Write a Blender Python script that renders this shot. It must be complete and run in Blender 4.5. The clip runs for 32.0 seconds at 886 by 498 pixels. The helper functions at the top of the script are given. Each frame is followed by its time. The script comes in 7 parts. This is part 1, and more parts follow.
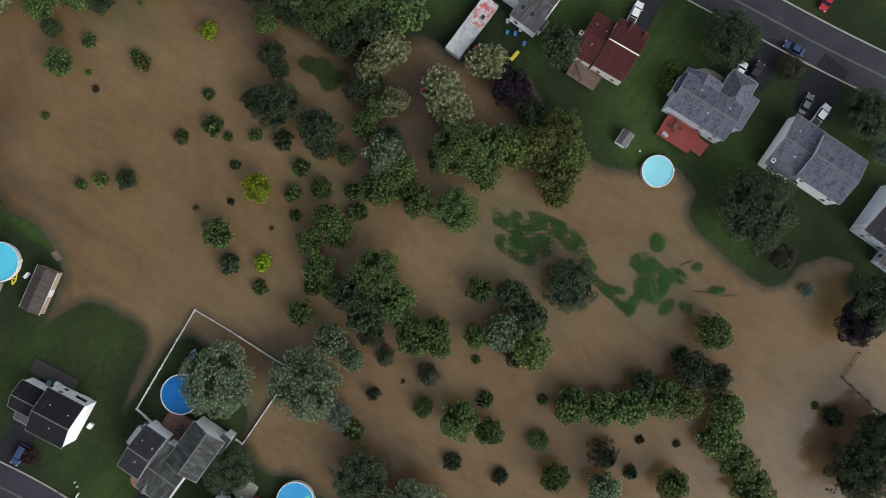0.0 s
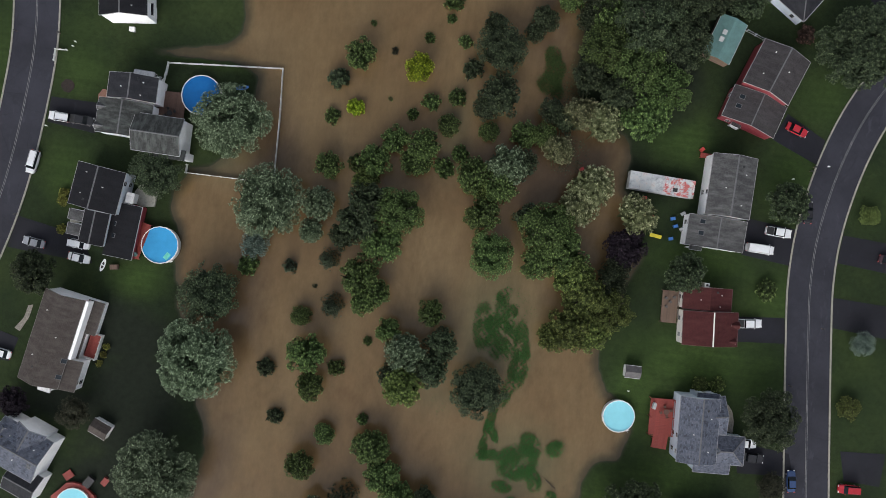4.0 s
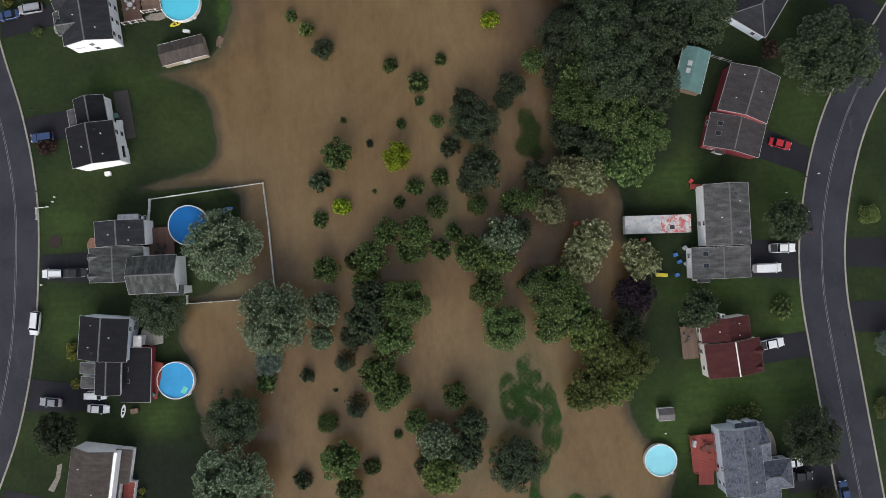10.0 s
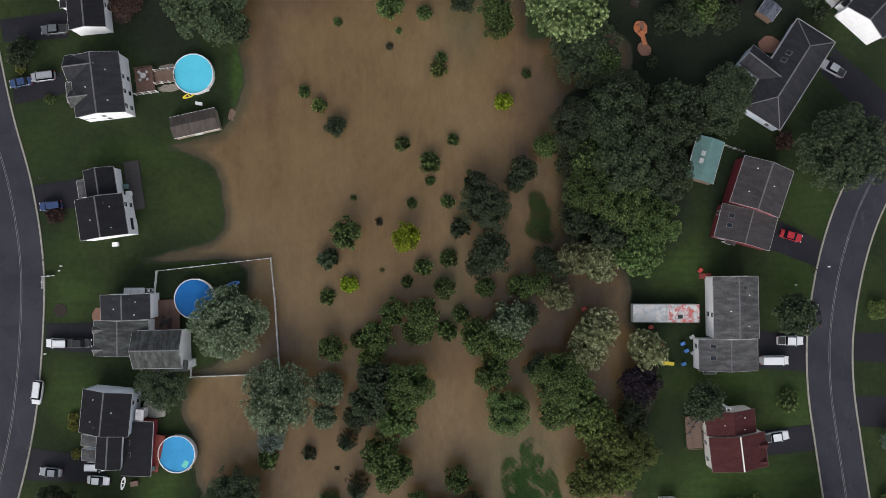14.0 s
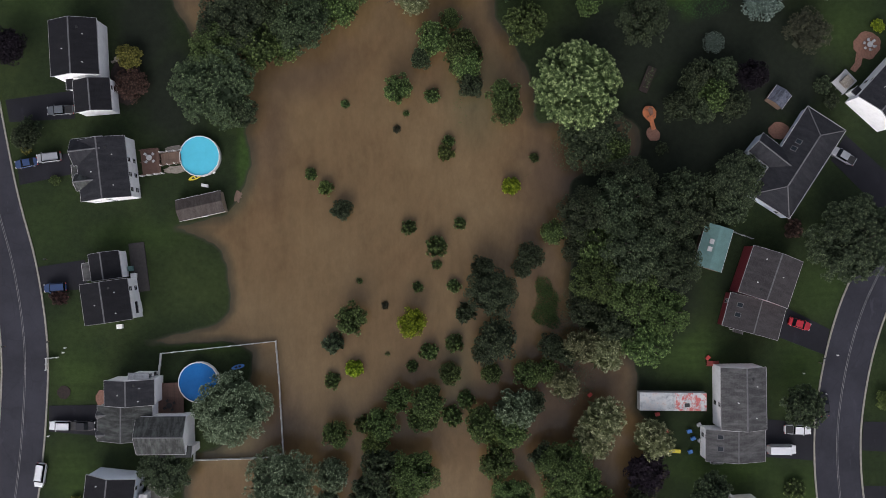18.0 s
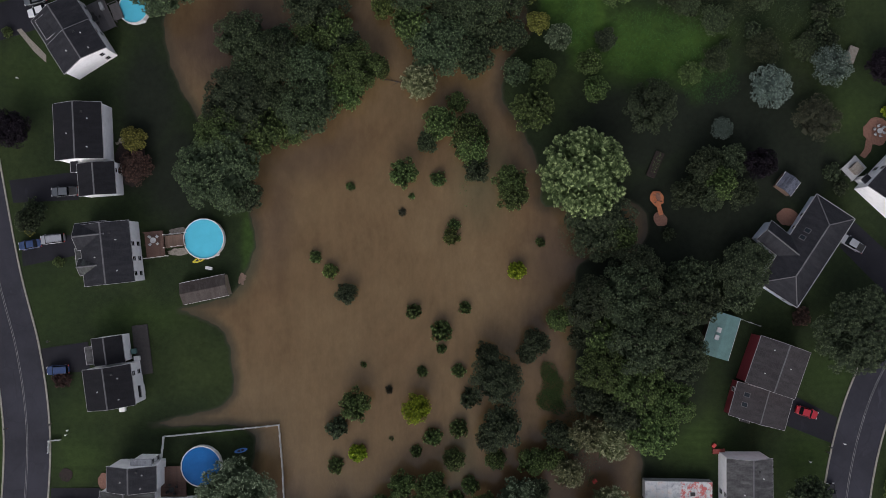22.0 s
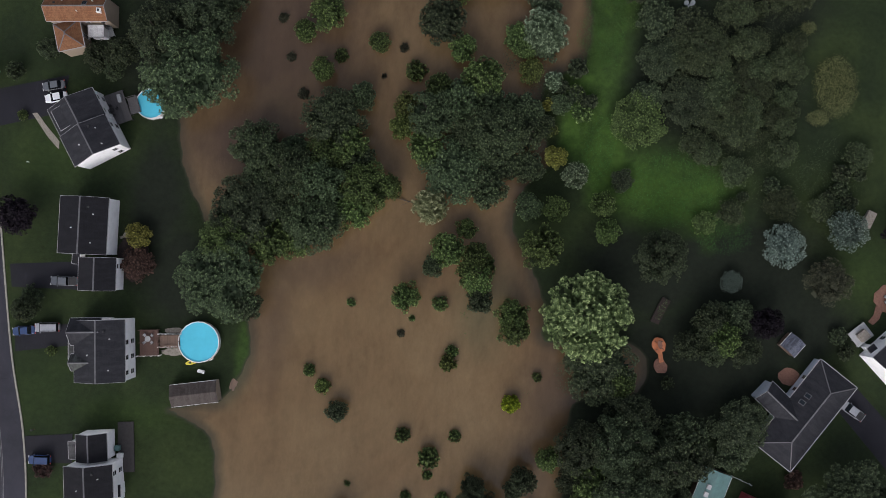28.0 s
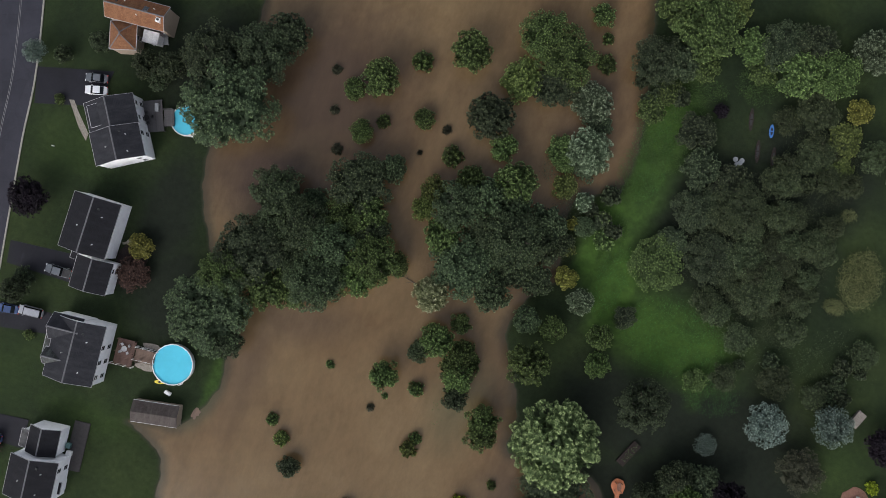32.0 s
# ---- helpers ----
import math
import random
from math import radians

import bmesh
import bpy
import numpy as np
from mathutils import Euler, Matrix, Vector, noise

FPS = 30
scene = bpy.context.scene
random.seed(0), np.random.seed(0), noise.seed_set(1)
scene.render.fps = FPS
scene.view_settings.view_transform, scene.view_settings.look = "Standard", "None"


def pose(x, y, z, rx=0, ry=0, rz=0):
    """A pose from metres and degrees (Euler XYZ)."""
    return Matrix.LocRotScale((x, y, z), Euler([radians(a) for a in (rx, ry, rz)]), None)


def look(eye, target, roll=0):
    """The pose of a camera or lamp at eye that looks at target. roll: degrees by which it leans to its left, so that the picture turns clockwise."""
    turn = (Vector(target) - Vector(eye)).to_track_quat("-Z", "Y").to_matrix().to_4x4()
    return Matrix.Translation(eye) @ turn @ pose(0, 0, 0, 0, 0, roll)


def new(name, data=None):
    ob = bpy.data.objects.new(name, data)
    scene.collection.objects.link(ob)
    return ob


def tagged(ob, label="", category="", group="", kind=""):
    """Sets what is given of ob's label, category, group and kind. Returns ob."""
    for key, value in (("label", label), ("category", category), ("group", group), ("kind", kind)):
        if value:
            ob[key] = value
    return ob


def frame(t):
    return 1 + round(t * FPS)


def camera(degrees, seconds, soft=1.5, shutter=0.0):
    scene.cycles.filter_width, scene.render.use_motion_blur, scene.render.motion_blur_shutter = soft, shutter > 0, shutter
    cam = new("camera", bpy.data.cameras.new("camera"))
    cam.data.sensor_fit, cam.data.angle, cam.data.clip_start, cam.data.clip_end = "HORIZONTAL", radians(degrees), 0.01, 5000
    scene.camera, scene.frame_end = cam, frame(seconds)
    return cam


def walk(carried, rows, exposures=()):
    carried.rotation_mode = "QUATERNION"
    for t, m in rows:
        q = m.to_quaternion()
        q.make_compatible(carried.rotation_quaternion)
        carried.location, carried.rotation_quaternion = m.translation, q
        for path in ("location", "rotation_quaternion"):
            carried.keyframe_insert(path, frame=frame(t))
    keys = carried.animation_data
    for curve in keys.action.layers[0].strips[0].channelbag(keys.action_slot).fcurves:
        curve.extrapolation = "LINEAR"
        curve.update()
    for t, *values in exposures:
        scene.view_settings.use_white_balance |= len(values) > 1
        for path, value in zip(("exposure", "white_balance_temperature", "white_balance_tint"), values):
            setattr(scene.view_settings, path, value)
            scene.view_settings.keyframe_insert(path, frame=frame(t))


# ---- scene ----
# ---- the camera and its walk ----
cam = camera(62.0, 32.0, soft=0.75)
PATH = [
    (0, pose(4.64, -7.87, 158.33, 0.258, -0.735, -53.759)),
    (0.5, pose(4.99, -7.76, 158.34, 0.042, -0.650, -39.944)),
    (1, pose(5.18, -7.63, 158.41, -0.049, -0.591, -30.413)),
    (1.5, pose(5.20, -7.53, 158.45, -0.149, -0.424, -12.161)),
    (2, pose(4.91, -7.25, 158.46, -0.171, -0.312, 5.857)),
    (2.5, pose(4.38, -6.82, 158.43, -0.262, -0.225, 26.630)),
    (3, pose(3.84, -6.31, 158.38, -0.380, -0.254, 28.955)),
    (3.5, pose(3.54, -5.98, 158.33, -0.401, -0.279, 16.178)),
    (5.5, pose(2.88, -4.36, 158.17, -0.637, -0.498, 3.633)),
    (6, pose(2.88, -3.45, 158.08, -0.561, -0.434, 3.700)),
    (6.5, pose(2.87, -2.13, 158.09, -0.467, -0.382, 1.830)),
    (7, pose(2.95, -0.66, 158.01, -0.322, -0.323, -0.473)),
    (7.5, pose(2.89, 0.86, 157.95, -0.175, -0.264, -0.413)),
    (8, pose(2.81, 2.45, 157.92, -0.046, -0.219, -1.398)),
    (8.5, pose(2.77, 4.07, 157.90, 0.071, -0.142, -1.321)),
    (9, pose(2.68, 5.81, 157.77, 0.171, -0.109, -1.269)),
    (9.5, pose(2.30, 7.69, 157.78, 0.218, -0.141, -2.272)),
    (10, pose(2.01, 9.66, 157.80, 0.253, -0.176, -2.210)),
    (10.5, pose(1.83, 11.79, 157.75, 0.248, -0.185, -2.113)),
    (11, pose(1.69, 13.99, 157.67, 0.229, -0.171, -2.054)),
    (11.5, pose(1.45, 16.23, 157.54, 0.173, -0.197, -1.993)),
    (12, pose(1.35, 18.36, 157.47, 0.178, -0.184, -1.889)),
    (12.5, pose(1.30, 20.38, 157.45, 0.231, -0.159, -1.843)),
    (13, pose(1.15, 22.47, 157.36, 0.268, -0.143, -1.746)),
    (13.5, pose(0.98, 24.53, 157.31, 0.299, -0.155, -0.466)),
    (14, pose(0.80, 26.63, 157.20, 0.347, -0.174, -0.369)),
    (14.5, pose(0.69, 28.83, 157.17, 0.353, -0.159, -0.325)),
    (16.5, pose(0.13, 37.81, 156.77, 0.331, -0.147, -0.059)),
    (17, pose(0.00, 40.00, 156.69, 0.355, -0.134, 0.000)),
    (17.5, pose(-0.04, 42.21, 156.61, 0.380, -0.085, 0.062)),
    (18, pose(-0.10, 44.32, 156.41, 0.415, -0.038, 0.127)),
    (18.5, pose(-0.25, 46.46, 156.24, 0.451, -0.032, 0.187)),
    (19, pose(-0.24, 48.64, 156.16, 0.467, 0.020, 0.277)),
    (19.5, pose(-0.27, 50.95, 156.15, 0.446, 0.076, 0.324)),
    (20, pose(-0.37, 53.19, 155.97, 0.439, 0.095, 0.355)),
    (20.5, pose(-0.49, 55.37, 155.88, 0.448, 0.107, 0.366)),
    (21, pose(-0.64, 57.56, 155.79, 0.446, 0.105, 0.430)),
    (21.5, pose(-0.75, 59.83, 155.70, 0.412, 0.127, 0.502)),
    (22, pose(-0.79, 62.17, 155.55, 0.374, 0.145, 0.545)),
    (22.5, pose(-0.79, 64.52, 155.37, 0.321, 0.219, 0.627)),
    (23, pose(-0.91, 66.83, 155.22, 0.281, 0.231, 0.651)),
    (23.5, pose(-1.03, 69.05, 155.00, 0.267, 0.235, 0.738)),
    (24, pose(-1.16, 71.24, 154.77, 0.257, 0.252, 0.775)),
    (24.5, pose(-1.16, 73.43, 154.66, 0.262, 0.323, 0.817)),
    (25, pose(-1.10, 75.48, 154.50, 0.297, 0.385, 0.879)),
    (25.5, pose(-1.06, 77.37, 154.33, 0.387, 0.448, 0.879)),
    (27.5, pose(-1.45, 84.91, 154.10, 0.821, 0.453, 2.155)),
    (28, pose(-1.61, 87.23, 154.12, 0.812, 0.419, 6.061)),
    (28.5, pose(-1.78, 89.82, 154.09, 0.687, 0.434, 7.109)),
    (29, pose(-2.14, 92.60, 154.07, 0.577, 0.415, 15.393)),
    (29.5, pose(-2.38, 95.41, 153.88, 0.364, 0.561, 15.508)),
    (30, pose(-2.64, 98.16, 153.63, 0.174, 0.719, 15.656)),
    (30.5, pose(-3.07, 100.73, 153.46, 0.032, 0.822, 15.713)),
    (31, pose(-3.65, 103.21, 153.31, 0.024, 0.861, 20.108)),
    (31.5, pose(-4.26, 105.52, 153.18, 0.029, 0.938, 20.882)),
    (32, pose(-4.85, 107.84, 153.18, 0.055, 1.024, 20.859)),
]
walk(cam, PATH, exposures=[(0, 0.44, 6250, 10), (3, 0.45, 6250, 10), (9, 0.52, 6300, 11), (14, 0.43, 6300, 12), (17, 0.36, 6250, 15), (20, 0.11, 6200, 17), (23, 0.0, 6200, 17), (25.5, 0.0, 6200, 16), (28, 0.31, 6200, 16), (30, 0.43, 6200, 14), (32, 0.49, 6200, 13)])

# ---- world, sun and exposure ----
SUN_ELEVATION, SUN_ROTATION = 36, 190
world = bpy.data.worlds.new("sky")
scene.world = world
world.use_nodes = True
sky = world.node_tree.nodes.new("ShaderNodeTexSky")
sky.sky_type, sky.sun_disc = "NISHITA", False
sky.sun_elevation, sky.sun_rotation = radians(SUN_ELEVATION), radians(SUN_ROTATION)
sky.air_density, sky.dust_density, sky.ozone_density = 1.0, 4.0, 1.0
soften = world.node_tree.nodes.new("ShaderNodeHueSaturation")
soften.inputs["Saturation"].default_value = 0.35
backing = world.node_tree.nodes["Background"]
world.node_tree.links.new(sky.outputs["Color"], soften.inputs["Color"])
world.node_tree.links.new(soften.outputs["Color"], backing.inputs["Color"])
backing.inputs["Strength"].default_value = 0.145
sun = new("sun", bpy.data.lights.new("sun", "SUN"))
sun.data.energy, sun.data.angle, sun.data.color = 0.85, radians(60), (1.0, 0.95, 0.88)
_e, _r = radians(SUN_ELEVATION), radians(SUN_ROTATION)
sun.matrix_world = look((90 * math.sin(_r) * math.cos(_e), 90 * math.cos(_r) * math.cos(_e), 90 * math.sin(_e)), (0, 0, 0))

# ---- materials ----
def shader(name):
    m = bpy.data.materials.new(name)
    m.use_nodes = True
    return m, m.node_tree.nodes, m.node_tree.links, m.node_tree.nodes["Principled BSDF"]


def ramp(nodes, links, source, stops):
    r = nodes.new("ShaderNodeValToRGB")
    while len(r.color_ramp.elements) < len(stops):
        r.color_ramp.elements.new(0.5)
    for e, (at, colour) in zip(r.color_ramp.elements, stops):
        e.position, e.color = at, (*colour, 1)
    links.new(source, r.inputs["Fac"])
    return r.outputs["Color"]


def noise_node(nodes, links, scale, detail=4.0, rough=0.55, stretch=None):
    n = nodes.new("ShaderNodeTexNoise")
    n.inputs["Scale"].default_value, n.inputs["Detail"].default_value, n.inputs["Roughness"].default_value = scale, detail, rough
    place = nodes.new("ShaderNodeTexCoord")
    if stretch:
        mp = nodes.new("ShaderNodeMapping")
        mp.inputs["Scale"].default_value = stretch
        links.new(place.outputs["Object"], mp.inputs["Vector"])
        links.new(mp.outputs["Vector"], n.inputs["Vector"])
    else:
        links.new(place.outputs["Object"], n.inputs["Vector"])
    return n.outputs["Fac"]


def mix(nodes, links, kind, fac, a, b):
    x = nodes.new("ShaderNodeMix")
    x.data_type, x.blend_type = "RGBA", kind
    for sock, v in ((x.inputs["Factor"], fac), (x.inputs["A"], a), (x.inputs["B"], b)):
        if isinstance(v, bpy.types.NodeSocket):
            links.new(v, sock)
        else:
            sock.default_value = v if isinstance(v, float) else (*v, 1)
    return x.outputs["Result"]


def bump(nodes, links, bsdf, source, strength, distance):
    b = nodes.new("ShaderNodeBump")
    b.inputs["Strength"].default_value, b.inputs["Distance"].default_value = strength, distance
    links.new(source, b.inputs["Height"])
    links.new(b.outputs["Normal"], bsdf.inputs["Normal"])


def rough_paint(name, colour, rough=0.6, metal=0.0, vary=0.25, scale=1.5, relief=0.0, stretch=None, grit=0.35):
    """A surface with stains at a large scale and grain at a small one."""
    m, nodes, links, bsdf = shader(name)
    dark = tuple(c * (1 - vary) for c in colour)
    light = tuple(min(1.0, c * (1 + vary * 0.8)) for c in colour)
    big = ramp(nodes, links, noise_node(nodes, links, scale, 5, 0.6, stretch), [(0.3, dark), (0.7, light)])
    fine = noise_node(nodes, links, scale * 14, 3)
    col = mix(nodes, links, "OVERLAY", grit, big, ramp(nodes, links, fine, [(0.25, (0.2, 0.2, 0.2)), (0.75, (0.8, 0.8, 0.8))]))
    links.new(col, bsdf.inputs["Base Color"])
    bsdf.inputs["Roughness"].default_value, bsdf.inputs["Metallic"].default_value = rough, metal
    if relief:
        bump(nodes, links, bsdf, fine, 0.6, relief)
    return m


def shingle(name, colour, stain, fleck=0.15):
    """Asphalt shingles: courses up the slope, a random tone each, and streaks of algae."""
    m, nodes, links, bsdf = shader(name)
    place = nodes.new("ShaderNodeTexCoord")
    brick = nodes.new("ShaderNodeTexBrick")
    brick.inputs["Scale"].default_value = 1.0
    brick.inputs["Brick Width"].default_value, brick.inputs["Row Height"].default_value = 0.5, 0.28
    brick.inputs["Mortar Size"].default_value = 0.02
    brick.inputs["Color1"].default_value = (*[c * (1 - fleck) for c in colour], 1)
    brick.inputs["Color2"].default_value = (*[c * (1 + fleck) for c in colour], 1)
    brick.inputs["Mortar"].default_value = (*[c * 0.66 for c in colour], 1)
    links.new(place.outputs["Object"], brick.inputs["Vector"])
    streak = noise_node(nodes, links, 0.7, 6, 0.65, (1.6, 0.35, 1))
    col = mix(nodes, links, "MIX", ramp(nodes, links, streak, [(0.42, (0, 0, 0)), (0.66, (0.9, 0.9, 0.9))]), brick.outputs["Color"], stain)
    fine = noise_node(nodes, links, 9, 3)
    col = mix(nodes, links, "OVERLAY", 0.4, col, ramp(nodes, links, fine, [(0.2, (0.15, 0.15, 0.15)), (0.8, (0.85, 0.85, 0.85))]))
    links.new(col, bsdf.inputs["Base Color"])
    bsdf.inputs["Roughness"].default_value = 0.85
    bsdf.inputs["Specular IOR Level"].default_value = 0.2
    bump(nodes, links, bsdf, brick.outputs["Fac"], 0.4, -0.02)
    return m


def siding(name, colour):
    """Lapped boards: a shallow wave up the wall, with faint dirt."""
    m, nodes, links, bsdf = shader(name)
    wave = nodes.new("ShaderNodeTexWave")
    wave.wave_type, wave.bands_direction, wave.wave_profile = "BANDS", "Z", "SAW"
    wave.inputs["Scale"].default_value = 1.6
    place = nodes.new("ShaderNodeTexCoord")
    links.new(place.outputs["Object"], wave.inputs["Vector"])
    dirt = noise_node(nodes, links, 0.8, 6, 0.7)
    col = ramp(nodes, links, dirt, [(0.25, tuple(c * 0.86 for c in colour)), (0.55, colour)])
    links.new(col, bsdf.inputs["Base Color"])
    bsdf.inputs["Roughness"].default_value = 0.55
    bump(nodes, links, bsdf, wave.outputs["Fac"], 0.5, 0.02)
    return m


def leaf(name, colour, tip):
    """Leaves: a tone for each leaf, with the crowns' painted shade in it, a tone for each plant, light through the
    blade.
    """
    m, nodes, links, bsdf = shader(name)
    own = nodes.new("ShaderNodeAttribute")
    own.attribute_name = "tone"
    info = nodes.new("ShaderNodeObjectInfo")
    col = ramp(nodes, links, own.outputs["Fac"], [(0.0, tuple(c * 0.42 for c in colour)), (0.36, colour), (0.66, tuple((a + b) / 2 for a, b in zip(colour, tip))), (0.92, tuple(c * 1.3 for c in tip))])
    hsv = nodes.new("ShaderNodeHueSaturation")
    mr = nodes.new("ShaderNodeMapRange")
    mr.inputs["To Min"].default_value, mr.inputs["To Max"].default_value = 0.72, 1.25
    links.new(info.outputs["Random"], mr.inputs["Value"])
    links.new(mr.outputs["Result"], hsv.inputs["Value"])
    mh = nodes.new("ShaderNodeMapRange")
    mh.inputs["To Min"].default_value, mh.inputs["To Max"].default_value = 0.485, 0.512
    links.new(info.outputs["Random"], mh.inputs["Value"])
    links.new(mh.outputs["Result"], hsv.inputs["Hue"])
    links.new(col, hsv.inputs["Color"])
    links.new(hsv.outputs["Color"], bsdf.inputs["Base Color"])
    bsdf.inputs["Roughness"].default_value = 0.6
    bsdf.inputs["Specular IOR Level"].default_value = 0.15
    thin = nodes.new("ShaderNodeBsdfTranslucent")
    links.new(hsv.outputs["Color"], thin.inputs["Color"])
    both = nodes.new("ShaderNodeMixShader")
    both.inputs["Fac"].default_value = 0.25
    links.new(bsdf.outputs["BSDF"], both.inputs[1])
    links.new(thin.outputs["BSDF"], both.inputs[2])
    links.new(both.outputs["Shader"], nodes["Material Output"].inputs["Surface"])
    return m


def ground_material():
    m, nodes, links, bsdf = shader("lawn_and_mud")
    patch = noise_node(nodes, links, 0.045, 6, 0.6)
    tuft = noise_node(nodes, links, 0.9, 6, 0.7)
    grain = noise_node(nodes, links, 7.0, 4, 0.7)
    grass = ramp(nodes, links, patch, [(0.3, (0.0108, 0.0172, 0.0088)), (0.48, (0.0165, 0.0262, 0.0105)), (0.66, (0.027, 0.040, 0.0135))])
    grass = mix(nodes, links, "OVERLAY", 0.55, grass, ramp(nodes, links, tuft, [(0.25, (0.22, 0.22, 0.22)), (0.75, (0.78, 0.78, 0.74))]))
    grass = mix(nodes, links, "OVERLAY", 0.6, grass, ramp(nodes, links, grain, [(0.25, (0.15, 0.15, 0.15)), (0.75, (0.85, 0.85, 0.8))]))
    kept = nodes.new("ShaderNodeAttribute")
    kept.attribute_name = "mown"
    turf = mix(nodes, links, "OVERLAY", 0.45, (0.0315, 0.0545, 0.0145), ramp(nodes, links, tuft, [(0.25, (0.25, 0.25, 0.25)), (0.75, (0.78, 0.78, 0.7))]))
    turf = mix(nodes, links, "OVERLAY", 0.55, turf, ramp(nodes, links, grain, [(0.25, (0.2, 0.2, 0.2)), (0.75, (0.82, 0.82, 0.76))]))
    swath = noise_node(nodes, links, 0.5, 3, 0.5, (0.22, 2.4, 1))
    turf = mix(nodes, links, "OVERLAY", 0.35, turf, ramp(nodes, links, swath, [(0.35, (0.34, 0.34, 0.34)), (0.65, (0.66, 0.66, 0.62))]))
    grass = mix(nodes, links, "MIX", kept.outputs["Fac"], grass, turf)
    lush = nodes.new("ShaderNodeAttribute")
    lush.attribute_name = "meadow"
    grass = mix(nodes, links, "MIX", lush.outputs["Fac"], grass, mix(nodes, links, "OVERLAY", 0.6, (0.043, 0.086, 0.017), ramp(nodes, links, tuft, [(0.25, (0.2, 0.2, 0.2)), (0.75, (0.85, 0.85, 0.7))])))
    # shade under the trees, painted into the ground as a near-black green
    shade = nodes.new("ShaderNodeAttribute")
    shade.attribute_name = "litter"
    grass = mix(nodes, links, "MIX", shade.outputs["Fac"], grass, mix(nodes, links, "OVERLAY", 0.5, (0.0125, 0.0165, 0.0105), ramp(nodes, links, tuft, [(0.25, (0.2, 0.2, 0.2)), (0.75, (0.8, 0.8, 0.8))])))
    depth = nodes.new("ShaderNodeAttribute")
    depth.attribute_name = "height"
    wet = ramp(nodes, links, depth.outputs["Fac"], [(0.0, (1, 1, 1)), (0.10, (0, 0, 0))])
    col = mix(nodes, links, "MIX", wet, grass, (0.036, 0.037, 0.023))
    links.new(col, bsdf.inputs["Base Color"])
    bsdf.inputs["Roughness"].default_value = 0.95
    bsdf.inputs["Specular IOR Level"].default_value = 0.15
    bump(nodes, links, bsdf, grain, 0.7, 0.12)
    return m


def water_material():
    """Silt-laden flood water, thinner with silt over the drowned edge; a faint chop on it."""
    m, nodes, links, bsdf = shader("flood_water")
    swirl = noise_node(nodes, links, 0.026, 7, 0.66)
    streak = noise_node(nodes, links, 0.22, 8, 0.72, (1.0, 0.4, 1.0))
    col = ramp(nodes, links, swirl, [(0.3, (0.108, 0.066, 0.030)), (0.5, (0.127, 0.085, 0.040)), (0.7, (0.160, 0.113, 0.057))])
    col = mix(nodes, links, "OVERLAY", 0.5, col, ramp(nodes, links, streak, [(0.3, (0.34, 0.33, 0.31)), (0.7, (0.64, 0.65, 0.66))]))
    deep = nodes.new("ShaderNodeAttribute")
    deep.attribute_name = "depth"
    thin = nodes.new("ShaderNodeMapRange")
    thin.interpolation_type = "SMOOTHERSTEP"
    thin.inputs["From Min"].default_value, thin.inputs["From Max"].default_value = -0.02, 0.34
    links.new(deep.outputs["Fac"], thin.inputs["Value"])
    col = mix(nodes, links, "MIX", thin.outputs["Result"], mix(nodes, links, "OVERLAY", 0.4, (0.055, 0.045, 0.025), ramp(nodes, links, streak, [(0.3, (0.3, 0.3, 0.3)), (0.7, (0.7, 0.7, 0.66))])), col)
    ripple = noise_node(nodes, links, 0.8, 5, 0.75, (1.0, 0.45, 1.0))
    col = mix(nodes, links, "OVERLAY", 0.3, col, ramp(nodes, links, ripple, [(0.3, (0.36, 0.35, 0.34)), (0.7, (0.64, 0.64, 0.64))]))
    # the dark brown tint paints tree shade and reflections into the water colour
    for key, tint in (("peat", (0.056, 0.037, 0.025)), ("algae", (0.088, 0.086, 0.044))):
        at = nodes.new("ShaderNodeAttribute")
        at.attribute_name = key
        col = mix(nodes, links, "MIX", at.outputs["Fac"], col, mix(nodes, links, "OVERLAY", 0.5, tint, ramp(nodes, links, streak, [(0.3, (0.3, 0.3, 0.3)), (0.7, (0.68, 0.68, 0.66))])))
    links.new(col, bsdf.inputs["Base Color"])
    bsdf.inputs["Roughness"].default_value, bsdf.inputs["IOR"].default_value = 0.06, 1.33
    bsdf.inputs["Specular IOR Level"].default_value = 0.6
    chop = noise_node(nodes, links, 1.1, 6, 0.7, (1.0, 0.55, 1.0))
    calm = ramp(nodes, links, noise_node(nodes, links, 0.035, 4, 0.6), [(0.42, (0.25, 0.25, 0.25)), (0.66, (1, 1, 1))])
    chop = mix(nodes, links, "MULTIPLY", 1.0, chop, calm)
    bump(nodes, links, bsdf, chop, 0.8, 0.1)
    return m


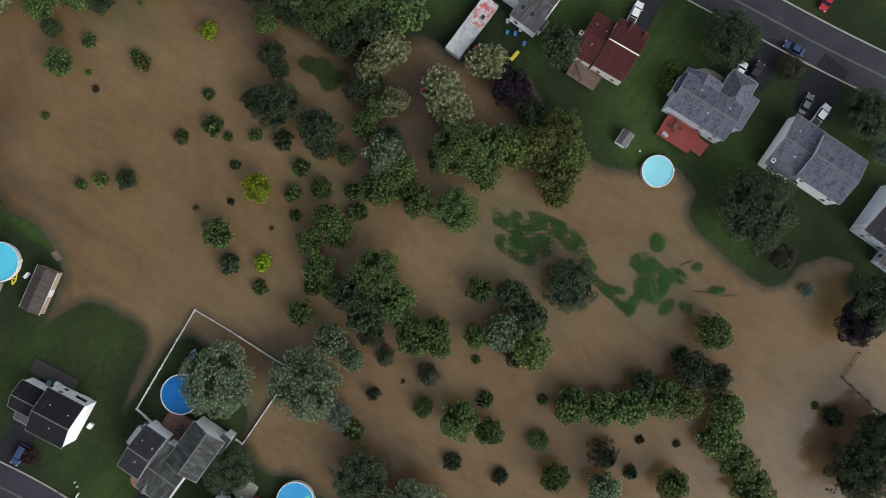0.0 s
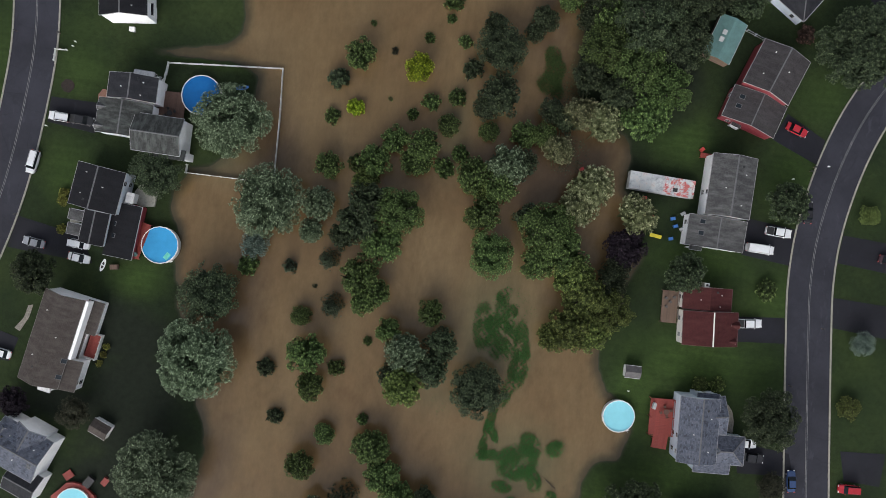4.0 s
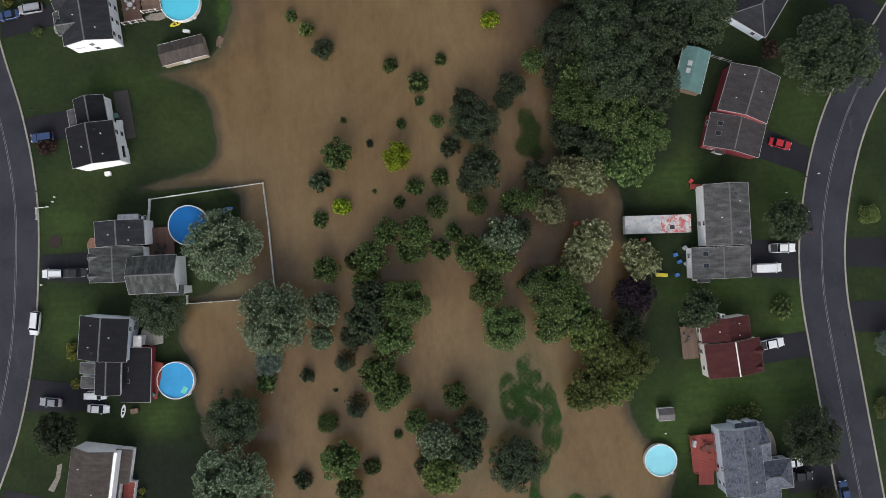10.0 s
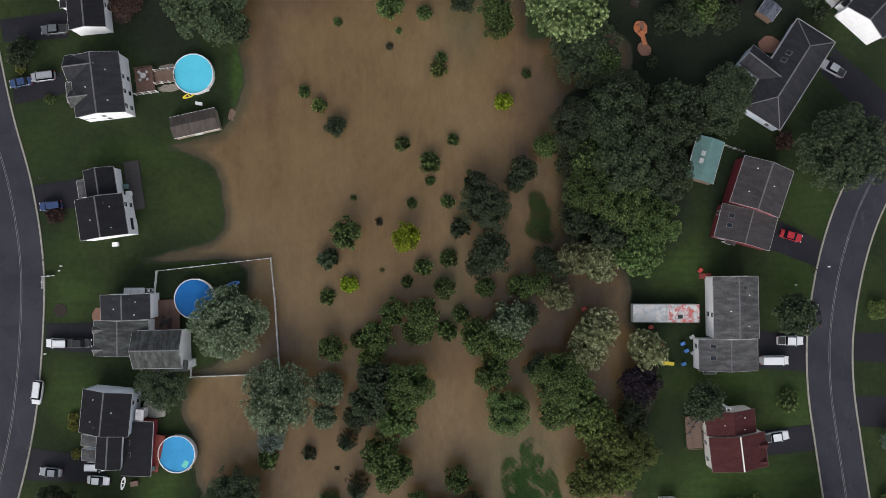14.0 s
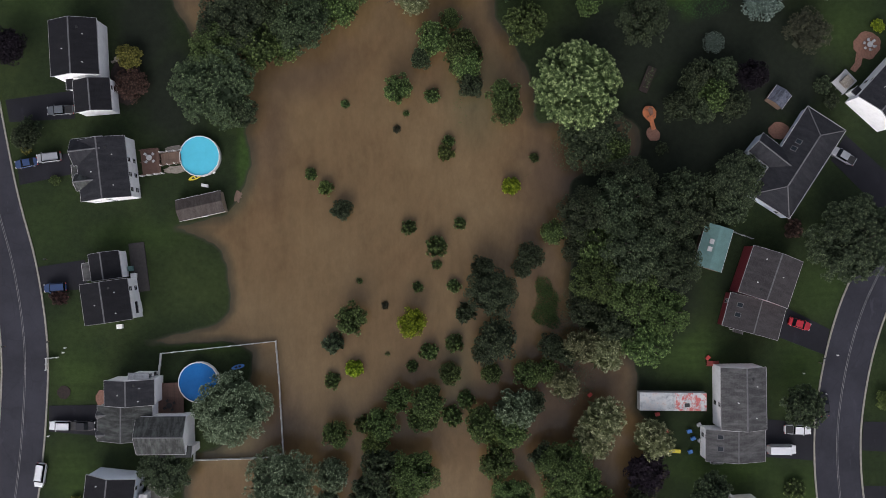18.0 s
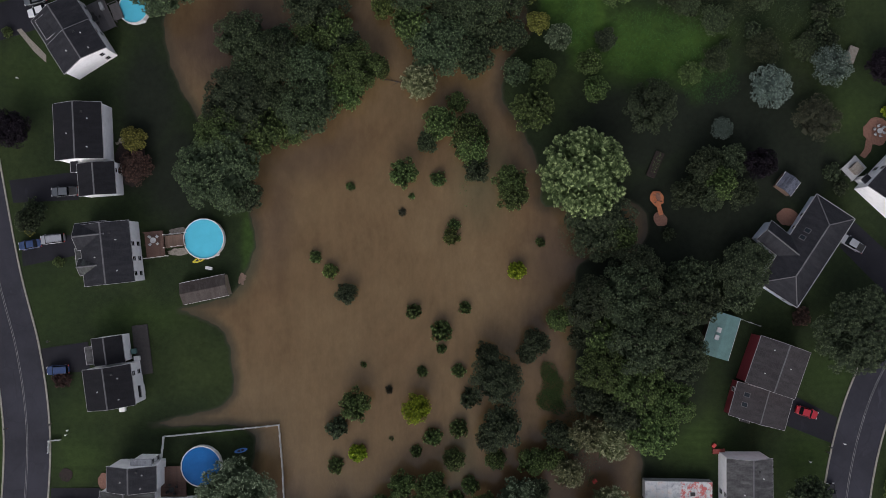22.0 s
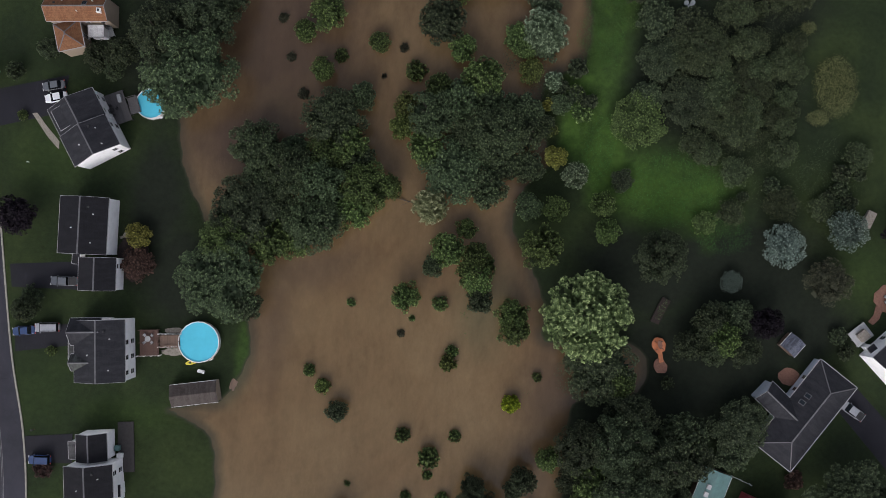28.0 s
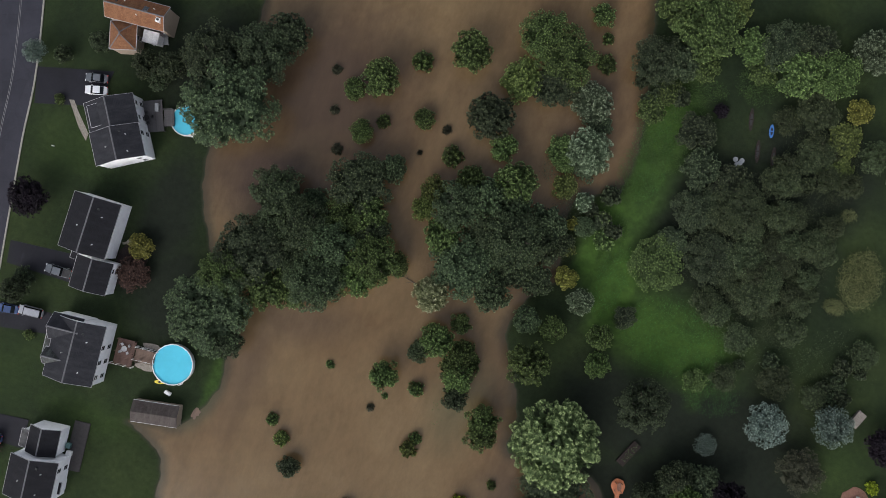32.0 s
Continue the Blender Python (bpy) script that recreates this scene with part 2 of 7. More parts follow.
def asphalt_material(name, colour):
    m, nodes, links, bsdf = shader(name)
    wear = noise_node(nodes, links, 0.12, 6, 0.65)
    col = ramp(nodes, links, wear, [(0.35, tuple(c * 0.8 for c in colour)), (0.65, tuple(c * 1.25 for c in colour))])
    crack = nodes.new("ShaderNodeTexVoronoi")
    crack.feature = "DISTANCE_TO_EDGE"
    crack.inputs["Scale"].default_value = 0.16
    place = nodes.new("ShaderNodeTexCoord")
    wob = nodes.new("ShaderNodeTexNoise")
    wob.inputs["Scale"].default_value = 0.5
    links.new(place.outputs["Object"], wob.inputs["Vector"])
    warp = mix(nodes, links, "ADD", 0.9, place.outputs["Object"], wob.outputs["Color"])
    links.new(warp, crack.inputs["Vector"])
    line = ramp(nodes, links, crack.outputs["Distance"], [(0.0, (0.3, 0.3, 0.3)), (0.016, (1, 1, 1))])
    col = mix(nodes, links, "MULTIPLY", 0.22, col, line)
    chalk = ramp(nodes, links, noise_node(nodes, links, 0.55, 6, 0.72, (1.0, 0.3, 1.0)), [(0.6, (0, 0, 0)), (0.68, (0.5, 0.5, 0.5))])
    col = mix(nodes, links, "MIX", chalk, col, tuple(c * 1.9 for c in colour))
    grain = noise_node(nodes, links, 22, 2)
    col = mix(nodes, links, "OVERLAY", 0.3, col, ramp(nodes, links, grain, [(0.2, (0.2, 0.2, 0.2)), (0.8, (0.8, 0.8, 0.8))]))
    links.new(col, bsdf.inputs["Base Color"])
    bsdf.inputs["Roughness"].default_value = 0.75
    bsdf.inputs["Specular IOR Level"].default_value = 0.22
    bump(nodes, links, bsdf, grain, 0.3, 0.01)
    return m


GRASS, WATER = ground_material(), water_material()
ASPHALT = asphalt_material("road_asphalt", (0.026, 0.026, 0.034))
DRIVE = asphalt_material("drive_asphalt", (0.0115, 0.0115, 0.0155))
CONCRETE = rough_paint("concrete", (0.25, 0.24, 0.20), 0.85, relief=0.01)
PALE_CONCRETE = rough_paint("patio_concrete", (0.30, 0.29, 0.25), 0.85, relief=0.01)
MARKING = rough_paint("worn_road_paint", (0.13, 0.13, 0.13), 0.7, vary=0.5, scale=0.8)
VINYL = rough_paint("white_vinyl", (0.72, 0.72, 0.7), 0.45, vary=0.12)
TRIM = rough_paint("white_trim", (0.55, 0.55, 0.55), 0.5, vary=0.15)
GUTTER = rough_paint("dull_aluminium", (0.33, 0.33, 0.335), 0.5, vary=0.2)
EDGES = {"red": rough_paint("dark_red_edge", (0.10, 0.05, 0.05), 0.6), "brown": rough_paint("brown_edge", (0.16, 0.15, 0.14), 0.6), "blue": rough_paint("grey_edge", (0.22, 0.225, 0.24), 0.6)}
GLASS, _n, _l, _b = shader("window_glass")
_b.inputs["Base Color"].default_value, _b.inputs["Roughness"].default_value = (0.015, 0.02, 0.025, 1), 0.05
RUBBER = rough_paint("tyre_rubber", (0.012, 0.012, 0.012), 0.8)
STEEL = rough_paint("steel", (0.35, 0.35, 0.36), 0.35, 0.9, vary=0.1)
DARK_STEEL = rough_paint("dark_metal", (0.03, 0.03, 0.03), 0.5, 0.4)
RED_DECK = rough_paint("red_stained_boards", (0.22, 0.035, 0.025), 0.65, vary=0.25)
GREY_DECK = rough_paint("grey_boards", (0.085, 0.08, 0.08), 0.75, vary=0.3)
WOOD = rough_paint("weathered_boards", (0.13, 0.085, 0.06), 0.75, vary=0.3, scale=2.5, stretch=(1, 0.2, 1))
BROWN_DECK = rough_paint("brown_boards", (0.10, 0.055, 0.04), 0.75, vary=0.3)
PAVER = rough_paint("clay_pavers", (0.18, 0.09, 0.06), 0.8, vary=0.3, scale=3)
DARK_PAVING = rough_paint("dark_paving", (0.030, 0.027, 0.026), 0.85, vary=0.3, scale=2)
STONE = rough_paint("grey_stone", (0.2, 0.18, 0.15), 0.85, vary=0.4, scale=3)
MULCH = rough_paint("dark_mulch", (0.022, 0.014, 0.012), 0.95, vary=0.4, scale=3, relief=0.03)
BARK = rough_paint("bark", (0.045, 0.035, 0.027), 0.9, vary=0.4, scale=4, relief=0.03)
SAND_TOY = rough_paint("orange_plastic", (0.42, 0.14, 0.055), 0.5, vary=0.25)
RED_PLASTIC = rough_paint("red_plastic", (0.42, 0.05, 0.04), 0.45)
BLUE_PLASTIC = rough_paint("blue_plastic", (0.05, 0.16, 0.42), 0.4)
YELLOW_PLASTIC = rough_paint("yellow_plastic", (0.6, 0.5, 0.03), 0.45)
TEAL_METAL = rough_paint("teal_metal_roof", (0.085, 0.165, 0.155), 0.5, vary=0.18, scale=0.8)
RIDGE = rough_paint("pale_ridge_shingle", (0.10, 0.10, 0.105), 0.8, vary=0.3)
STAINED_ROOF, _n, _l, _b = shader("stained_trailer_roof")
_b.inputs["Roughness"].default_value = 0.6
_c = ramp(_n, _l, noise_node(_n, _l, 0.5, 5, 0.7), [(0.32, (0.24, 0.25, 0.26)), (0.5, (0.46, 0.48, 0.48)), (0.6, (0.52, 0.5, 0.47)), (0.72, (0.30, 0.16, 0.11))])
_p, _x = _n.new("ShaderNodeTexCoord"), _n.new("ShaderNodeSeparateXYZ")
_l.new(_p.outputs["Object"], _x.inputs["Vector"])
_w = ramp(_n, _l, _x.outputs["X"], [(0.1, (0, 0, 0)), (0.5, (1, 1, 1))])
_k = ramp(_n, _l, noise_node(_n, _l, 0.9, 4, 0.7), [(0.48, (0, 0, 0)), (0.56, (1, 1, 1))])
_c = mix(_n, _l, "MIX", mix(_n, _l, "MULTIPLY", 1.0, _w, _k), _c, (0.42, 0.10, 0.09))
_l.new(_c, _b.inputs["Base Color"])
CANVAS = rough_paint("grey_canvas", (0.35, 0.36, 0.36), 0.8, vary=0.2)
POOL_COLOURS = {
    "cyan": rough_paint("pale_pool_water", (0.085, 0.46, 0.60), 0.06, vary=0.06, scale=0.5, grit=0.06),
    "blue": rough_paint("deep_pool_water", (0.012, 0.115, 0.33), 0.06, vary=0.12, scale=0.5, grit=0.06),
    "sky": rough_paint("sky_pool_water", (0.045, 0.27, 0.52), 0.06, vary=0.1, scale=0.5, grit=0.06),
    "foam": rough_paint("ice_pool_water", (0.24, 0.58, 0.66), 0.06, vary=0.06, scale=0.5, grit=0.06),
}
for _m in POOL_COLOURS.values():
    _m.node_tree.nodes["Principled BSDF"].inputs["Specular IOR Level"].default_value = 0.2
SHINGLES = {
    "black": shingle("black_shingle", (0.0082, 0.0082, 0.0102), (0.0125, 0.0125, 0.0150)),
    "slate": shingle("slate_shingle", (0.0174, 0.0180, 0.0217), (0.0279, 0.0285, 0.0322)),
    "grey": shingle("grey_shingle", (0.050, 0.050, 0.051), (0.105, 0.105, 0.103)),
    "stained": shingle("stained_grey_shingle", (0.0310, 0.0322, 0.0310), (0.080, 0.088, 0.083)),
    "blue": shingle("blue_grey_shingle", (0.0663, 0.0741, 0.0975), (0.1014, 0.1092, 0.1326), 0.5),
    "brown": shingle("brown_shingle", (0.0525, 0.0434, 0.0385), (0.0770, 0.0665, 0.0595)),
    "mauve": shingle("mauve_grey_shingle", (0.0360, 0.0322, 0.0335), (0.0527, 0.0484, 0.0496)),
    "red": shingle("dark_red_shingle", (0.0465, 0.0112, 0.0112), (0.0620, 0.0186, 0.0174)),
    "pale": shingle("pale_roofing", (0.42, 0.42, 0.42), (0.5, 0.5, 0.5)),
    "rust": shingle("orange_brown_shingle", (0.1425, 0.0638, 0.0300), (0.1800, 0.0900, 0.0450)),
}
SIDINGS = {
    "white": siding("white_siding", (0.92, 0.92, 0.92)),
    "pale": siding("pale_blue_siding", (0.52, 0.58, 0.65)),
    "cream": siding("cream_siding", (0.68, 0.66, 0.6)),
    "red": siding("barn_red_siding", (0.20, 0.028, 0.038)),
    "tan": siding("tan_siding", (0.3, 0.24, 0.18)),
}
CAR_PAINT = {
    name: rough_paint("car_paint_" + name, colour, 0.22, 0.1, vary=0.05)
    for name, colour in (("white", (0.66, 0.67, 0.68)), ("silver", (0.28, 0.29, 0.31)), ("grey", (0.10, 0.11, 0.12)), ("black", (0.02, 0.02, 0.022)),
                         ("blue", (0.03, 0.055, 0.13)), ("red", (0.36, 0.02, 0.03)), ("bronze", (0.05, 0.025, 0.03)))
}
LEAVES = {
    "dark": leaf("dark_leaves", (0.040, 0.056, 0.030), (0.125, 0.155, 0.078)),
    "grove": leaf("blue_green_leaves", (0.048, 0.071, 0.036), (0.170, 0.222, 0.106)),
    "mid": leaf("green_leaves", (0.057, 0.090, 0.029), (0.235, 0.320, 0.105)),
    "light": leaf("pale_green_leaves", (0.086, 0.126, 0.046), (0.45, 0.54, 0.24)),
    "silver": leaf("silver_green_leaves", (0.068, 0.098, 0.052), (0.40, 0.49, 0.32)),
    "olive": leaf("olive_leaves", (0.080, 0.108, 0.032), (0.255, 0.305, 0.088)),
    "yellow": leaf("yellow_leaves", (0.17, 0.25, 0.016), (0.48, 0.58, 0.05)),
    "gold": leaf("golden_leaves", (0.125, 0.130, 0.030), (0.38, 0.37, 0.09)),
    "russet": leaf("russet_leaves", (0.050, 0.030, 0.024), (0.125, 0.070, 0.055)),
    "pale": leaf("straw_green_leaves", (0.128, 0.144, 0.066), (0.50, 0.51, 0.31)),
    "bronze": leaf("bronze_leaves", (0.042, 0.045, 0.027), (0.095, 0.092, 0.055)),
    "purple": leaf("purple_leaves", (0.014, 0.010, 0.015), (0.034, 0.024, 0.034)),
    "conifer": leaf("conifer_needles", (0.038, 0.058, 0.034), (0.16, 0.20, 0.13)),
    "spruce": leaf("blue_spruce_needles", (0.108, 0.150, 0.122), (0.39, 0.47, 0.40)),
    "brush": leaf("brush_leaves", (0.046, 0.063, 0.030), (0.145, 0.180, 0.085)),
    "weed": leaf("weed_leaves", (0.042, 0.108, 0.026), (0.092, 0.200, 0.050)),
    "meadow": leaf("meadow_leaves", (0.042, 0.074, 0.02), (0.105, 0.155, 0.05)),
    "reed": leaf("reed_blades", (0.085, 0.095, 0.036), (0.22, 0.22, 0.10)),
}

# ---- mesh helpers ----
def link_mesh(name, me, material, parent=None, m=None, label=""):
    if material and not me.materials:
        me.materials.append(material)
    ob = new(name, me)
    if parent:
        ob.parent = parent
    if m is not None:
        ob.matrix_basis = m
    if label:
        ob["label"] = label
    return ob


def part(name, bm, material, parent=None, label="", m=None, smooth=False):
    """Links a bmesh as one mesh object under a thing or a part."""
    bmesh.ops.recalc_face_normals(bm, faces=bm.faces)
    me = bpy.data.meshes.new(name)
    bm.to_mesh(me)
    bm.free()
    if smooth:
        me.polygons.foreach_set("use_smooth", [True] * len(me.polygons))
    return link_mesh(name, me, material, parent, m, label)


def sheet(name, verts, faces, material, parent=None, m=None, smooth=False, label=""):
    me = bpy.data.meshes.new(name)
    me.from_pydata(verts, [], faces)
    if smooth:
        me.polygons.foreach_set("use_smooth", [True] * len(me.polygons))
    me.update()
    return link_mesh(name, me, material, parent, m, label)


def box(x0, x1, y0, y1, z0, z1, bm=None, bevel=0.0):
    bm = bm or bmesh.new()
    made = bmesh.ops.create_cube(bm, size=1.0)["verts"]
    bmesh.ops.scale(bm, vec=(x1 - x0, y1 - y0, z1 - z0), verts=made)
    bmesh.ops.translate(bm, vec=((x0 + x1) / 2, (y0 + y1) / 2, (z0 + z1) / 2), verts=made)
    if bevel:
        edges = list({e for v in made for e in v.link_edges})
        bmesh.ops.bevel(bm, geom=edges, offset=bevel, segments=2, affect="EDGES", profile=0.6)
    return bm


def prism(outline, z0, z1):
    """An upright prism over an outline of (x, y)."""
    n = len(outline)
    verts = [(x, y, z0) for x, y in outline] + [(x, y, z1) for x, y in outline]
    faces = [list(range(n))[::-1], list(range(n, 2 * n))] + [[i, (i + 1) % n, n + (i + 1) % n, n + i] for i in range(n)]
    bm = bmesh.new()
    vs = [bm.verts.new(v) for v in verts]
    for face in faces:
        bm.faces.new([vs[i] for i in face])
    return bm


def profile(section, x0, x1):
    """A section of (y, z) drawn along x."""
    n = len(section)
    bm = bmesh.new()
    vs = [bm.verts.new((x, y, z)) for x in (x0, x1) for y, z in section]
    bm.faces.new(vs[:n][::-1])
    bm.faces.new(vs[n:])
    for i in range(n):
        bm.faces.new((vs[i], vs[(i + 1) % n], vs[n + (i + 1) % n], vs[n + i]))
    return bm


def tube(r0, r1, z0, z1, sides=12, bm=None, x=0.0, y=0.0):
    bm = bm or bmesh.new()
    made = bmesh.ops.create_cone(bm, cap_ends=True, segments=sides, radius1=r0, radius2=r1, depth=z1 - z0)["verts"]
    bmesh.ops.translate(bm, vec=(x, y, (z0 + z1) / 2), verts=made)
    return bm


def empty(name, x, y, z=0.0, turn=0.0):
    ob = new(name)
    ob.empty_display_size = 0.3
    ob.matrix_basis = pose(x, y, z, 0, 0, turn)
    return ob


def spline(points, step=2.0, closed=False):
    """A smooth line through the points, about one place every step metres."""
    pts = [np.array(p, float) for p in points]
    n, line = len(pts), []
    for i in range(n if closed else n - 1):
        p0 = pts[i - 1] if closed or i else 2 * pts[0] - pts[1]
        p1, p2 = pts[i], pts[(i + 1) % n]
        p3 = pts[(i + 2) % n] if closed or i + 2 < n else 2 * p2 - p1
        k = max(1, int(np.linalg.norm(p2 - p1) / step))
        for j in range(k):
            t = j / k
            line.append(0.5 * (2 * p1 + (p2 - p0) * t + (2 * p0 - 5 * p1 + 4 * p2 - p3) * t * t + (3 * p1 - p0 - 3 * p2 + p3) * t**3))
    if not closed:
        line.append(pts[-1])
    return np.array(line)

# ---- the ground, the flood and the roads ----
WEST_BANK = [(-57.5, -120.3), (-51.5, -96.1), (-47.9, -85.1), (-43.5, -73), (-39.8, -57.1), (-45, -42), (-46.6, -32.3), (-49.9, -28.3), (-50.2, -23.6), (-51.8, -20.3), (-52, -12.3), (-54.2, -8.9), (-54.7, -3.6), (-51.9, 1), (-52.8, 1.6), (-47.4, 3.3), (-42, 10), (-40.6, 20), (-40.8, 24), (-46.1, 25.6), (-54, 25.3), (-63, 25.5), (-51.6, 28.3), (-47.4, 29.9), (-45.2, 32.6), (-45.2, 37.1), (-47.1, 44.7), (-51.7, 48), (-57.1, 49.7), (-46.3, 52.5), (-43.3, 56.7), (-41.5, 60.3), (-40.9, 65.7), (-41.9, 69.9), (-40.3, 74.7), (-42.8, 75.2), (-47, 81.4), (-53, 89.6), (-58.5, 100.3), (-60.7, 108.3), (-60, 114.6), (-59.2, 124.6), (-60.1, 136.6), (-62.6, 154.4)]
EAST_BANK = [(54, -112.1), (54, -99.8), (50.5, -88), (52.5, -83.6), (56, -82.7), (54.5, -77.6), (50.1, -74), (44.3, -72.9), (41, -70), (40.4, -66.6), (42.7, -49.1), (48.6, -45.8), (50, -42.2), (50.4, -38.1), (46.3, -33.2), (43.9, -31.6), (41.4, -26.8), (41.1, -22.8), (43.7, -13.8), (44.5, -7.8), (47, -1.8), (44.7, 1.8), (45.2, 8.1), (40.9, 12.1), (40.7, 21.3), (33.5, 26.7), (27.5, 31.5), (26.9, 39.9), (26.9, 45.9), (26.7, 54.3), (27.3, 60.3), (33.5, 62.5), (40.7, 63.9), (41.3, 71.1), (33.5, 74.7), (20.3, 72.3), (19.1, 79.5), (15.1, 89.1), (10.9, 95.2), (12.7, 104.3), (16.8, 109.1), (15.1, 117.2), (14.1, 125.4), (17.9, 128.9), (22.5, 132), (23.1, 138.9), (22, 147.1), (18.8, 158.4), (14.6, 175.5)]
west = spline(WEST_BANK, 2.0)
east = spline(EAST_BANK, 2.0)
FLOOD = np.vstack([[(-62, -420)], west, [(-64, 420), (12, 420)], east[::-1], [(46, -420)]])


def wade(x, y):
    """Metres to the water's edge, positive on dry land, for arrays of places."""
    best = np.full(x.shape, 1e9)
    inside = np.zeros(x.shape, bool)
    for (ax, ay), (bx, by) in zip(FLOOD, np.roll(FLOOD, -1, 0)):
        dx, dy = bx - ax, by - ay
        t = np.clip(((x - ax) * dx + (y - ay) * dy) / (dx * dx + dy * dy + 1e-9), 0, 1)
        best = np.minimum(best, (x - ax - t * dx) ** 2 + (y - ay - t * dy) ** 2)
        cross = ((ay > y) != (by > y)) & (x < (bx - ax) * (y - ay) / (by - ay + 1e-12) + ax)
        inside ^= cross
    return np.where(inside, -1, 1) * np.sqrt(best)


def wobble(x, y):
    return 0.5 * np.sin(x * 0.9 + 1.3 * np.sin(y * 0.7)) + 0.4 * np.sin(y * 1.3 + 1.7 * np.sin(x * 0.45)) + 0.25 * np.sin(2.1 * x - 1.7 * y)


def rise(d, x, y):
    d = d + 0.35 * wobble(x, y)
    return np.where(d > 0, 1.0 * (1 - np.exp(-np.maximum(d, 0) / 6.0)), -1.1 * (1 - np.exp(np.minimum(d, 0) / 9.0)))


def axis(lo, hi, step, far):
    core = np.arange(lo, hi + 0.01, step)
    out, gap = [], step
    reach = hi
    while reach < far:
        gap *= 1.5
        reach += gap
        out.append(reach)
    low, gap, reach = [], step, lo
    while reach > -far:
        gap *= 1.5
        reach -= gap
        low.append(reach)
    return np.array(low[::-1] + list(core) + out)


GX, GY = axis(-118, 122, 1.0, 2600), axis(-125, 180, 1.0, 2600)
XX, YY = np.meshgrid(GX, GY, indexing="ij")
ZZ = rise(wade(XX, YY), XX, YY)


def gz(x, y):
    """The height of the ground."""
    i, j = np.searchsorted(GX, x) - 1, np.searchsorted(GY, y) - 1
    u, v = (x - GX[i]) / (GX[i + 1] - GX[i]), (y - GY[j]) / (GY[j + 1] - GY[j])
    return float((ZZ[i, j] * (1 - u) + ZZ[i + 1, j] * u) * (1 - v) + (ZZ[i, j + 1] * (1 - u) + ZZ[i + 1, j + 1] * u) * v)


def grid_mesh(name, xs, ys, z, material, extra):
    nx, ny = len(xs), len(ys)
    gx, gy = np.meshgrid(xs, ys, indexing="ij")
    verts = np.stack([gx, gy, z], -1).reshape(-1, 3)
    i = (np.arange(nx - 1)[:, None] * ny + np.arange(ny - 1)[None]).ravel()
    faces = np.stack([i, i + ny, i + ny + 1, i + 1], 1)
    ob = sheet(name, verts.tolist(), faces.tolist(), material, smooth=True)
    for key, values in extra.items():
        ob.data.attributes.new(key, "FLOAT", "POINT").data.foreach_set("value", np.ascontiguousarray(values, np.float32).ravel())
    return ob


def blob(cx, cy, rx, ry, turn=0.0, edge=0.35, where=None):
    """How far each place of the ground (or of the grid given) lies within a soft ellipse, 0 to 1."""
    px, py = where or (XX, YY)
    c, s = math.cos(radians(turn)), math.sin(radians(turn))
    u, v = ((px - cx) * c + (py - cy) * s) / rx, (-(px - cx) * s + (py - cy) * c) / ry
    return np.clip((1 + edge - np.hypot(u, v) - 0.12 * wobble(px, py)) / (2 * edge), 0, 1)


meadow = np.maximum.reduce([blob(43.3, 106.8, 12.6, 9, 0), blob(52.9, 98.6, 8.4, 6, 0), blob(27.8, 136.4, 4.8, 14.4, 0), blob(24.2, 123.3, 4.8, 7.2, 0), blob(28.5, 112.3, 4.8, 9.6, 0), blob(27.6, 146, 4.8, 9.6, 0), blob(22.5, 116.7, 3.6, 6, 0), 0.5 * blob(-41.9, 63.8, 1.7, 7.2, 0), blob(29.9, -49.1, 4.8, 7.2, 0)])
mown = np.maximum.reduce([w * blob(x, y, rx, ry, a, 0.6) for w, x, y, rx, ry, a in (
    (0.9, 62, -23, 15, 6, 0), (0.9, 50, -31, 6, 9, 0), (0.8, 47, -57, 6, 9, 25), (0.7, 74, -24, 8, 6, 0), (0.8, 58, -48, 9, 4, 0), (0.7, 76, -7, 6, 6, 0),
    (0.8, 60, -1, 10, 4, 0), (0.8, 52, 24, 6, 5, 0), (0.7, 76, 20, 5, 7, 0), (0.15, 97, -22, 6, 12, 0), (0.15, 97, 16, 6, 6, 0), (0.7, 75, -69, 9, 4, 0),
    (0.6, -77, 19, 5, 5, 0), (1.0, -49, 25.4, 9, 1.3, 2), (0.7, -77, -3, 5, 6, 0), (0.9, -59, -23, 5, 4, 0), (0.25, -83, 50, 6, 8, 0), (0.5, -64, 48, 10, 3, 0),
    (0.4, -86, 99, 8, 6, 0), (0.2, -63, 100, 5, 6, 0), (0.5, -94, 20, 4, 12, 0), (0.3, -79, 27, 5, 5, 0), (0.6, 80, 37, 6, 5, 0), (0.5, 82, 92, 9, 5, 40))])
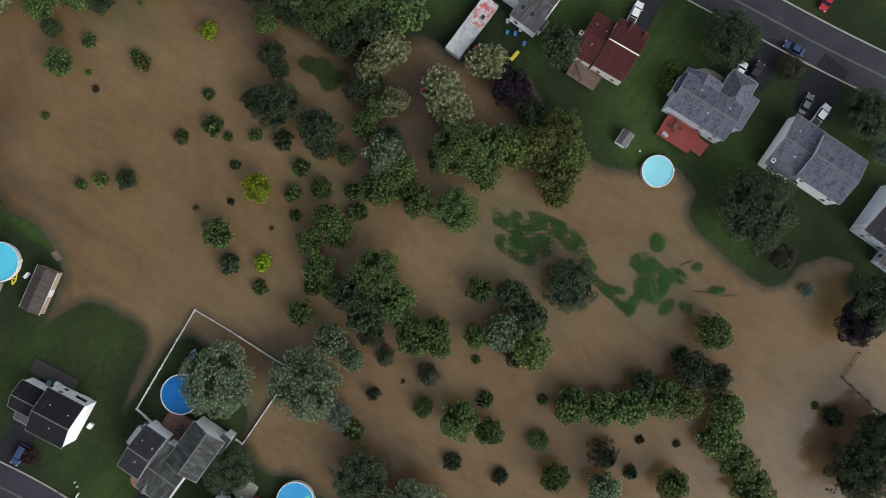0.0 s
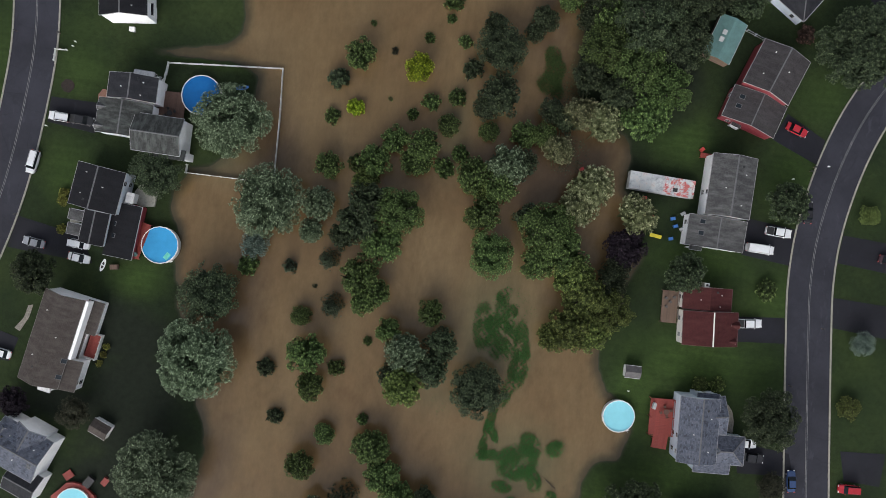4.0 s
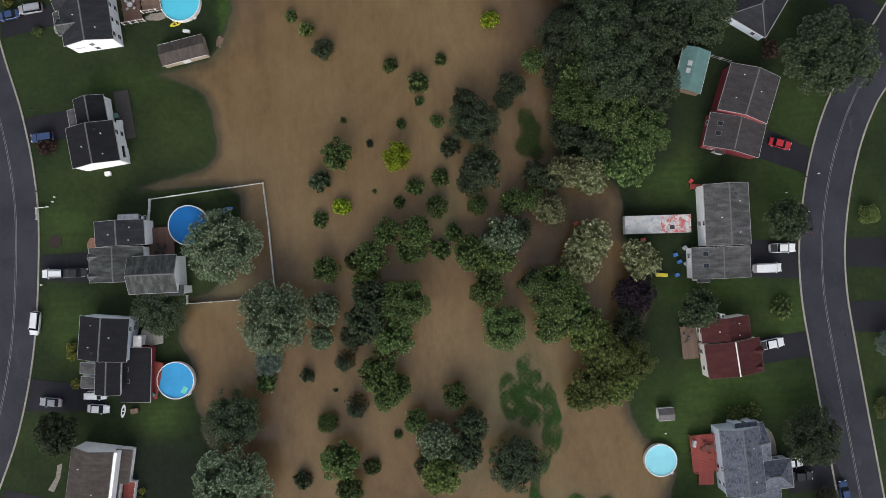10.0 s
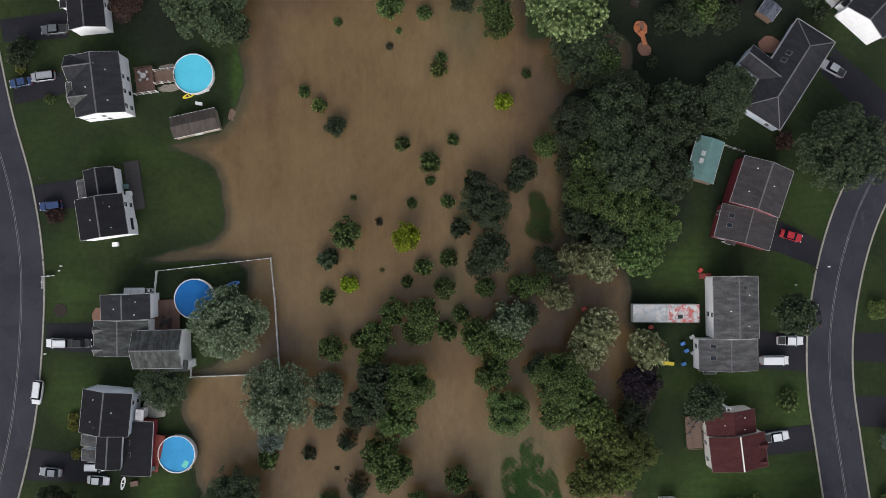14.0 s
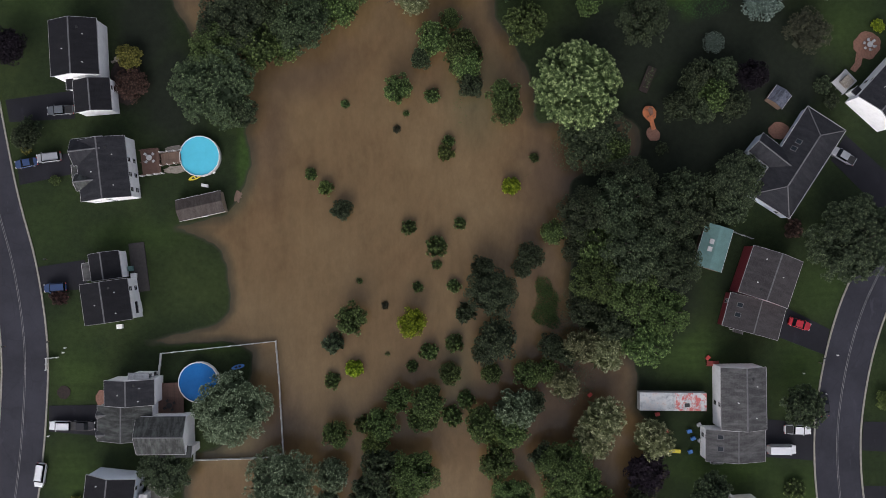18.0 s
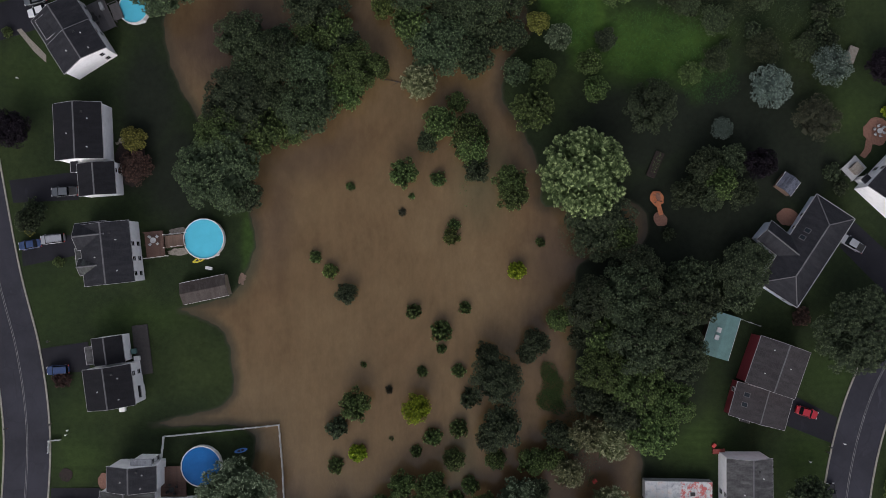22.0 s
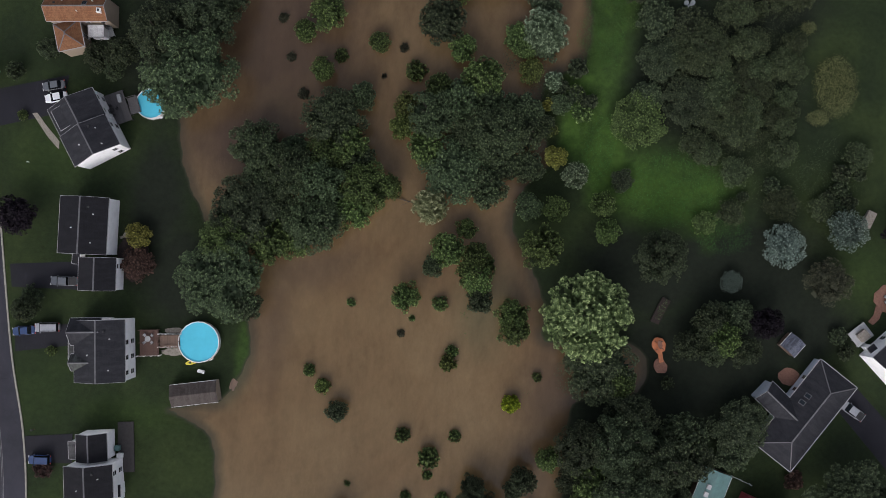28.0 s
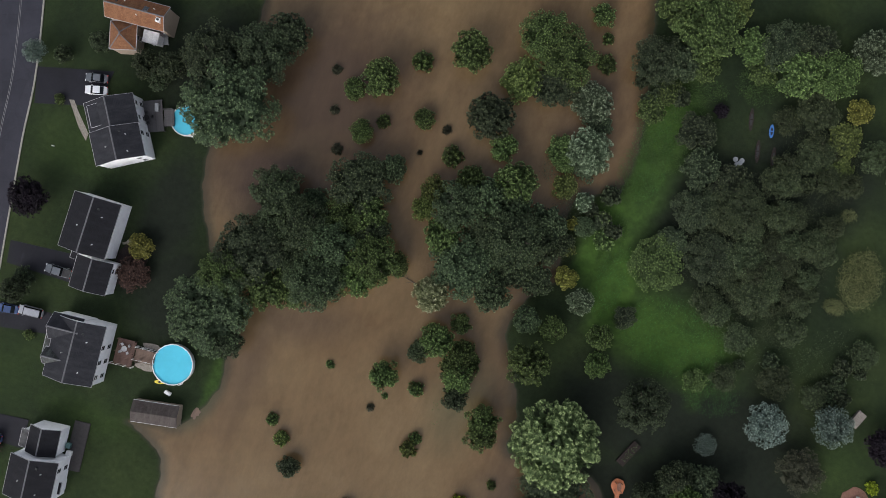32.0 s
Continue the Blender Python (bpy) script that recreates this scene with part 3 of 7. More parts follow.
# soft ovals of painted shade beneath the woods and in dim yards
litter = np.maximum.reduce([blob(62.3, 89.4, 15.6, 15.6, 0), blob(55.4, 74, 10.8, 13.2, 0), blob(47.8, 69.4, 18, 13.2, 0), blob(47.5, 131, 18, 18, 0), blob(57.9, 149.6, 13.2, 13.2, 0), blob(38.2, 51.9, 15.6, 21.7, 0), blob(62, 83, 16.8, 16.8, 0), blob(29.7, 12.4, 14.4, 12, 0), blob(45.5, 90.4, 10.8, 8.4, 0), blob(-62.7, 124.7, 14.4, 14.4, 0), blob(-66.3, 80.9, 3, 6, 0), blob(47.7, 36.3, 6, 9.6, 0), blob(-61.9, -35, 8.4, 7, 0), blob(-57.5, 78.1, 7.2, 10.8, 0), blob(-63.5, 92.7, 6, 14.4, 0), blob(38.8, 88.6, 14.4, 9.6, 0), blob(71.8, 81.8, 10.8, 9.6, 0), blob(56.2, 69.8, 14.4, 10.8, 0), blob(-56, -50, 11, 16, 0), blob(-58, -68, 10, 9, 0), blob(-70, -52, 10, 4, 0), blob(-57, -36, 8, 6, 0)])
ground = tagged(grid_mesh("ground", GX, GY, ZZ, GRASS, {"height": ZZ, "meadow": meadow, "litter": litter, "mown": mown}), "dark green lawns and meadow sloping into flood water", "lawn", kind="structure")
WX, WY = np.arange(-78, 72, 1.5), np.arange(-400, 400, 1.5)
wx, wy = np.meshgrid(WX, WY, indexing="ij")
# ovals of painted dark water, mostly where trees shade or mirror in it
peat = np.maximum.reduce([w * blob(x, y, rx, ry, a, 0.6, (wx, wy)) for w, x, y, rx, ry, a in (
    (1.0, -47, 108, 12, 9, 20), (0.9, -42, 130, 17, 18, 0), (0.25, -10, 135, 20, 14, 0), (0.5, 12, 145, 8, 16, 0), (0.5, 14, 100, 5, 14, 0), (0.7, 24, 62, 7, 9, 0),
    (0.7, -36, 8, 6, 8, 0), (0.6, 24, 14, 14, 7, 20), (0.6, -38, -30, 5, 14, -10), (0.5, -30, 82, 10, 4, 20), (0.5, 20, 45, 5, 10, 0), (0.8, 27, -104, 12, 9, 0), (0.6, -38, -64, 4, 12, -15), (0.5, -37, 70, 4, 12, 0), (0.45, 21, 82, 5, 11, 0), (0.4, -32, 84, 10, 4, 20))])
algae = np.maximum.reduce([w * blob(x, y, rx, ry, a, 0.7, (wx, wy)) for w, x, y, rx, ry, a in (
    (0.6, 7, 78, 5, 8, 0), (0.7, 18, -22, 7, 12, 0), (0.7, 27, -50, 9, 7, 0), (0.5, -44, 60, 3, 6, 0), (0.5, -45, 5, 6, 4, 0), (0.5, 3, 18, 3, 8, 0), (0.4, 8, -38, 5, 3, 0))])
flood = tagged(grid_mesh("water", WX, WY, np.zeros_like(wx), WATER, {"depth": -rise(wade(wx, wy), wx, wy), "peat": peat, "algae": algae}), "muddy brown flood water over a low field", "flood water", kind="structure")


def ribbon(name, line, offset0, offset1, z0, z1, material, parent=None, label=""):
    """A strip along a line between two offsets to its left, with thickness."""
    d = np.gradient(line, axis=0)
    d /= np.linalg.norm(d, axis=1)[:, None]
    n = np.stack([-d[:, 1], d[:, 0]], 1)
    a, b = line + n * offset0, line + n * offset1
    k = len(line)
    verts = [(*p, z1) for p in a] + [(*p, z1) for p in b] + [(*p, z0) for p in a] + [(*p, z0) for p in b]
    faces = []
    for i in range(k - 1):
        faces += [(i, i + 1, k + i + 1, k + i), (2 * k + i, 3 * k + i, 3 * k + i + 1, 2 * k + i + 1), (i, 2 * k + i, 2 * k + i + 1, i + 1), (k + i, k + i + 1, 3 * k + i + 1, 3 * k + i)]
    ob = sheet(name, verts, faces, material, parent)
    if label:
        ob["label"] = label
    return ob


def road(name, points, half):
    line = spline(points, 2.0)
    tagged(ribbon(name, line, -half, half, 0.7, 1.03, ASPHALT), "dark asphalt street with cracks and worn paint", "road", kind="structure")
    for side in (-1, 1):
        tagged(ribbon("kerb", line, side * half, side * (half + 0.34), 0.7, 1.16, CONCRETE), "pale concrete kerb along the street", "kerb", kind="structure")
        tagged(ribbon("road_marking", line, side * 0.14 - 0.05, side * 0.14 + 0.05, 1.02, 1.034, MARKING), "worn painted line along the middle of the street", "road marking", kind="structure")


road("road_west", [(-128, 190), (-107, 119.8), (-102, 94.2), (-95.1, 59), (-90.4, 40.9), (-88.1, 25.2), (-88.2, 10.8), (-89.7, -6), (-92.6, -20.3), (-96.7, -32.2), (-108, -58), (-124, -90), (-150, -130)], 4.7)
road("road_east", [(170, 120), (125, 85), (97.4, 48.2), (90.5, 37.6), (86, 25), (83.4, 10.6), (83.2, -1.4), (84.7, -14.1), (87.8, -35.7), (90.3, -52), (95, -78), (100, -110), (106, -160)], 4.7)


def driveway(*corners):
    ob = part("driveway", prism(corners, 0.55, 1.05), DRIVE)
    return tagged(ob, "black asphalt driveway from the street to a house", "driveway", kind="structure")


driveway((-100, 112.5), (-84.5, 117.2), (-85.3, 109.2), (-97.9, 105.1))
driveway((-92.4, 76.7), (-78, 78.7), (-77.7, 72.8), (-91.5, 72))
driveway((-89.8, 64), (-78.9, 65.5), (-78.2, 61.1), (-89.3, 58.7))
driveway((-85.6, 41.4), (-75.4, 43), (-74.9, 36.9), (-84.5, 36.2))
driveway((-82.8, 12.3), (-72.5, 12.5), (-72.5, 6), (-82.8, 6.9))
driveway((-85.9, -13.8), (-71.8, -16), (-68.9, -21.4), (-87.2, -20.7))
driveway((-92, -37.1), (-81.9, -39.5), (-83.2, -44.7), (-95.7, -44.4))
driveway((84.8, 69.8), (94.1, 61.4), (102.7, 54.2), (99.1, 47.1), (81.8, 64.4))
driveway((72.7, 33.1), (81.5, 28.7), (80.5, 23.3), (70.3, 27.2))
driveway((67.5, 9.8), (78.6, 8.9), (78.4, 1.1), (67.6, 1.9))
driveway((68.8, -11.3), (78.9, -10.1), (79.9, -15.5), (69.1, -16.7))
driveway((72.7, -37.8), (84.4, -38.7), (86.1, -43.5), (74.1, -44.5))
driveway((74.4, -52.5), (80, -50.2), (89, -50.5), (88.9, -56.8), (77.2, -59.8))
driveway((88.6, 9.3), (106.1, 8.9), (105.9, 2.3), (88.2, 3.3))
driveway((88.5, -4.2), (105.7, -4.3), (105.6, -11.5), (89.3, -10.6))
driveway((95.3, -36.5), (105, -35.6), (104.8, -42.8), (97, -42.6))
# ---- houses ----
def shared(name, bm):
    bmesh.ops.recalc_face_normals(bm, faces=bm.faces)
    me = bpy.data.meshes.new(name)
    bm.to_mesh(me)
    bm.free()
    return me


def frame_ring(w, h, t):
    bm = bmesh.new()
    for x0, x1, z0, z1 in ((-w, w, h - t, h), (-w, w, -h, -h + t), (-w, -w + t, -h + t, h - t), (w - t, w, -h + t, h - t)):
        box(x0, x1, -0.05, 0.03, z0, z1, bm)
    box(-w + t, w - t, -0.04, 0.02, -t / 2, t / 2, bm)
    return bm


WINDOW_FRAME, WINDOW_PANE = shared("window", frame_ring(0.5, 0.72, 0.09)), shared("pane", box(-0.42, 0.42, -0.025, -0.005, -0.64, 0.64))
SHUTTER = shared("shutter", box(-0.17, 0.17, -0.06, 0.0, -0.72, 0.72))
VENT = shared("vent_pipe", tube(0.09, 0.09, -0.2, 0.45, 8))
BOX_VENT = shared("roof_vent", box(-0.2, 0.2, -0.2, 0.2, -0.1, 0.22, bevel=0.04))


def house(label, wall, roof, blocks, shutters=False, stack=None, lights=()):
    """blocks: x, y, length along the ridge, width, turn, eave height, rise of the roof, gable, hip or lean (rising to its own left),
    and where they differ from the rest its wall and its roof."""
    x0, y0 = blocks[0][:2]
    top = empty("house", x0, y0, 0.9)
    tagged(top, label, "house")

    def inside(px, py, but):
        for n, (x, y, L, W, a, *_) in enumerate(blocks):
            c, s = math.cos(radians(a)), math.sin(radians(a))
            u, v = (px - x) * c + (py - y) * s, -(px - x) * s + (py - y) * c
            if n != but and abs(u) < L / 2 - 0.2 and abs(v) < W / 2 - 0.2:
                return True
        return False

    for n, (x, y, L, W, a, eave, up, style, *own) in enumerate(blocks):
        cladding, tiles = SIDINGS[own[0] if own else wall], SHINGLES[own[1] if own else roof]
        m, edge = pose(x - x0, y - y0, 0, 0, 0, a), EDGES.get(own[1] if own else roof, GUTTER)
        eave += 0.4 if eave >= 5 else 0
        l, w = L / 2 - 0.1, W / 2 - 0.32
        low, slope = up * (w / (W / 2)), math.hypot(W / 2, up)
        if style == "hip":
            part("wall", box(-l, l, -w, w, -1.3, eave - 0.02), cladding, top, m=m)
            h, r = W / 2, L / 2
            bm = bmesh.new()
            vs = [bm.verts.new(v) for v in ((-r, -h, eave), (r, -h, eave), (r, h, eave), (-r, h, eave), (-r + h, 0, eave + up), (r - h, 0, eave + up),
                                            (-r, -h, eave - 0.18), (r, -h, eave - 0.18), (r, h, eave - 0.18), (-r, h, eave - 0.18))]
            for q in ((0, 1, 5, 4), (2, 3, 4, 5), (1, 2, 5), (3, 0, 4), (0, 6, 7, 1), (1, 7, 8, 2), (2, 8, 9, 3), (3, 9, 6, 0), (9, 8, 7, 6)):
                bm.faces.new([vs[i] for i in q])
            part("roof", bm, tiles, top, m=m)
            for sy in (-1, 1):
                part("gutter", box(-r, r, sy * (h + 0.06) - 0.06, sy * (h + 0.06) + 0.06, eave - 0.1, eave + 0.04), edge, top, m=m)
                part("gutter", box(sy * (r + 0.06) - 0.06, sy * (r + 0.06) + 0.06, -h, h, eave - 0.1, eave + 0.04), edge, top, m=m)
            part("ridge_cap", box(-r + h, r - h, -0.14, 0.14, eave + up - 0.03, eave + up + 0.05), RIDGE, top, m=m)
            for sx in (-1, 1):
                for sy in (-1, 1):
                    long = math.sqrt(2 * h * h + up * up)
                    hip = m @ Matrix.Translation((sx * (r - h / 2), sy * h / 2, eave + up / 2)) @ Euler((0, sx * math.atan2(up, h * math.sqrt(2)), sx * sy * radians(45))).to_matrix().to_4x4()
                    part("hip_cap", box(-long / 2, long / 2, -0.1, 0.1, -0.02, 0.05), RIDGE, top, m=hip)
        elif style == "lean":
            h = W / 2
            part("wall", profile([(-w, -1.3), (w, -1.3), (w, eave + up * (0.5 + w / W) - 0.02), (-w, eave + up * (0.5 - w / W) - 0.02)], -l, l), cladding, top, m=m)
            part("roof", profile([(-h, eave), (h, eave + up), (h, eave + up + 0.14), (-h, eave + 0.14)], -L / 2, L / 2), tiles, top, m=m)
            part("gutter", box(-L / 2, L / 2, -h - 0.11, -h - 0.005, eave - 0.02, eave + 0.11), edge, top, m=m)
            for end in (-1, 1):
                e = end * (L / 2 + 0.03)
                part("rake_board", profile([(-h, eave - 0.06), (h, eave + up - 0.06), (h, eave + up + 0.15), (-h, eave + 0.15)], e - 0.025, e + 0.025), edge, top, m=m)
        else:
            gable = [(-w, -1.3), (w, -1.3), (w, eave), (0, eave + low), (-w, eave)]
            part("wall", profile(gable, -l, l), cladding, top, m=m)
            h, t = W / 2, 0.16
            for side in (-1, 1):
                slab = profile([(0, eave + up + 0.02), (side * h, eave), (side * h, eave + t), (0, eave + up + t + 0.02)], -L / 2, L / 2)
                part("roof", slab, tiles, top, m=m)
                part("gutter", box(-L / 2, L / 2, side * (h + 0.05) - 0.045, side * (h + 0.05) + 0.045, eave - 0.02, eave + 0.1), edge, top, m=m)
                for end in (-1, 1):
                    e = end * (L / 2 + 0.03)
                    part("rake_board", profile([(0, eave + up - 0.06), (side * h, eave - 0.08), (side * h, eave + t + 0.01), (0, eave + up + t + 0.03)], min(e, e - end * 0.05), max(e, e - end * 0.05)), edge, top, m=m)
            part("ridge_cap", profile([(-0.16, eave + up + t - 0.04), (0, eave + up + t + 0.06), (0.16, eave + up + t - 0.04)], -L / 2, L / 2), SIDINGS["cream"] if roof == "red" and n == 1 else tiles if roof in ("brown", "red") else RIDGE, top, m=m)
        rng = random.Random(int(x * 7 + y))
        storeys = () if eave < 2.9 or L < 2 else (1.7,) if eave < 4 else (1.5, 4.1) if eave > 4.7 else (1.5, 3.4)
        for gable_end, span, off in ((False, l, w), (True, w, l)):
            for side in (-1, 1):
                k = max(1, int(span * 2 / 3.0))
                for i in range(k):
                    at = (-span + (i + 0.5) * 2 * span / k)
                    wx_, wy_ = (at, side * off) if not gable_end else (side * off, at)
                    wpt = m @ Vector((wx_, wy_, 0))
                    if inside(wpt.x + x0, wpt.y + y0, n) or rng.random() < (0.88 if gable_end else 0.45):
                        continue
                    for z in storeys:
                        turn = (0 if side < 0 else 180) if not gable_end else (90 if side > 0 else -90)
                        wm = m @ pose(wx_, wy_, z, 0, 0, turn)
                        win = link_mesh("window", WINDOW_FRAME, TRIM, top, wm)
                        link_mesh("pane", WINDOW_PANE, GLASS, win)
                        if shutters and not gable_end:
                            for s in (-1, 1):
                                link_mesh("shutter", SHUTTER, DARK_STEEL, win, Matrix.Translation((s * 0.7, 0, 0)))
        if n == 0 and style == "gable":
            for u, v in ((0.3, 0.45), (-0.2, 0.5), (0.05, -0.35)):
                link_mesh("vent_pipe", VENT, VINYL, top, m @ Matrix.Translation((u * L, v * W / 2, eave + up * (1 - abs(v)) + 0.1)))
            link_mesh("roof_vent", BOX_VENT, DARK_STEEL, top, m @ Matrix.Translation((-0.32 * L, 0.3 * W / 2, eave + up * 0.7 + 0.15)))
    if stack:
        sx, sy, sz = stack
        chimney = part("chimney", box(-0.45, 0.45, -0.45, 0.45, 0, sz, bevel=0.03), VINYL, top, m=pose(sx - x0, sy - y0, 0))
        part("flue", box(-0.22, 0.22, -0.22, 0.22, sz, sz + 0.2), DARK_STEEL, chimney)
    for lx, ly in lights:
        for x, y, L, W, a, eave, up, style, *_ in blocks:
            c, q = math.cos(radians(a)), math.sin(radians(a))
            u, v = (lx - x) * c + (ly - y) * q, -(lx - x) * q + (ly - y) * c
            if abs(u) < L / 2 and abs(v) < W / 2:
                eave += 0.4 if eave >= 5 else 0
                tilt = -math.copysign(math.degrees(math.atan2(up, W / 2)), v)
                m = pose(x - x0, y - y0, 0, 0, 0, a) @ pose(u, v, eave + up * (1 - 2 * abs(v) / W) + 0.16, tilt, 0, 0)
                skylight = part("skylight", box(-0.5, 0.5, -0.6, 0.6, -0.05, 0.1, bevel=0.02), RIDGE, top, m=m)
                part("pane", box(-0.4, 0.4, -0.5, 0.5, 0.1, 0.12), GLASS, skylight)
                break
    return top


house("orange-brown hipped house with white trim beside the street", "tan", "rust", [
    (-81.6, 129.7, 12.4, 5.1, 5.9, 5, 1.8, "gable"),
    (-83.1, 124.4, 5.7, 5.4, -72.2, 4.6, 1.8, "hip"),
    (-78.4, 126.2, 3.2, 2.4, 5.9, 3.0, 0.3, "lean", "white", "pale"),
], lights=[(-79.5, 130.6)], stack=(-76.4, 129.4, 7.2))
house("white two-storey house with stepped dark grey gable roofs", "white", "slate", [
    (-75.8, 103.4, 6.8, 10.1, -56.8, 5.35, 1.9, "gable"),
    (-79.3, 108.8, 6.2, 10.1, -56.8, 5.0, 1.9, "gable"),
    (-81.5, 107.4, 4.4, 3.2, -56.8, 5.7, 0.7, "lean"),
])
house("white two-storey house with black roof and lower garage wing", "white", "black", [
    (-75.3, 86.3, 11.5, 9.8, -86.7, 5.2, 1.9, "gable"),
    (-72, 76.8, 6.7, 7.6, -85, 4.4, 1.5, "gable"),
    (-77.4, 79.4, 2.2, 1.6, -86.7, 2.7, 0.3, "lean"),
])
house("white house with dark main roof, stained front porch and dormer", "white", "slate", [
    (-69.2, 61.6, 12.5, 10.2, -83.3, 5.2, 1.9, "gable"),
    (-72.3, 65.2, 6.4, 5.4, 6.7, 5.2, 1.8, "gable"),
    (-75.2, 60.6, 4.2, 2.6, -83.3, 3.4, 0.8, "lean", "white", "stained"),
    (-72.4, 59.0, 4.6, 3.4, 6.7, 5.2, 1.3, "gable", "white", "stained"),
    (-72.0, 55.9, 2.6, 1.6, 6.7, 3.0, 0.4, "lean", "white", "grey"),
])
house("white two-storey house with a black gable roof", "white", "black", [
    (-68.4, 34.5, 8.4, 9.8, -81.7, 5.2, 1.9, "gable"),
    (-69.3, 41.8, 5.6, 6.3, -81.7, 4.2, 1.6, "gable"),
    (-73.2, 40.6, 3.6, 2.6, -81.7, 2.9, 0.8, "lean", "white", "grey"),
    (-63.6, 33.2, 2.4, 0.9, 98.3, 2.6, 0.25, "lean"),
])
house("house with algae-stained grey roofs, front gablets and a rear wing", "white", "stained", [
    (-63.6, 16.1, 5.2, 10.1, -88.7, 5.2, 1.9, "gable", "white", "slate"),
    (-64.9, 9.7, 7.2, 11.2, 90, 4.6, 2, "gable"),
    (-57.2, 7.4, 10.1, 7.7, 0.6, 5, 1.8, "gable"),
    (-54.8, 3.9, 7.2, 2.2, 180.6, 4.4, 0.5, "lean"),
    (-69.6, 11.4, 1.9, 1.5, 0, 4.75, 0.6, "gable", "white", "grey"),
    (-69.6, 7.4, 1.9, 1.5, 0, 4.75, 0.6, "gable", "white", "grey"),
    (-62.0, 19.3, 4.2, 1.2, 180, 4.9, 0.2, "lean", "white", "pale"),
])
house("pale blue house with black roofs and a low red rear addition", "pale", "black", [
    (-67.7, -5.4, 8.9, 10, 84.1, 5.2, 1.9, "gable"),
    (-67.4, -13.6, 6.9, 5.2, 86.6, 4.9, 1.0, "gable"),
    (-62.3, -13.4, 11.3, 6.0, 86.6, 3.0, 0.3, "lean", "red", "black"),
    (-72.0, -11.6, 2.2, 3.6, -93.4, 3.2, 0.9, "lean", "pale", "grey"),
    (-72.0, -14.6, 2.4, 3.6, -93.4, 3.0, 0.9, "lean", "pale", "grey"),
    (-61.8, -6.4, 2.2, 1.6, 84.1, 3.1, 0.2, "lean", "white", "pale"),
], lights=[(-64.3, -12.1), (-64.2, -14.6)], stack=(-70.9, -1.3, 5.6))
long_house = house("long white house with brown-grey shingles and a raised clerestory strip", "white", "brown", [
    (-72.3, -37.5, 19.2, 8.5, 81, 5, 2.2, "gable"),
    (-65.92, -32.38, 7.1, 3.2, 81, 2.6, 0.5, "lean"),
    (-67.8, -38.46, 5.5, 1.4, 81, 2.9, 0.2, "lean"),
    (-67.86, -44.63, 6.5, 3.2, 81, 4.0, 1.0, "lean"),
    (-72.6, -47.9, 2.6, 1.4, -9, 4.6, 0.3, "lean", "white", "pale"),
], lights=[(-69.0, -41.6), (-69.6, -45.0)])
part("clerestory", box(-3, 9.5, -4.95, -4.3, 2.6, 5.35), SIDINGS["white"], long_house, "white clerestory wall above the lower roof", m=pose(0, 0, 0, 0, 0, 81))
house("house with a blue-grey roof, white cross gables and a lower wing", "white", "blue", [
    (-75.7, -61.1, 11.4, 9.5, -20.6, 5, 2, "gable"),
    (-74.3, -59.2, 6.0, 6.4, 69.4, 5.2, 1.6, "gable"),
    (-79.4, -58.6, 4.0, 3.0, 69.4, 5.2, 1.0, "gable"),
    (-74.6, -68.3, 7.0, 6.0, -20.6, 4.0, 1.4, "gable", "white", "slate"),
], lights=[(-72.2, -63.6)])
house("white house with a dark grey roof near the woods", "white", "slate", [
    (93.1, 78.9, 14.9, 9.9, 47.7, 5.2, 1.9, "gable"),
    (86.4, 77.6, 3.6, 1.6, -42.3, 3.0, 0.3, "lean"),
])
house("single-storey pale house with a dark slate hip roof and wing", "pale", "slate", [
    (73.5, 63.5, 21.7, 9.3, 57.3, 3.2, 2.4, "hip"),
    (68.4, 64.8, 9.5, 4.9, -38.3, 3.1, 1.6, "gable"),
], lights=[(72.0, 66.2), (73.0, 67.6)])
house("barn-red house with mauve-grey gable roofs", "red", "mauve", [
    (66.6, 39.9, 10, 10.5, 71.3, 5.2, 1.9, "gable"),
    (64.1, 31.7, 7.1, 11.8, 74.9, 3.6, 1.8, "gable"),
    (61.2, 28.5, 2.0, 0.8, 164.9, 2.4, 0.2, "lean", "white", "grey"),
], lights=[(60.9, 34.1), (60.4, 32.1)])
house("white house with stained grey roof and lower wing", "white", "grey", [
    (61.1, 15.2, 12.7, 9.2, -89.3, 5.2, 1.9, "gable"),
    (60, 5.3, 6.5, 12.1, 90, 4.2, 1.7, "gable"),
    (56.6, 1.7, 2.6, 0.9, 0, 3.0, 0.2, "lean"),
], lights=[(56.6, 7.2), (56.6, 4.8)])
house("cream house with dark red shingles, a pale ridge and front gablets", "cream", "red", [
    (60.3, -8.5, 4.7, 10.1, -85.3, 4.4, 1.8, "gable"),
    (61.7, -14.5, 7.1, 11.4, -83.7, 4.8, 2, "gable"),
    (66.6, -13.0, 1.8, 1.5, 6.3, 4.95, 0.6, "gable"),
    (66.3, -16.4, 1.8, 1.5, 6.3, 4.95, 0.6, "gable"),
], stack=(59.4, -5.7, 5.6))
house("pale blue house with blue-grey roofs, a hipped garage and porch", "pale", "blue", [
    (62.3, -35.6, 13.6, 8.2, -85.6, 5.2, 1.9, "gable"),
    (69.0, -39.2, 8.4, 6.0, 4, 3.8, 1.7, "hip"),
    (66.9, -42.4, 7.6, 4.2, 4, 3.4, 0.7, "lean"),
    (66.3, -32.2, 3.3, 8, 10.8, 4.4, 1.6, "gable"),
    (63.6, -29.3, 4.6, 3.0, 4, 4.6, 0.4, "lean"),
])
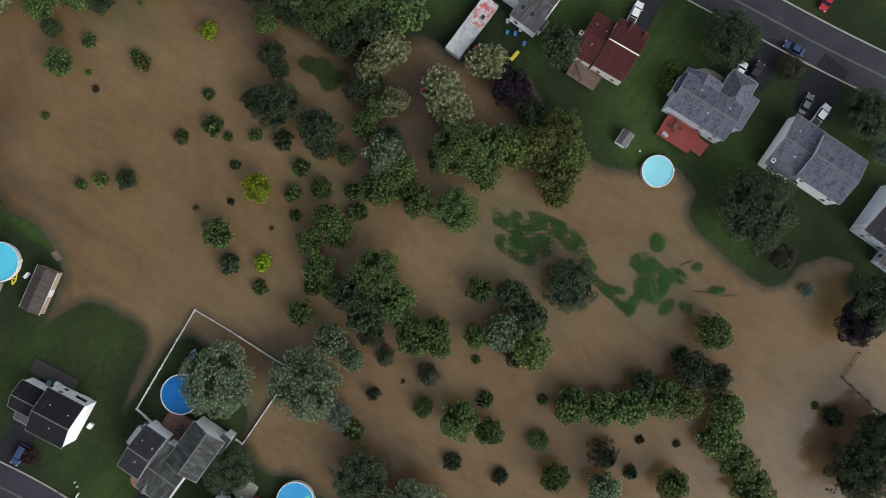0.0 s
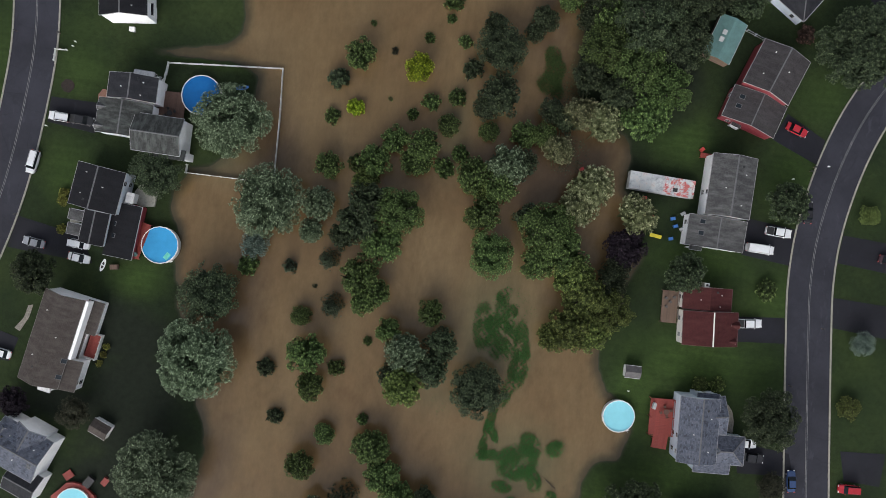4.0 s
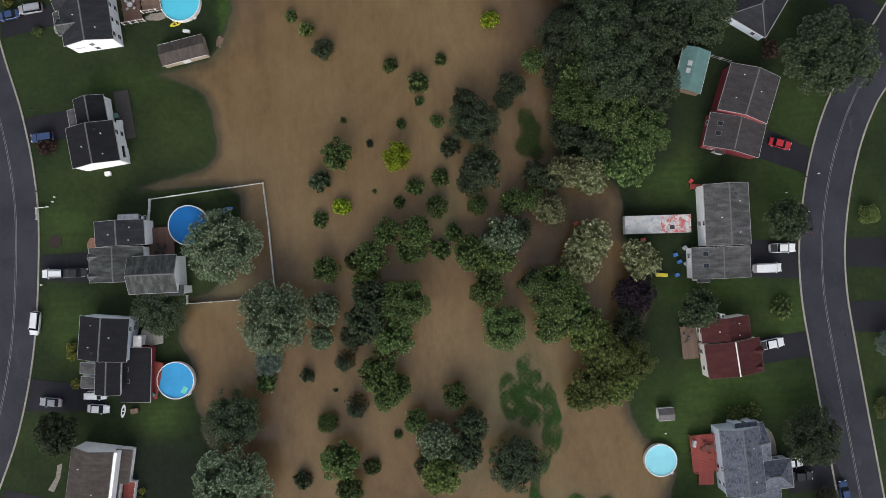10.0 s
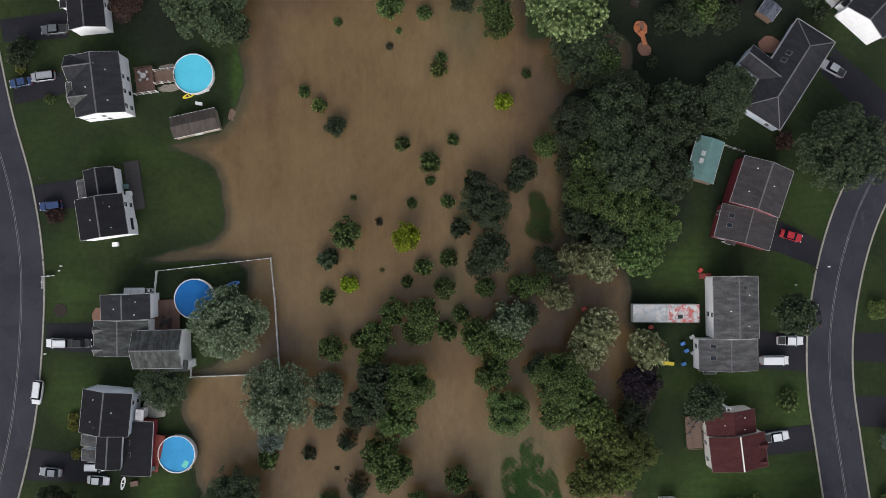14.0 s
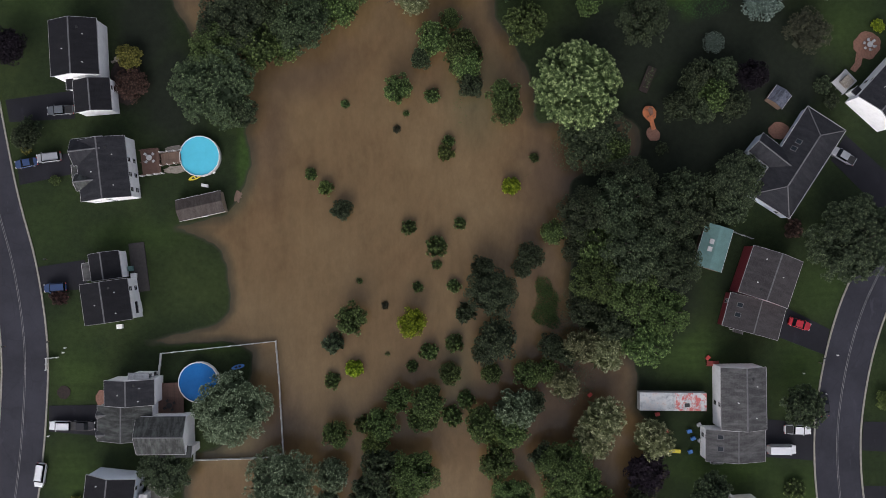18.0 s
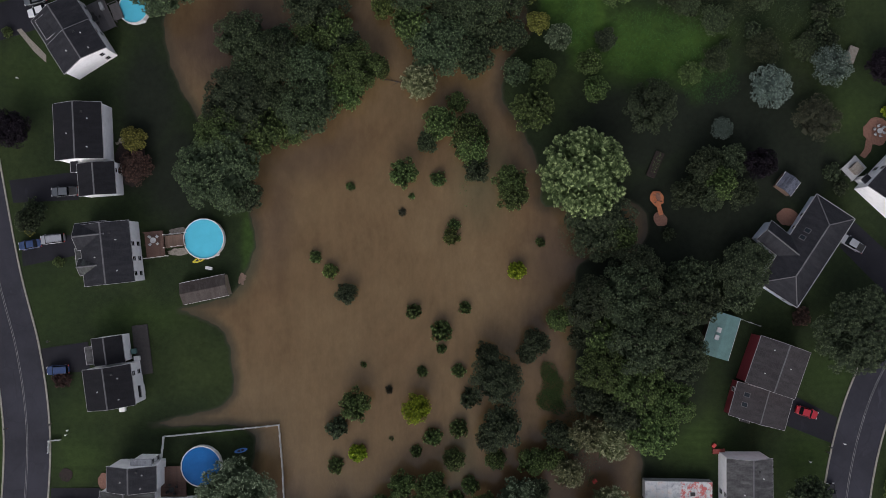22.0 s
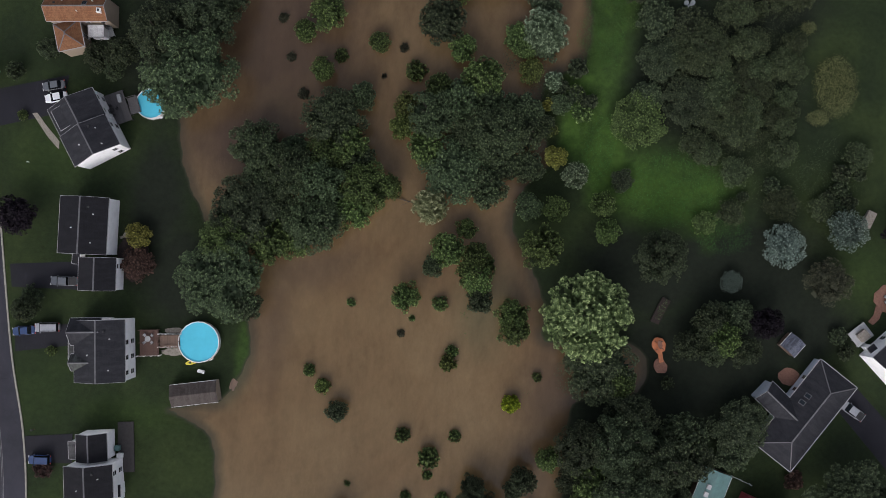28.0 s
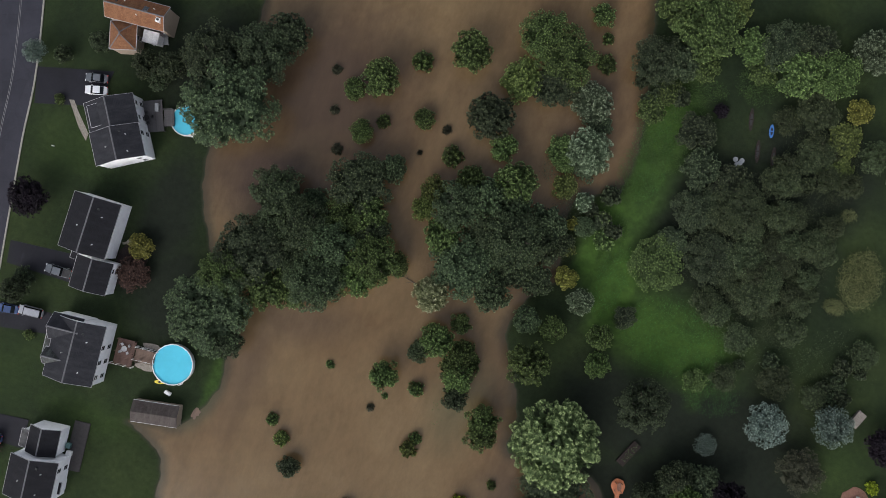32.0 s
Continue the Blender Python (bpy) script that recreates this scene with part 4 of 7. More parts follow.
house("white house with two blue-grey gable roofs", "white", "blue", [
    (67, -56.1, 7.4, 12.4, -87.6, 4.2, 1.9, "gable"),
    (67.5, -64.4, 10.6, 10.8, -87.6, 5.2, 1.9, "gable"),
], stack=(61.9, -53.6, 5.0))
house("pale blue house with dark grey roofs and a flat porch roof", "pale", "slate", [
    (67.3, -81.5, 9, 12.2, -89.1, 5.2, 1.9, "gable"),
    (66.7, -89.8, 10.6, 10.6, 87.3, 4.2, 1.8, "gable"),
    (60.2, -87.4, 5.0, 3.6, -90, 3.0, 0.3, "lean", "pale", "grey"),
], lights=[(64.0, -80.5), (64.4, -83.0)], stack=(62.4, -77.6, 5.8))
house("white house with dark shutters and a grey roof across the street", "white", "slate", [
    (111.1, -16, 11.3, 11.1, -88.8, 5.2, 1.9, "gable"),
], shutters=True)
house("cream house with a grey roof across the street", "cream", "grey", [
    (108.5, 3.4, 12.1, 9.1, -13.9, 5.2, 1.9, "gable"),
])
house("white house with a grey roof across the street", "white", "grey", [
    (112.4, -9.4, 11.6, 7.5, -15.4, 5.2, 1.9, "gable"),
])

# ---- vehicles ----
def car(kind, colour, x, y, turn):
    L, W, H, hood, deck = {"sedan": (4.7, 1.82, 1.45, 1.25, 0.75), "suv": (4.6, 1.88, 1.72, 1.15, 0.1), "minivan": (5.0, 1.95, 1.75, 0.95, 0.1),
                           "van": (5.9, 2.0, 2.3, 0.9, 0.05), "pickup": (5.5, 1.95, 1.8, 1.35, 1.75)}[kind]
    paint = CAR_PAINT[colour]
    top = empty(kind if kind != "suv" else "car", x, y, max(1.05, gz(x, y)), turn)
    top.name = {"sedan": "car", "suv": "car", "minivan": "minivan", "van": "van", "pickup": "pickup_truck"}[kind]
    tagged(top, "%s %s parked on the asphalt" % (colour, {"sedan": "four-door car", "suv": "sport utility car", "minivan": "minivan", "van": "cargo van", "pickup": "pickup truck with open bed"}[kind]), top.name.split(".")[0].replace("_", " "), group="parked vehicles")
    belt = 0.62 * H if kind != "van" else 0.55 * H
    rings = []
    body = bmesh.new()
    for z, k in ((0.22, 0.94), (0.34, 0.99), (belt - 0.2, 1.0), (belt - 0.06, 0.975), (belt, 0.9)):
        ring = []
        for i in range(28):
            t = 2 * math.pi * (i + 0.5) / 28
            c, q = math.cos(t), math.sin(t)
            ring.append(body.verts.new((k * L / 2 * math.copysign(abs(c) ** 0.42, c), k * W / 2 * math.copysign(abs(q) ** 0.36, q), z - 0.07 * (abs(c) ** 4) * (z > 0.5))))
        rings.append(ring)
    for a, b in zip(rings, rings[1:]):
        for i in range(28):
            body.faces.new((a[i], a[(i + 1) % 28], b[(i + 1) % 28], b[i]))
    body.faces.new(rings[0][::-1])
    body.faces.new(rings[-1])
    part("body", body, paint, top)
    front, back = L / 2 - hood, -L / 2 + deck
    rake_f, rake_b = (0.75, 0.55) if kind == "sedan" else (0.6, 0.15)
    w0, w1 = W / 2 - 0.08, W / 2 - 0.24
    cz = [(front, belt - 0.02), (front - rake_f, H), (back + rake_b, H), (back, belt - 0.02)]

    def quad4(name, pts, mat, label=""):
        bm = bmesh.new()
        bm.faces.new([bm.verts.new(p) for p in pts])
        bmesh.ops.solidify(bm, geom=bm.faces[:], thickness=0.03)
        return part(name, bm, mat, top, label)

    (fx, fz), (tx, tz), (bx, bz), (rx, rz) = cz
    quad4("windshield", [(fx, -w0, fz), (fx, w0, fz), (tx, w1, tz), (tx, -w1, tz)], GLASS)
    quad4("rear_window", [(rx, -w0, rz), (bx, -w1, bz), (bx, w1, bz), (rx, w0, rz)], GLASS if kind != "van" else paint)
    part("roof", box(bx - 0.04, tx + 0.04, -w1 - 0.02, w1 + 0.02, H - 0.03, H + 0.04, bevel=0.03), paint, top)
    for s in (-1, 1):
        quad4("side_window", [(fx, s * w0, fz), (tx, s * w1, tz), (bx, s * w1, bz), (rx, s * w0, rz)], GLASS if kind != "van" else paint)
        part("headlight", box(L / 2 - 0.12, L / 2 + 0.01, s * (W / 2 - 0.3) - 0.2, s * (W / 2 - 0.3) + 0.2, belt - 0.32, belt - 0.14, bevel=0.03), TRIM, top)
        part("tail_light", box(-L / 2 - 0.01, -L / 2 + 0.1, s * (W / 2 - 0.2) - 0.14, s * (W / 2 - 0.2) + 0.14, belt - 0.32, belt - 0.1, bevel=0.02), RED_PLASTIC, top)
        part("mirror", box(fx - 0.35, fx - 0.2, s * (W / 2 + 0.1) - 0.1, s * (W / 2 + 0.1) + 0.1, belt, belt + 0.16, bevel=0.03), paint, top)
        for e in (-1, 1):
            wheel = empty("wheel", e * L * 0.31, s * (W / 2 - 0.12), 0.33)
            wheel.parent = top
            turned = Matrix.Rotation(radians(90), 4, "X")
            part("tyre", tube(0.33, 0.33, -0.12, 0.12, 16), RUBBER, wheel, m=turned)
            part("rim", tube(0.2, 0.2, -0.13, 0.13, 10), STEEL, wheel, m=turned)
    if kind == "pickup":
        part("bed", box(-L / 2 + 0.12, back - 0.08, -W / 2 + 0.16, W / 2 - 0.16, belt - 0.05, belt + 0.012), DARK_STEEL, top, "dark empty load bed")
        part("tailgate", box(-L / 2, -L / 2 + 0.1, -W / 2 + 0.1, W / 2 - 0.1, belt - 0.1, belt + 0.08, bevel=0.02), paint, top)
    if kind in ("suv", "minivan"):
        for s in (-1, 1):
            part("roof_rail", box(bx, tx - 0.2, s * (w1 - 0.08) - 0.02, s * (w1 - 0.08) + 0.02, H + 0.04, H + 0.09), DARK_STEEL, top)
    return top


car("sedan", "blue", -87.5, 63.3, -169)
car("minivan", "silver", -82.7, 64.5, -173)
car("pickup", "grey", -80.3, 74.4, -176)
car("suv", "blue", -81.2, 37.2, -175)
car("suv", "white", -79.9, 8.3, 179)
car("pickup", "black", -75.4, 8.3, 0)
car("minivan", "white", -84.1, -2, -98)
car("sedan", "red", 74.8, 29.9, -17)
car("van", "white", 70.9, 3.7, 0)
car("pickup", "white", 74.3, 7.8, -1)
car("pickup", "white", 71.1, -12.4, 9)
car("sedan", "white", 74.5, -37.8, 4)
car("pickup", "black", 76, -40.5, 0)
car("sedan", "blue", 85.5, -44.3, 99)
car("sedan", "black", 80, 12.9, 95)
car("pickup", "white", 77.2, -57.3, -1)
car("sedan", "grey", 77.4, -53.4, 8)
car("pickup", "silver", 83.9, 65.2, 150)
car("sedan", "grey", -87.1, 114.6, -165)
car("sedan", "white", -86.3, 112.2, -163)
car("sedan", "silver", -81.4, -18.8, 174)
car("suv", "white", -71.9, -17.7, -1)
car("sedan", "white", -71.5, -20.6, -5)
car("sedan", "white", -84.9, -43, 172)
car("suv", "red", 97.9, -44.1, -176)
car("sedan", "bronze", 98.8, 5.4, -7)


# ---- pools, fences, sheds and decks ----
def pool(colour, x, y, r, label):
    z = max(0.15, gz(x, y))
    top = empty("swimming_pool", x, y, z)
    tagged(top, label, "swimming pool", group="round pools")
    h = 1.2
    bm = bmesh.new()
    n = 40
    rings = [(r - 0.04, -0.6), (r - 0.04, h), (r, h), (r, -0.6)]
    vs = [[bm.verts.new((a * math.cos(2 * math.pi * i / n), a * math.sin(2 * math.pi * i / n), b)) for a, b in rings] for i in range(n)]
    for i in range(n):
        for k in range(3):
            bm.faces.new((vs[i][k], vs[(i + 1) % n][k], vs[(i + 1) % n][k + 1], vs[i][k + 1]))
    part("wall", bm, VINYL, top)
    seg = shared("rim_panel", prism([(q * math.cos(t), q * math.sin(t)) for q, t in ((r - 0.1, -math.pi / 20), (r + 0.08, -math.pi / 20), (r + 0.08, math.pi / 20 - 0.01), (r - 0.1, math.pi / 20 - 0.01))], h, h + 0.06))
    for i in range(20):
        link_mesh("rim_panel", seg, VINYL, top, pose(0, 0, 0, 0, 0, i * 18))
        link_mesh("wall_post", POOL_POST, VINYL, top, pose(0, 0, 0, 0, 0, i * 18 + 9) @ Matrix.Translation((r + 0.03, 0, 0)) @ Matrix.Diagonal((1, 1, h, 1)))
    part("pool_water", tube(r - 0.05, r - 0.05, h - 0.35, h - 0.15, 40), POOL_COLOURS[colour], top)
    ladder = empty("ladder", (r + 0.05) * math.cos(radians(-50)), (r + 0.05) * math.sin(radians(-50)), 0, -50)
    ladder.parent = top
    for s in (-0.25, 0.25):
        part("rail", tube(0.03, 0.03, -0.3, h + 0.7, 6, None, 0.15, s), VINYL, ladder)
    for i in range(4):
        part("step", box(0.08, 0.24, -0.25, 0.25, i * h / 3.5, i * h / 3.5 + 0.04), VINYL, ladder)
    return top


POOL_POST = shared("wall_post", box(-0.03, 0.05, -0.07, 0.07, -0.1, 1.0))
pool("cyan", -51.1, 64.8, 4.2, "round above-ground pool with pale cyan water and white rim")
pool("blue", -51.1, 17.4, 4.2, "round above-ground pool with deep blue water and white rim")
pool("sky", -55.1, -15.3, 3.9, "round above-ground pool with sky blue water and white rim")
pool("foam", 47, -36.3, 3.4, "round above-ground pool with icy blue water at the flood's edge")
pool("cyan", -66.5, 112.9, 3.1, "round above-ground pool with pale cyan water under a tree")
pool("foam", -64.7, -72.6, 3.6, "round above-ground pool set in a red deck")



def fence(name, label, points, high, material, panel_len=2.4, solid=True):
    top = empty(name, *points[0], 0)
    tagged(top, label, "fence")
    x0, y0 = points[0]
    post = shared("post", box(-0.1, 0.1, -0.1, 0.1, -0.4, high + 0.14))
    for (ax, ay), (bx, by) in zip(points, points[1:]):
        long = math.hypot(bx - ax, by - ay)
        n = max(1, round(long / panel_len))
        a = math.degrees(math.atan2(by - ay, bx - ax))
        panel = shared("panel", box(0.07, long / n - 0.07, -0.03, 0.03, 0.06, high) if solid else box(0.04, long / n - 0.04, -0.02, 0.02, high - 0.12, high))
        low = None if solid else shared("rail", box(0.04, long / n - 0.04, -0.02, 0.02, 0.2, 0.3))
        for i in range(n):
            px, py = ax + (bx - ax) * i / n, ay + (by - ay) * i / n
            z = max(-0.1, gz(px, py))
            m = pose(px - x0, py - y0, z, 0, 0, a)
            link_mesh("post", post, material, top, m)
            link_mesh("panel", panel, material, top, m)
            if low:
                link_mesh("rail", low, material, top, m)
    link_mesh("post", post, material, top, pose(bx - x0, by - y0, max(-0.1, gz(bx, by))))
    return top


fence("fence", "white vinyl fence round a yard, partly under water", [(-59.7, 18.3), (-59.3, 23.3), (-35.3, 25.9), (-34.5, 17.3), (-33.6, 2.2), (-37.5, 1.3), (-52.3, 0.8), (-52.3, 2.5)], 1.15, VINYL)
fence("fence", "dark post and rail fence standing in flood water", [(41.4, -94.7), (35, -94.8), (33.4, -107.4), (31.8, -119.6)], 1.2, MULCH, 2.6, False)
fence("fence", "short white picket fence at the drive", [(-83.2, 19.9), (-83.2, 22.3), (-80.9, 22.5)], 0.8, VINYL, 1.2)



def shed(label, x, y, L, W, turn, eave, up, wall, roof, panes=()):
    top = empty("shed", x, y, max(0.2, gz(x, y)), turn)
    tagged(top, label, "shed")
    l, w = L / 2 - 0.12, W / 2 - 0.15
    part("wall", profile([(-w, -0.6), (w, -0.6), (w, eave), (0, eave + up * w / (W / 2)), (-w, eave)], -l, l), wall, top)
    for s in (-1, 1):
        part("roof", profile([(0, eave + up + 0.01), (s * W / 2, eave), (s * W / 2, eave + 0.1), (0, eave + up + 0.12)], -L / 2, L / 2), roof, top)
        part("fascia", box(-L / 2, L / 2, s * (W / 2 + 0.03) - 0.03, s * (W / 2 + 0.03) + 0.03, eave - 0.06, eave + 0.1), TRIM, top)
    part("door", box(-0.8, 0.8, -w - 0.05, -w, -0.2, min(1.9, eave - 0.1)), TRIM, top)
    for u, v in panes:
        part("skylight", box(u - 0.5, u + 0.5, v - 0.45, v + 0.45, eave + up * (1 - abs(v) / (W / 2)) - 0.1, eave + up * (1 - abs(v) / (W / 2)) + 0.3), CANVAS, top)
    return top


def deck(label, x, y, L, W, turn, z, material, rails=True, board=0.3):
    """A raised platform of boards on posts, with a rail."""
    base = gz(x, y)
    top = empty("deck", x, y, base, turn)
    tagged(top, label, "deck")
    h = max(0.15, z - base)
    n = max(3, int(W / board))
    plank = shared("plank", box(-L / 2, L / 2, 0.012, W / n - 0.012, h - 0.06, h))
    for i in range(n):
        link_mesh("plank", plank, material, top, Matrix.Translation((0, -W / 2 + i * W / n, 0)))
    part("joist_frame", box(-L / 2 + 0.05, L / 2 - 0.05, -W / 2 + 0.05, W / 2 - 0.05, h - 0.25, h - 0.07), material, top)
    leg = shared("post", box(-0.06, 0.06, -0.06, 0.06, -0.5, h + (0.95 if rails else -0.1)))
    for sx in (-1, 1):
        for sy in (-1, 0, 1):
            link_mesh("post", leg, material, top, Matrix.Translation((sx * (L / 2 - 0.07), sy * (W / 2 - 0.07), 0)))
    if rails:
        for s in (-1, 1):
            part("rail", box(-L / 2, L / 2, s * (W / 2 - 0.07) - 0.05, s * (W / 2 - 0.07) + 0.05, h + 0.9, h + 0.98), material, top)
        part("rail", box(L / 2 - 0.12, L / 2 - 0.02, -W / 2, W / 2, h + 0.9, h + 0.98), material, top)
    return top


def slab(name, label, category, outline, z0, z1, material):
    return tagged(part(name, prism(outline, z0, z1), material), label, category)


def oval(x, y, rx, ry, turn=0, n=22, rough=0.06, seed=1):
    rng = random.Random(seed)
    c, s = math.cos(radians(turn)), math.sin(radians(turn))
    pts = []
    for i in range(n):
        t, q = 2 * math.pi * i / n, 1 + rng.uniform(-rough, rough)
        u, v = rx * q * math.cos(t), ry * q * math.sin(t)
        pts.append((x + u * c - v * s, y + u * s + v * c))
    return pts


def patio_set(label, x, y, z, turn, material, chairs=4):
    """A table with chairs round it."""
    table = empty("patio_table", x, y, z, turn)
    tagged(table, "patio table, " + label, "table")
    part("tabletop", tube(0.6, 0.6, 0.7, 0.75, 14), material, table)
    part("leg", tube(0.05, 0.05, 0, 0.7, 8), DARK_STEEL, table)
    part("foot", tube(0.3, 0.3, 0, 0.04, 10), DARK_STEEL, table)
    for i in range(chairs):
        a = turn + 360 * i / chairs + 20
        c = empty("patio_chair", x + 1.05 * math.cos(radians(a)), y + 1.05 * math.sin(radians(a)), z, a)
        tagged(c, "patio chair, " + label, "chair", group="chairs round a patio table")
        part("seat", box(-0.26, 0.26, -0.26, 0.26, 0.4, 0.46, bevel=0.02), material, c)
        part("backrest", box(0.2, 0.27, -0.26, 0.26, 0.46, 0.95, bevel=0.02), material, c)
        for sx in (-1, 1):
            for sy in (-1, 1):
                part("leg", box(sx * 0.22 - 0.02, sx * 0.22 + 0.02, sy * 0.22 - 0.02, sy * 0.22 + 0.02, 0, 0.4), DARK_STEEL, c)


def crate(name, label, category, x, y, L, W, H, turn, material, z=None):
    top = empty(name, x, y, max(0.0, gz(x, y)) if z is None else z, turn)
    tagged(top, label, category)
    part("body", box(-L / 2, L / 2, -W / 2, W / 2, -0.05, H, bevel=min(L, W, H) * 0.12), material, top)
    part("lid", box(-L / 2 - 0.02, L / 2 + 0.02, -W / 2 - 0.02, W / 2 + 0.02, H, H + 0.05), material, top)
    return top


def barrel(label, x, y, r, H, material, z=None):
    top = empty("barrel", x, y, max(0.0, gz(x, y)) if z is None else z)
    tagged(top, label, "barrel")
    part("body", tube(r * 0.92, r, -0.05, H, 14), material, top)
    part("lid", tube(r * 1.04, r * 1.0, H, H + 0.06, 14), material, top)


def float_toy(label, x, y, turn, material, long=1.0):
    top = empty("boat", x, y, max(0.05, gz(x, y)), turn)
    tagged(top, label, "boat")
    hull = tube(0.5, 0.62, 0, 0.35, 16)
    bmesh.ops.scale(hull, vec=(2.3 * long, 0.75, 1), verts=hull.verts)
    part("hull", hull, material, top)
    seat = tube(0.36, 0.36, 0.36, 0.38, 14)
    bmesh.ops.scale(seat, vec=(2.1 * long, 0.7, 1), verts=seat.verts)
    part("cockpit", seat, DARK_STEEL, top)
    part("thwart", box(-0.12, 0.12, -0.3, 0.3, 0.36, 0.42), material, top)


def trampoline(x, y, r):
    top = empty("trampoline", x, y, max(0, gz(x, y)))
    tagged(top, "round trampoline with a dark mat and blue edge pad", "trampoline")
    bm = bmesh.new()
    n = 28
    ring = [[bm.verts.new((q * math.cos(2 * math.pi * i / n), q * math.sin(2 * math.pi * i / n), 0.85 + dz)) for q, dz in ((r, 0), (r - 0.25, 0), (r - 0.25, -0.05), (r, -0.05))] for i in range(n)]
    for i in range(n):
        for k in range(4):
            bm.faces.new((ring[i][k], ring[(i + 1) % n][k], ring[(i + 1) % n][(k + 1) % 4], ring[i][(k + 1) % 4]))
    part("edge_pad", bm, CAR_PAINT["blue"], top)
    part("mat", tube(r - 0.28, r - 0.28, 0.80, 0.82, 28), RUBBER, top)
    for i in range(6):
        part("leg", tube(0.03, 0.03, -0.1, 0.8, 6, None, (r - 0.1) * math.cos(i * 1.047), (r - 0.1) * math.sin(i * 1.047)), STEEL, top)


def trailer(x, y, L, W, turn):
    """A long flat-roofed trailer whose white roof is patched with red."""
    top = empty("storage_trailer", x, y, max(0.1, gz(x, y)), turn)
    tagged(top, "long white trailer with a rusty red-patched roof", "trailer")
    part("body", box(-L / 2, L / 2, -W / 2, W / 2, 0.3, 2.4, bevel=0.06), CANVAS, top)
    n = 6
    for i in range(n):
        x0, x1 = -L / 2 + i * L / n + 0.03, -L / 2 + (i + 1) * L / n - 0.03
        part("roof_panel", box(x0, x1, -W / 2 + 0.05, W / 2 - 0.05, 2.4, 2.45 + 0.01 * (i % 2)), STAINED_ROOF, top)
    part("hatch", box(2.4, 3.4, -1.1, -0.3, 2.46, 2.55, bevel=0.02), DARK_STEEL, top)
    for sx in (-1, 1):
        for sy in (-1, 1):
            part("wheel", tube(0.35, 0.35, -0.1, 0.1, 14), RUBBER, top, m=Matrix.Translation((sx * L * 0.3, sy * (W / 2 - 0.12), 0.35)) @ Matrix.Rotation(radians(90), 4, "X"))



def play_set(x, y, turn):
    top = empty("play_set", x, y, gz(x, y), turn)
    tagged(top, "orange and tan plastic play set on bare earth", "play set")
    part("platform", prism(oval(0, 0, 1.7, 1.4, 0, 16, 0.1, 3), 0.5, 0.62), SAND_TOY, top)
    part("slide", profile([(-0.45, 0.6), (0.45, 0.6), (0.45, 0.7), (0.3, 0.66), (-0.3, 0.66), (-0.45, 0.7)], -3.6, -1.4), SAND_TOY, top)
    for i in range(4):
        part("post", tube(0.08, 0.08, -0.1, 1.7, 8, None, 1.1 * math.cos(i * 1.57 + 0.7), 0.9 * math.sin(i * 1.57 + 0.7)), WOOD, top)
    part("roof", prism(oval(0.3, 0, 0.9, 0.5, 0, 12, 0.1, 4), 1.7, 1.8), PAVER, top)
    part("panel", box(-0.6, 0.5, -0.06, 0.06, 0.62, 1.2), DARK_STEEL, top)
    part("sand_tray", prism(oval(-4.4, 0.2, 1.6, 1.3, 10, 14, 0.12, 5), 0.0, 0.22), PAVER, top)


shed("long grey-brown garden shed at the flood's edge", -50.7, 54.3, 9.7, 4.5, 12.5, 2.2, 0.9, SIDINGS["tan"], SHINGLES["brown"])
shed("open carport with a teal metal roof and two skylights", 56.1, 45.9, 9.2, 5.9, 73.7, 2.6, 0.8, WOOD, TEAL_METAL, [(1.0, 0.9), (-0.6, 0.9)])
shed("small white garden shed with a ribbed grey roof", 48.2, -26.3, 3.4, 2.6, 2.2, 1.7, 0.6, VINYL, GREY_DECK)
shed("small grey wooden shed beneath a purple tree", 70.1, 77.3, 3.5, 3.8, 53.8, 1.9, 0.7, WOOD, SHINGLES["blue"])
shed("small white playhouse with a brown shingle roof", -61.2, -55.5, 4.1, 3.2, -22, 1.8, 0.8, VINYL, SHINGLES["brown"])
deck("red-brown board deck between house and pool", -57.1, 14, 5.5, 6.5, 2.5, 1.5, BROWN_DECK, False)
barrel("blue plastic barrel beside the deck", -59.3, 17.3, 0.4, 0.9, BLUE_PLASTIC)
patio_set("dark metal on the red-brown deck", -57.1, 12.6, 1.5, 10, DARK_STEEL)
float_toy("small blue inflatable boat on the flooded lawn", -43.2, 20.5, 15, BLUE_PLASTIC)
slab("mulch_bed", "round dark mulch bed in the front lawn", "flower bed", oval(-79.7, 15.1, 1.4, 1.4, 0, 22, 0.07, 1), 0.8, 1.06, MULCH)
slab("walkway", "curved pale paver walk by the front door", "walkway", oval(-71.8, 13.9, 1.2, 1.7, 0, 22, 0.07, 1), 0.8, 1.05, PAVER)
deck("red stained board deck beside the pool", -61, -13.5, 1.8, 11.5, -5.1, 1.9, RED_DECK)
deck("red stained board step along the pool", -59.5, -15, 2.4, 7.8, -12.6, 1.6, RED_DECK, False)
slab("patio", "pale concrete patio with worn edges", "patio", [(-62.2, -4.8), (-61.1, -3), (-57.5, -4.3), (-57.7, -7.4), (-60, -7.8), (-62.6, -7.3)], 0.5, 1.06, PALE_CONCRETE)
float_toy("white upturned rowing boat beside the drive", -66.5, -21.4, 78, VINYL)
crate("firewood_crate", "brown wooden crate stack by the drive", "crate", -64, -21.4, 1.6, 1.0, 0.8, 10, WOOD)
barrel("teal plastic tub on the red deck", -59.7, -18, 0.45, 0.5, TEAL_METAL, 1.9)
slab("walkway", "grey concrete front walk beside the house", "walkway", [(-75, -11.1), (-73.2, -10.9), (-72.6, -15.9), (-74.8, -15.9)], 0.7, 1.06, CONCRETE)
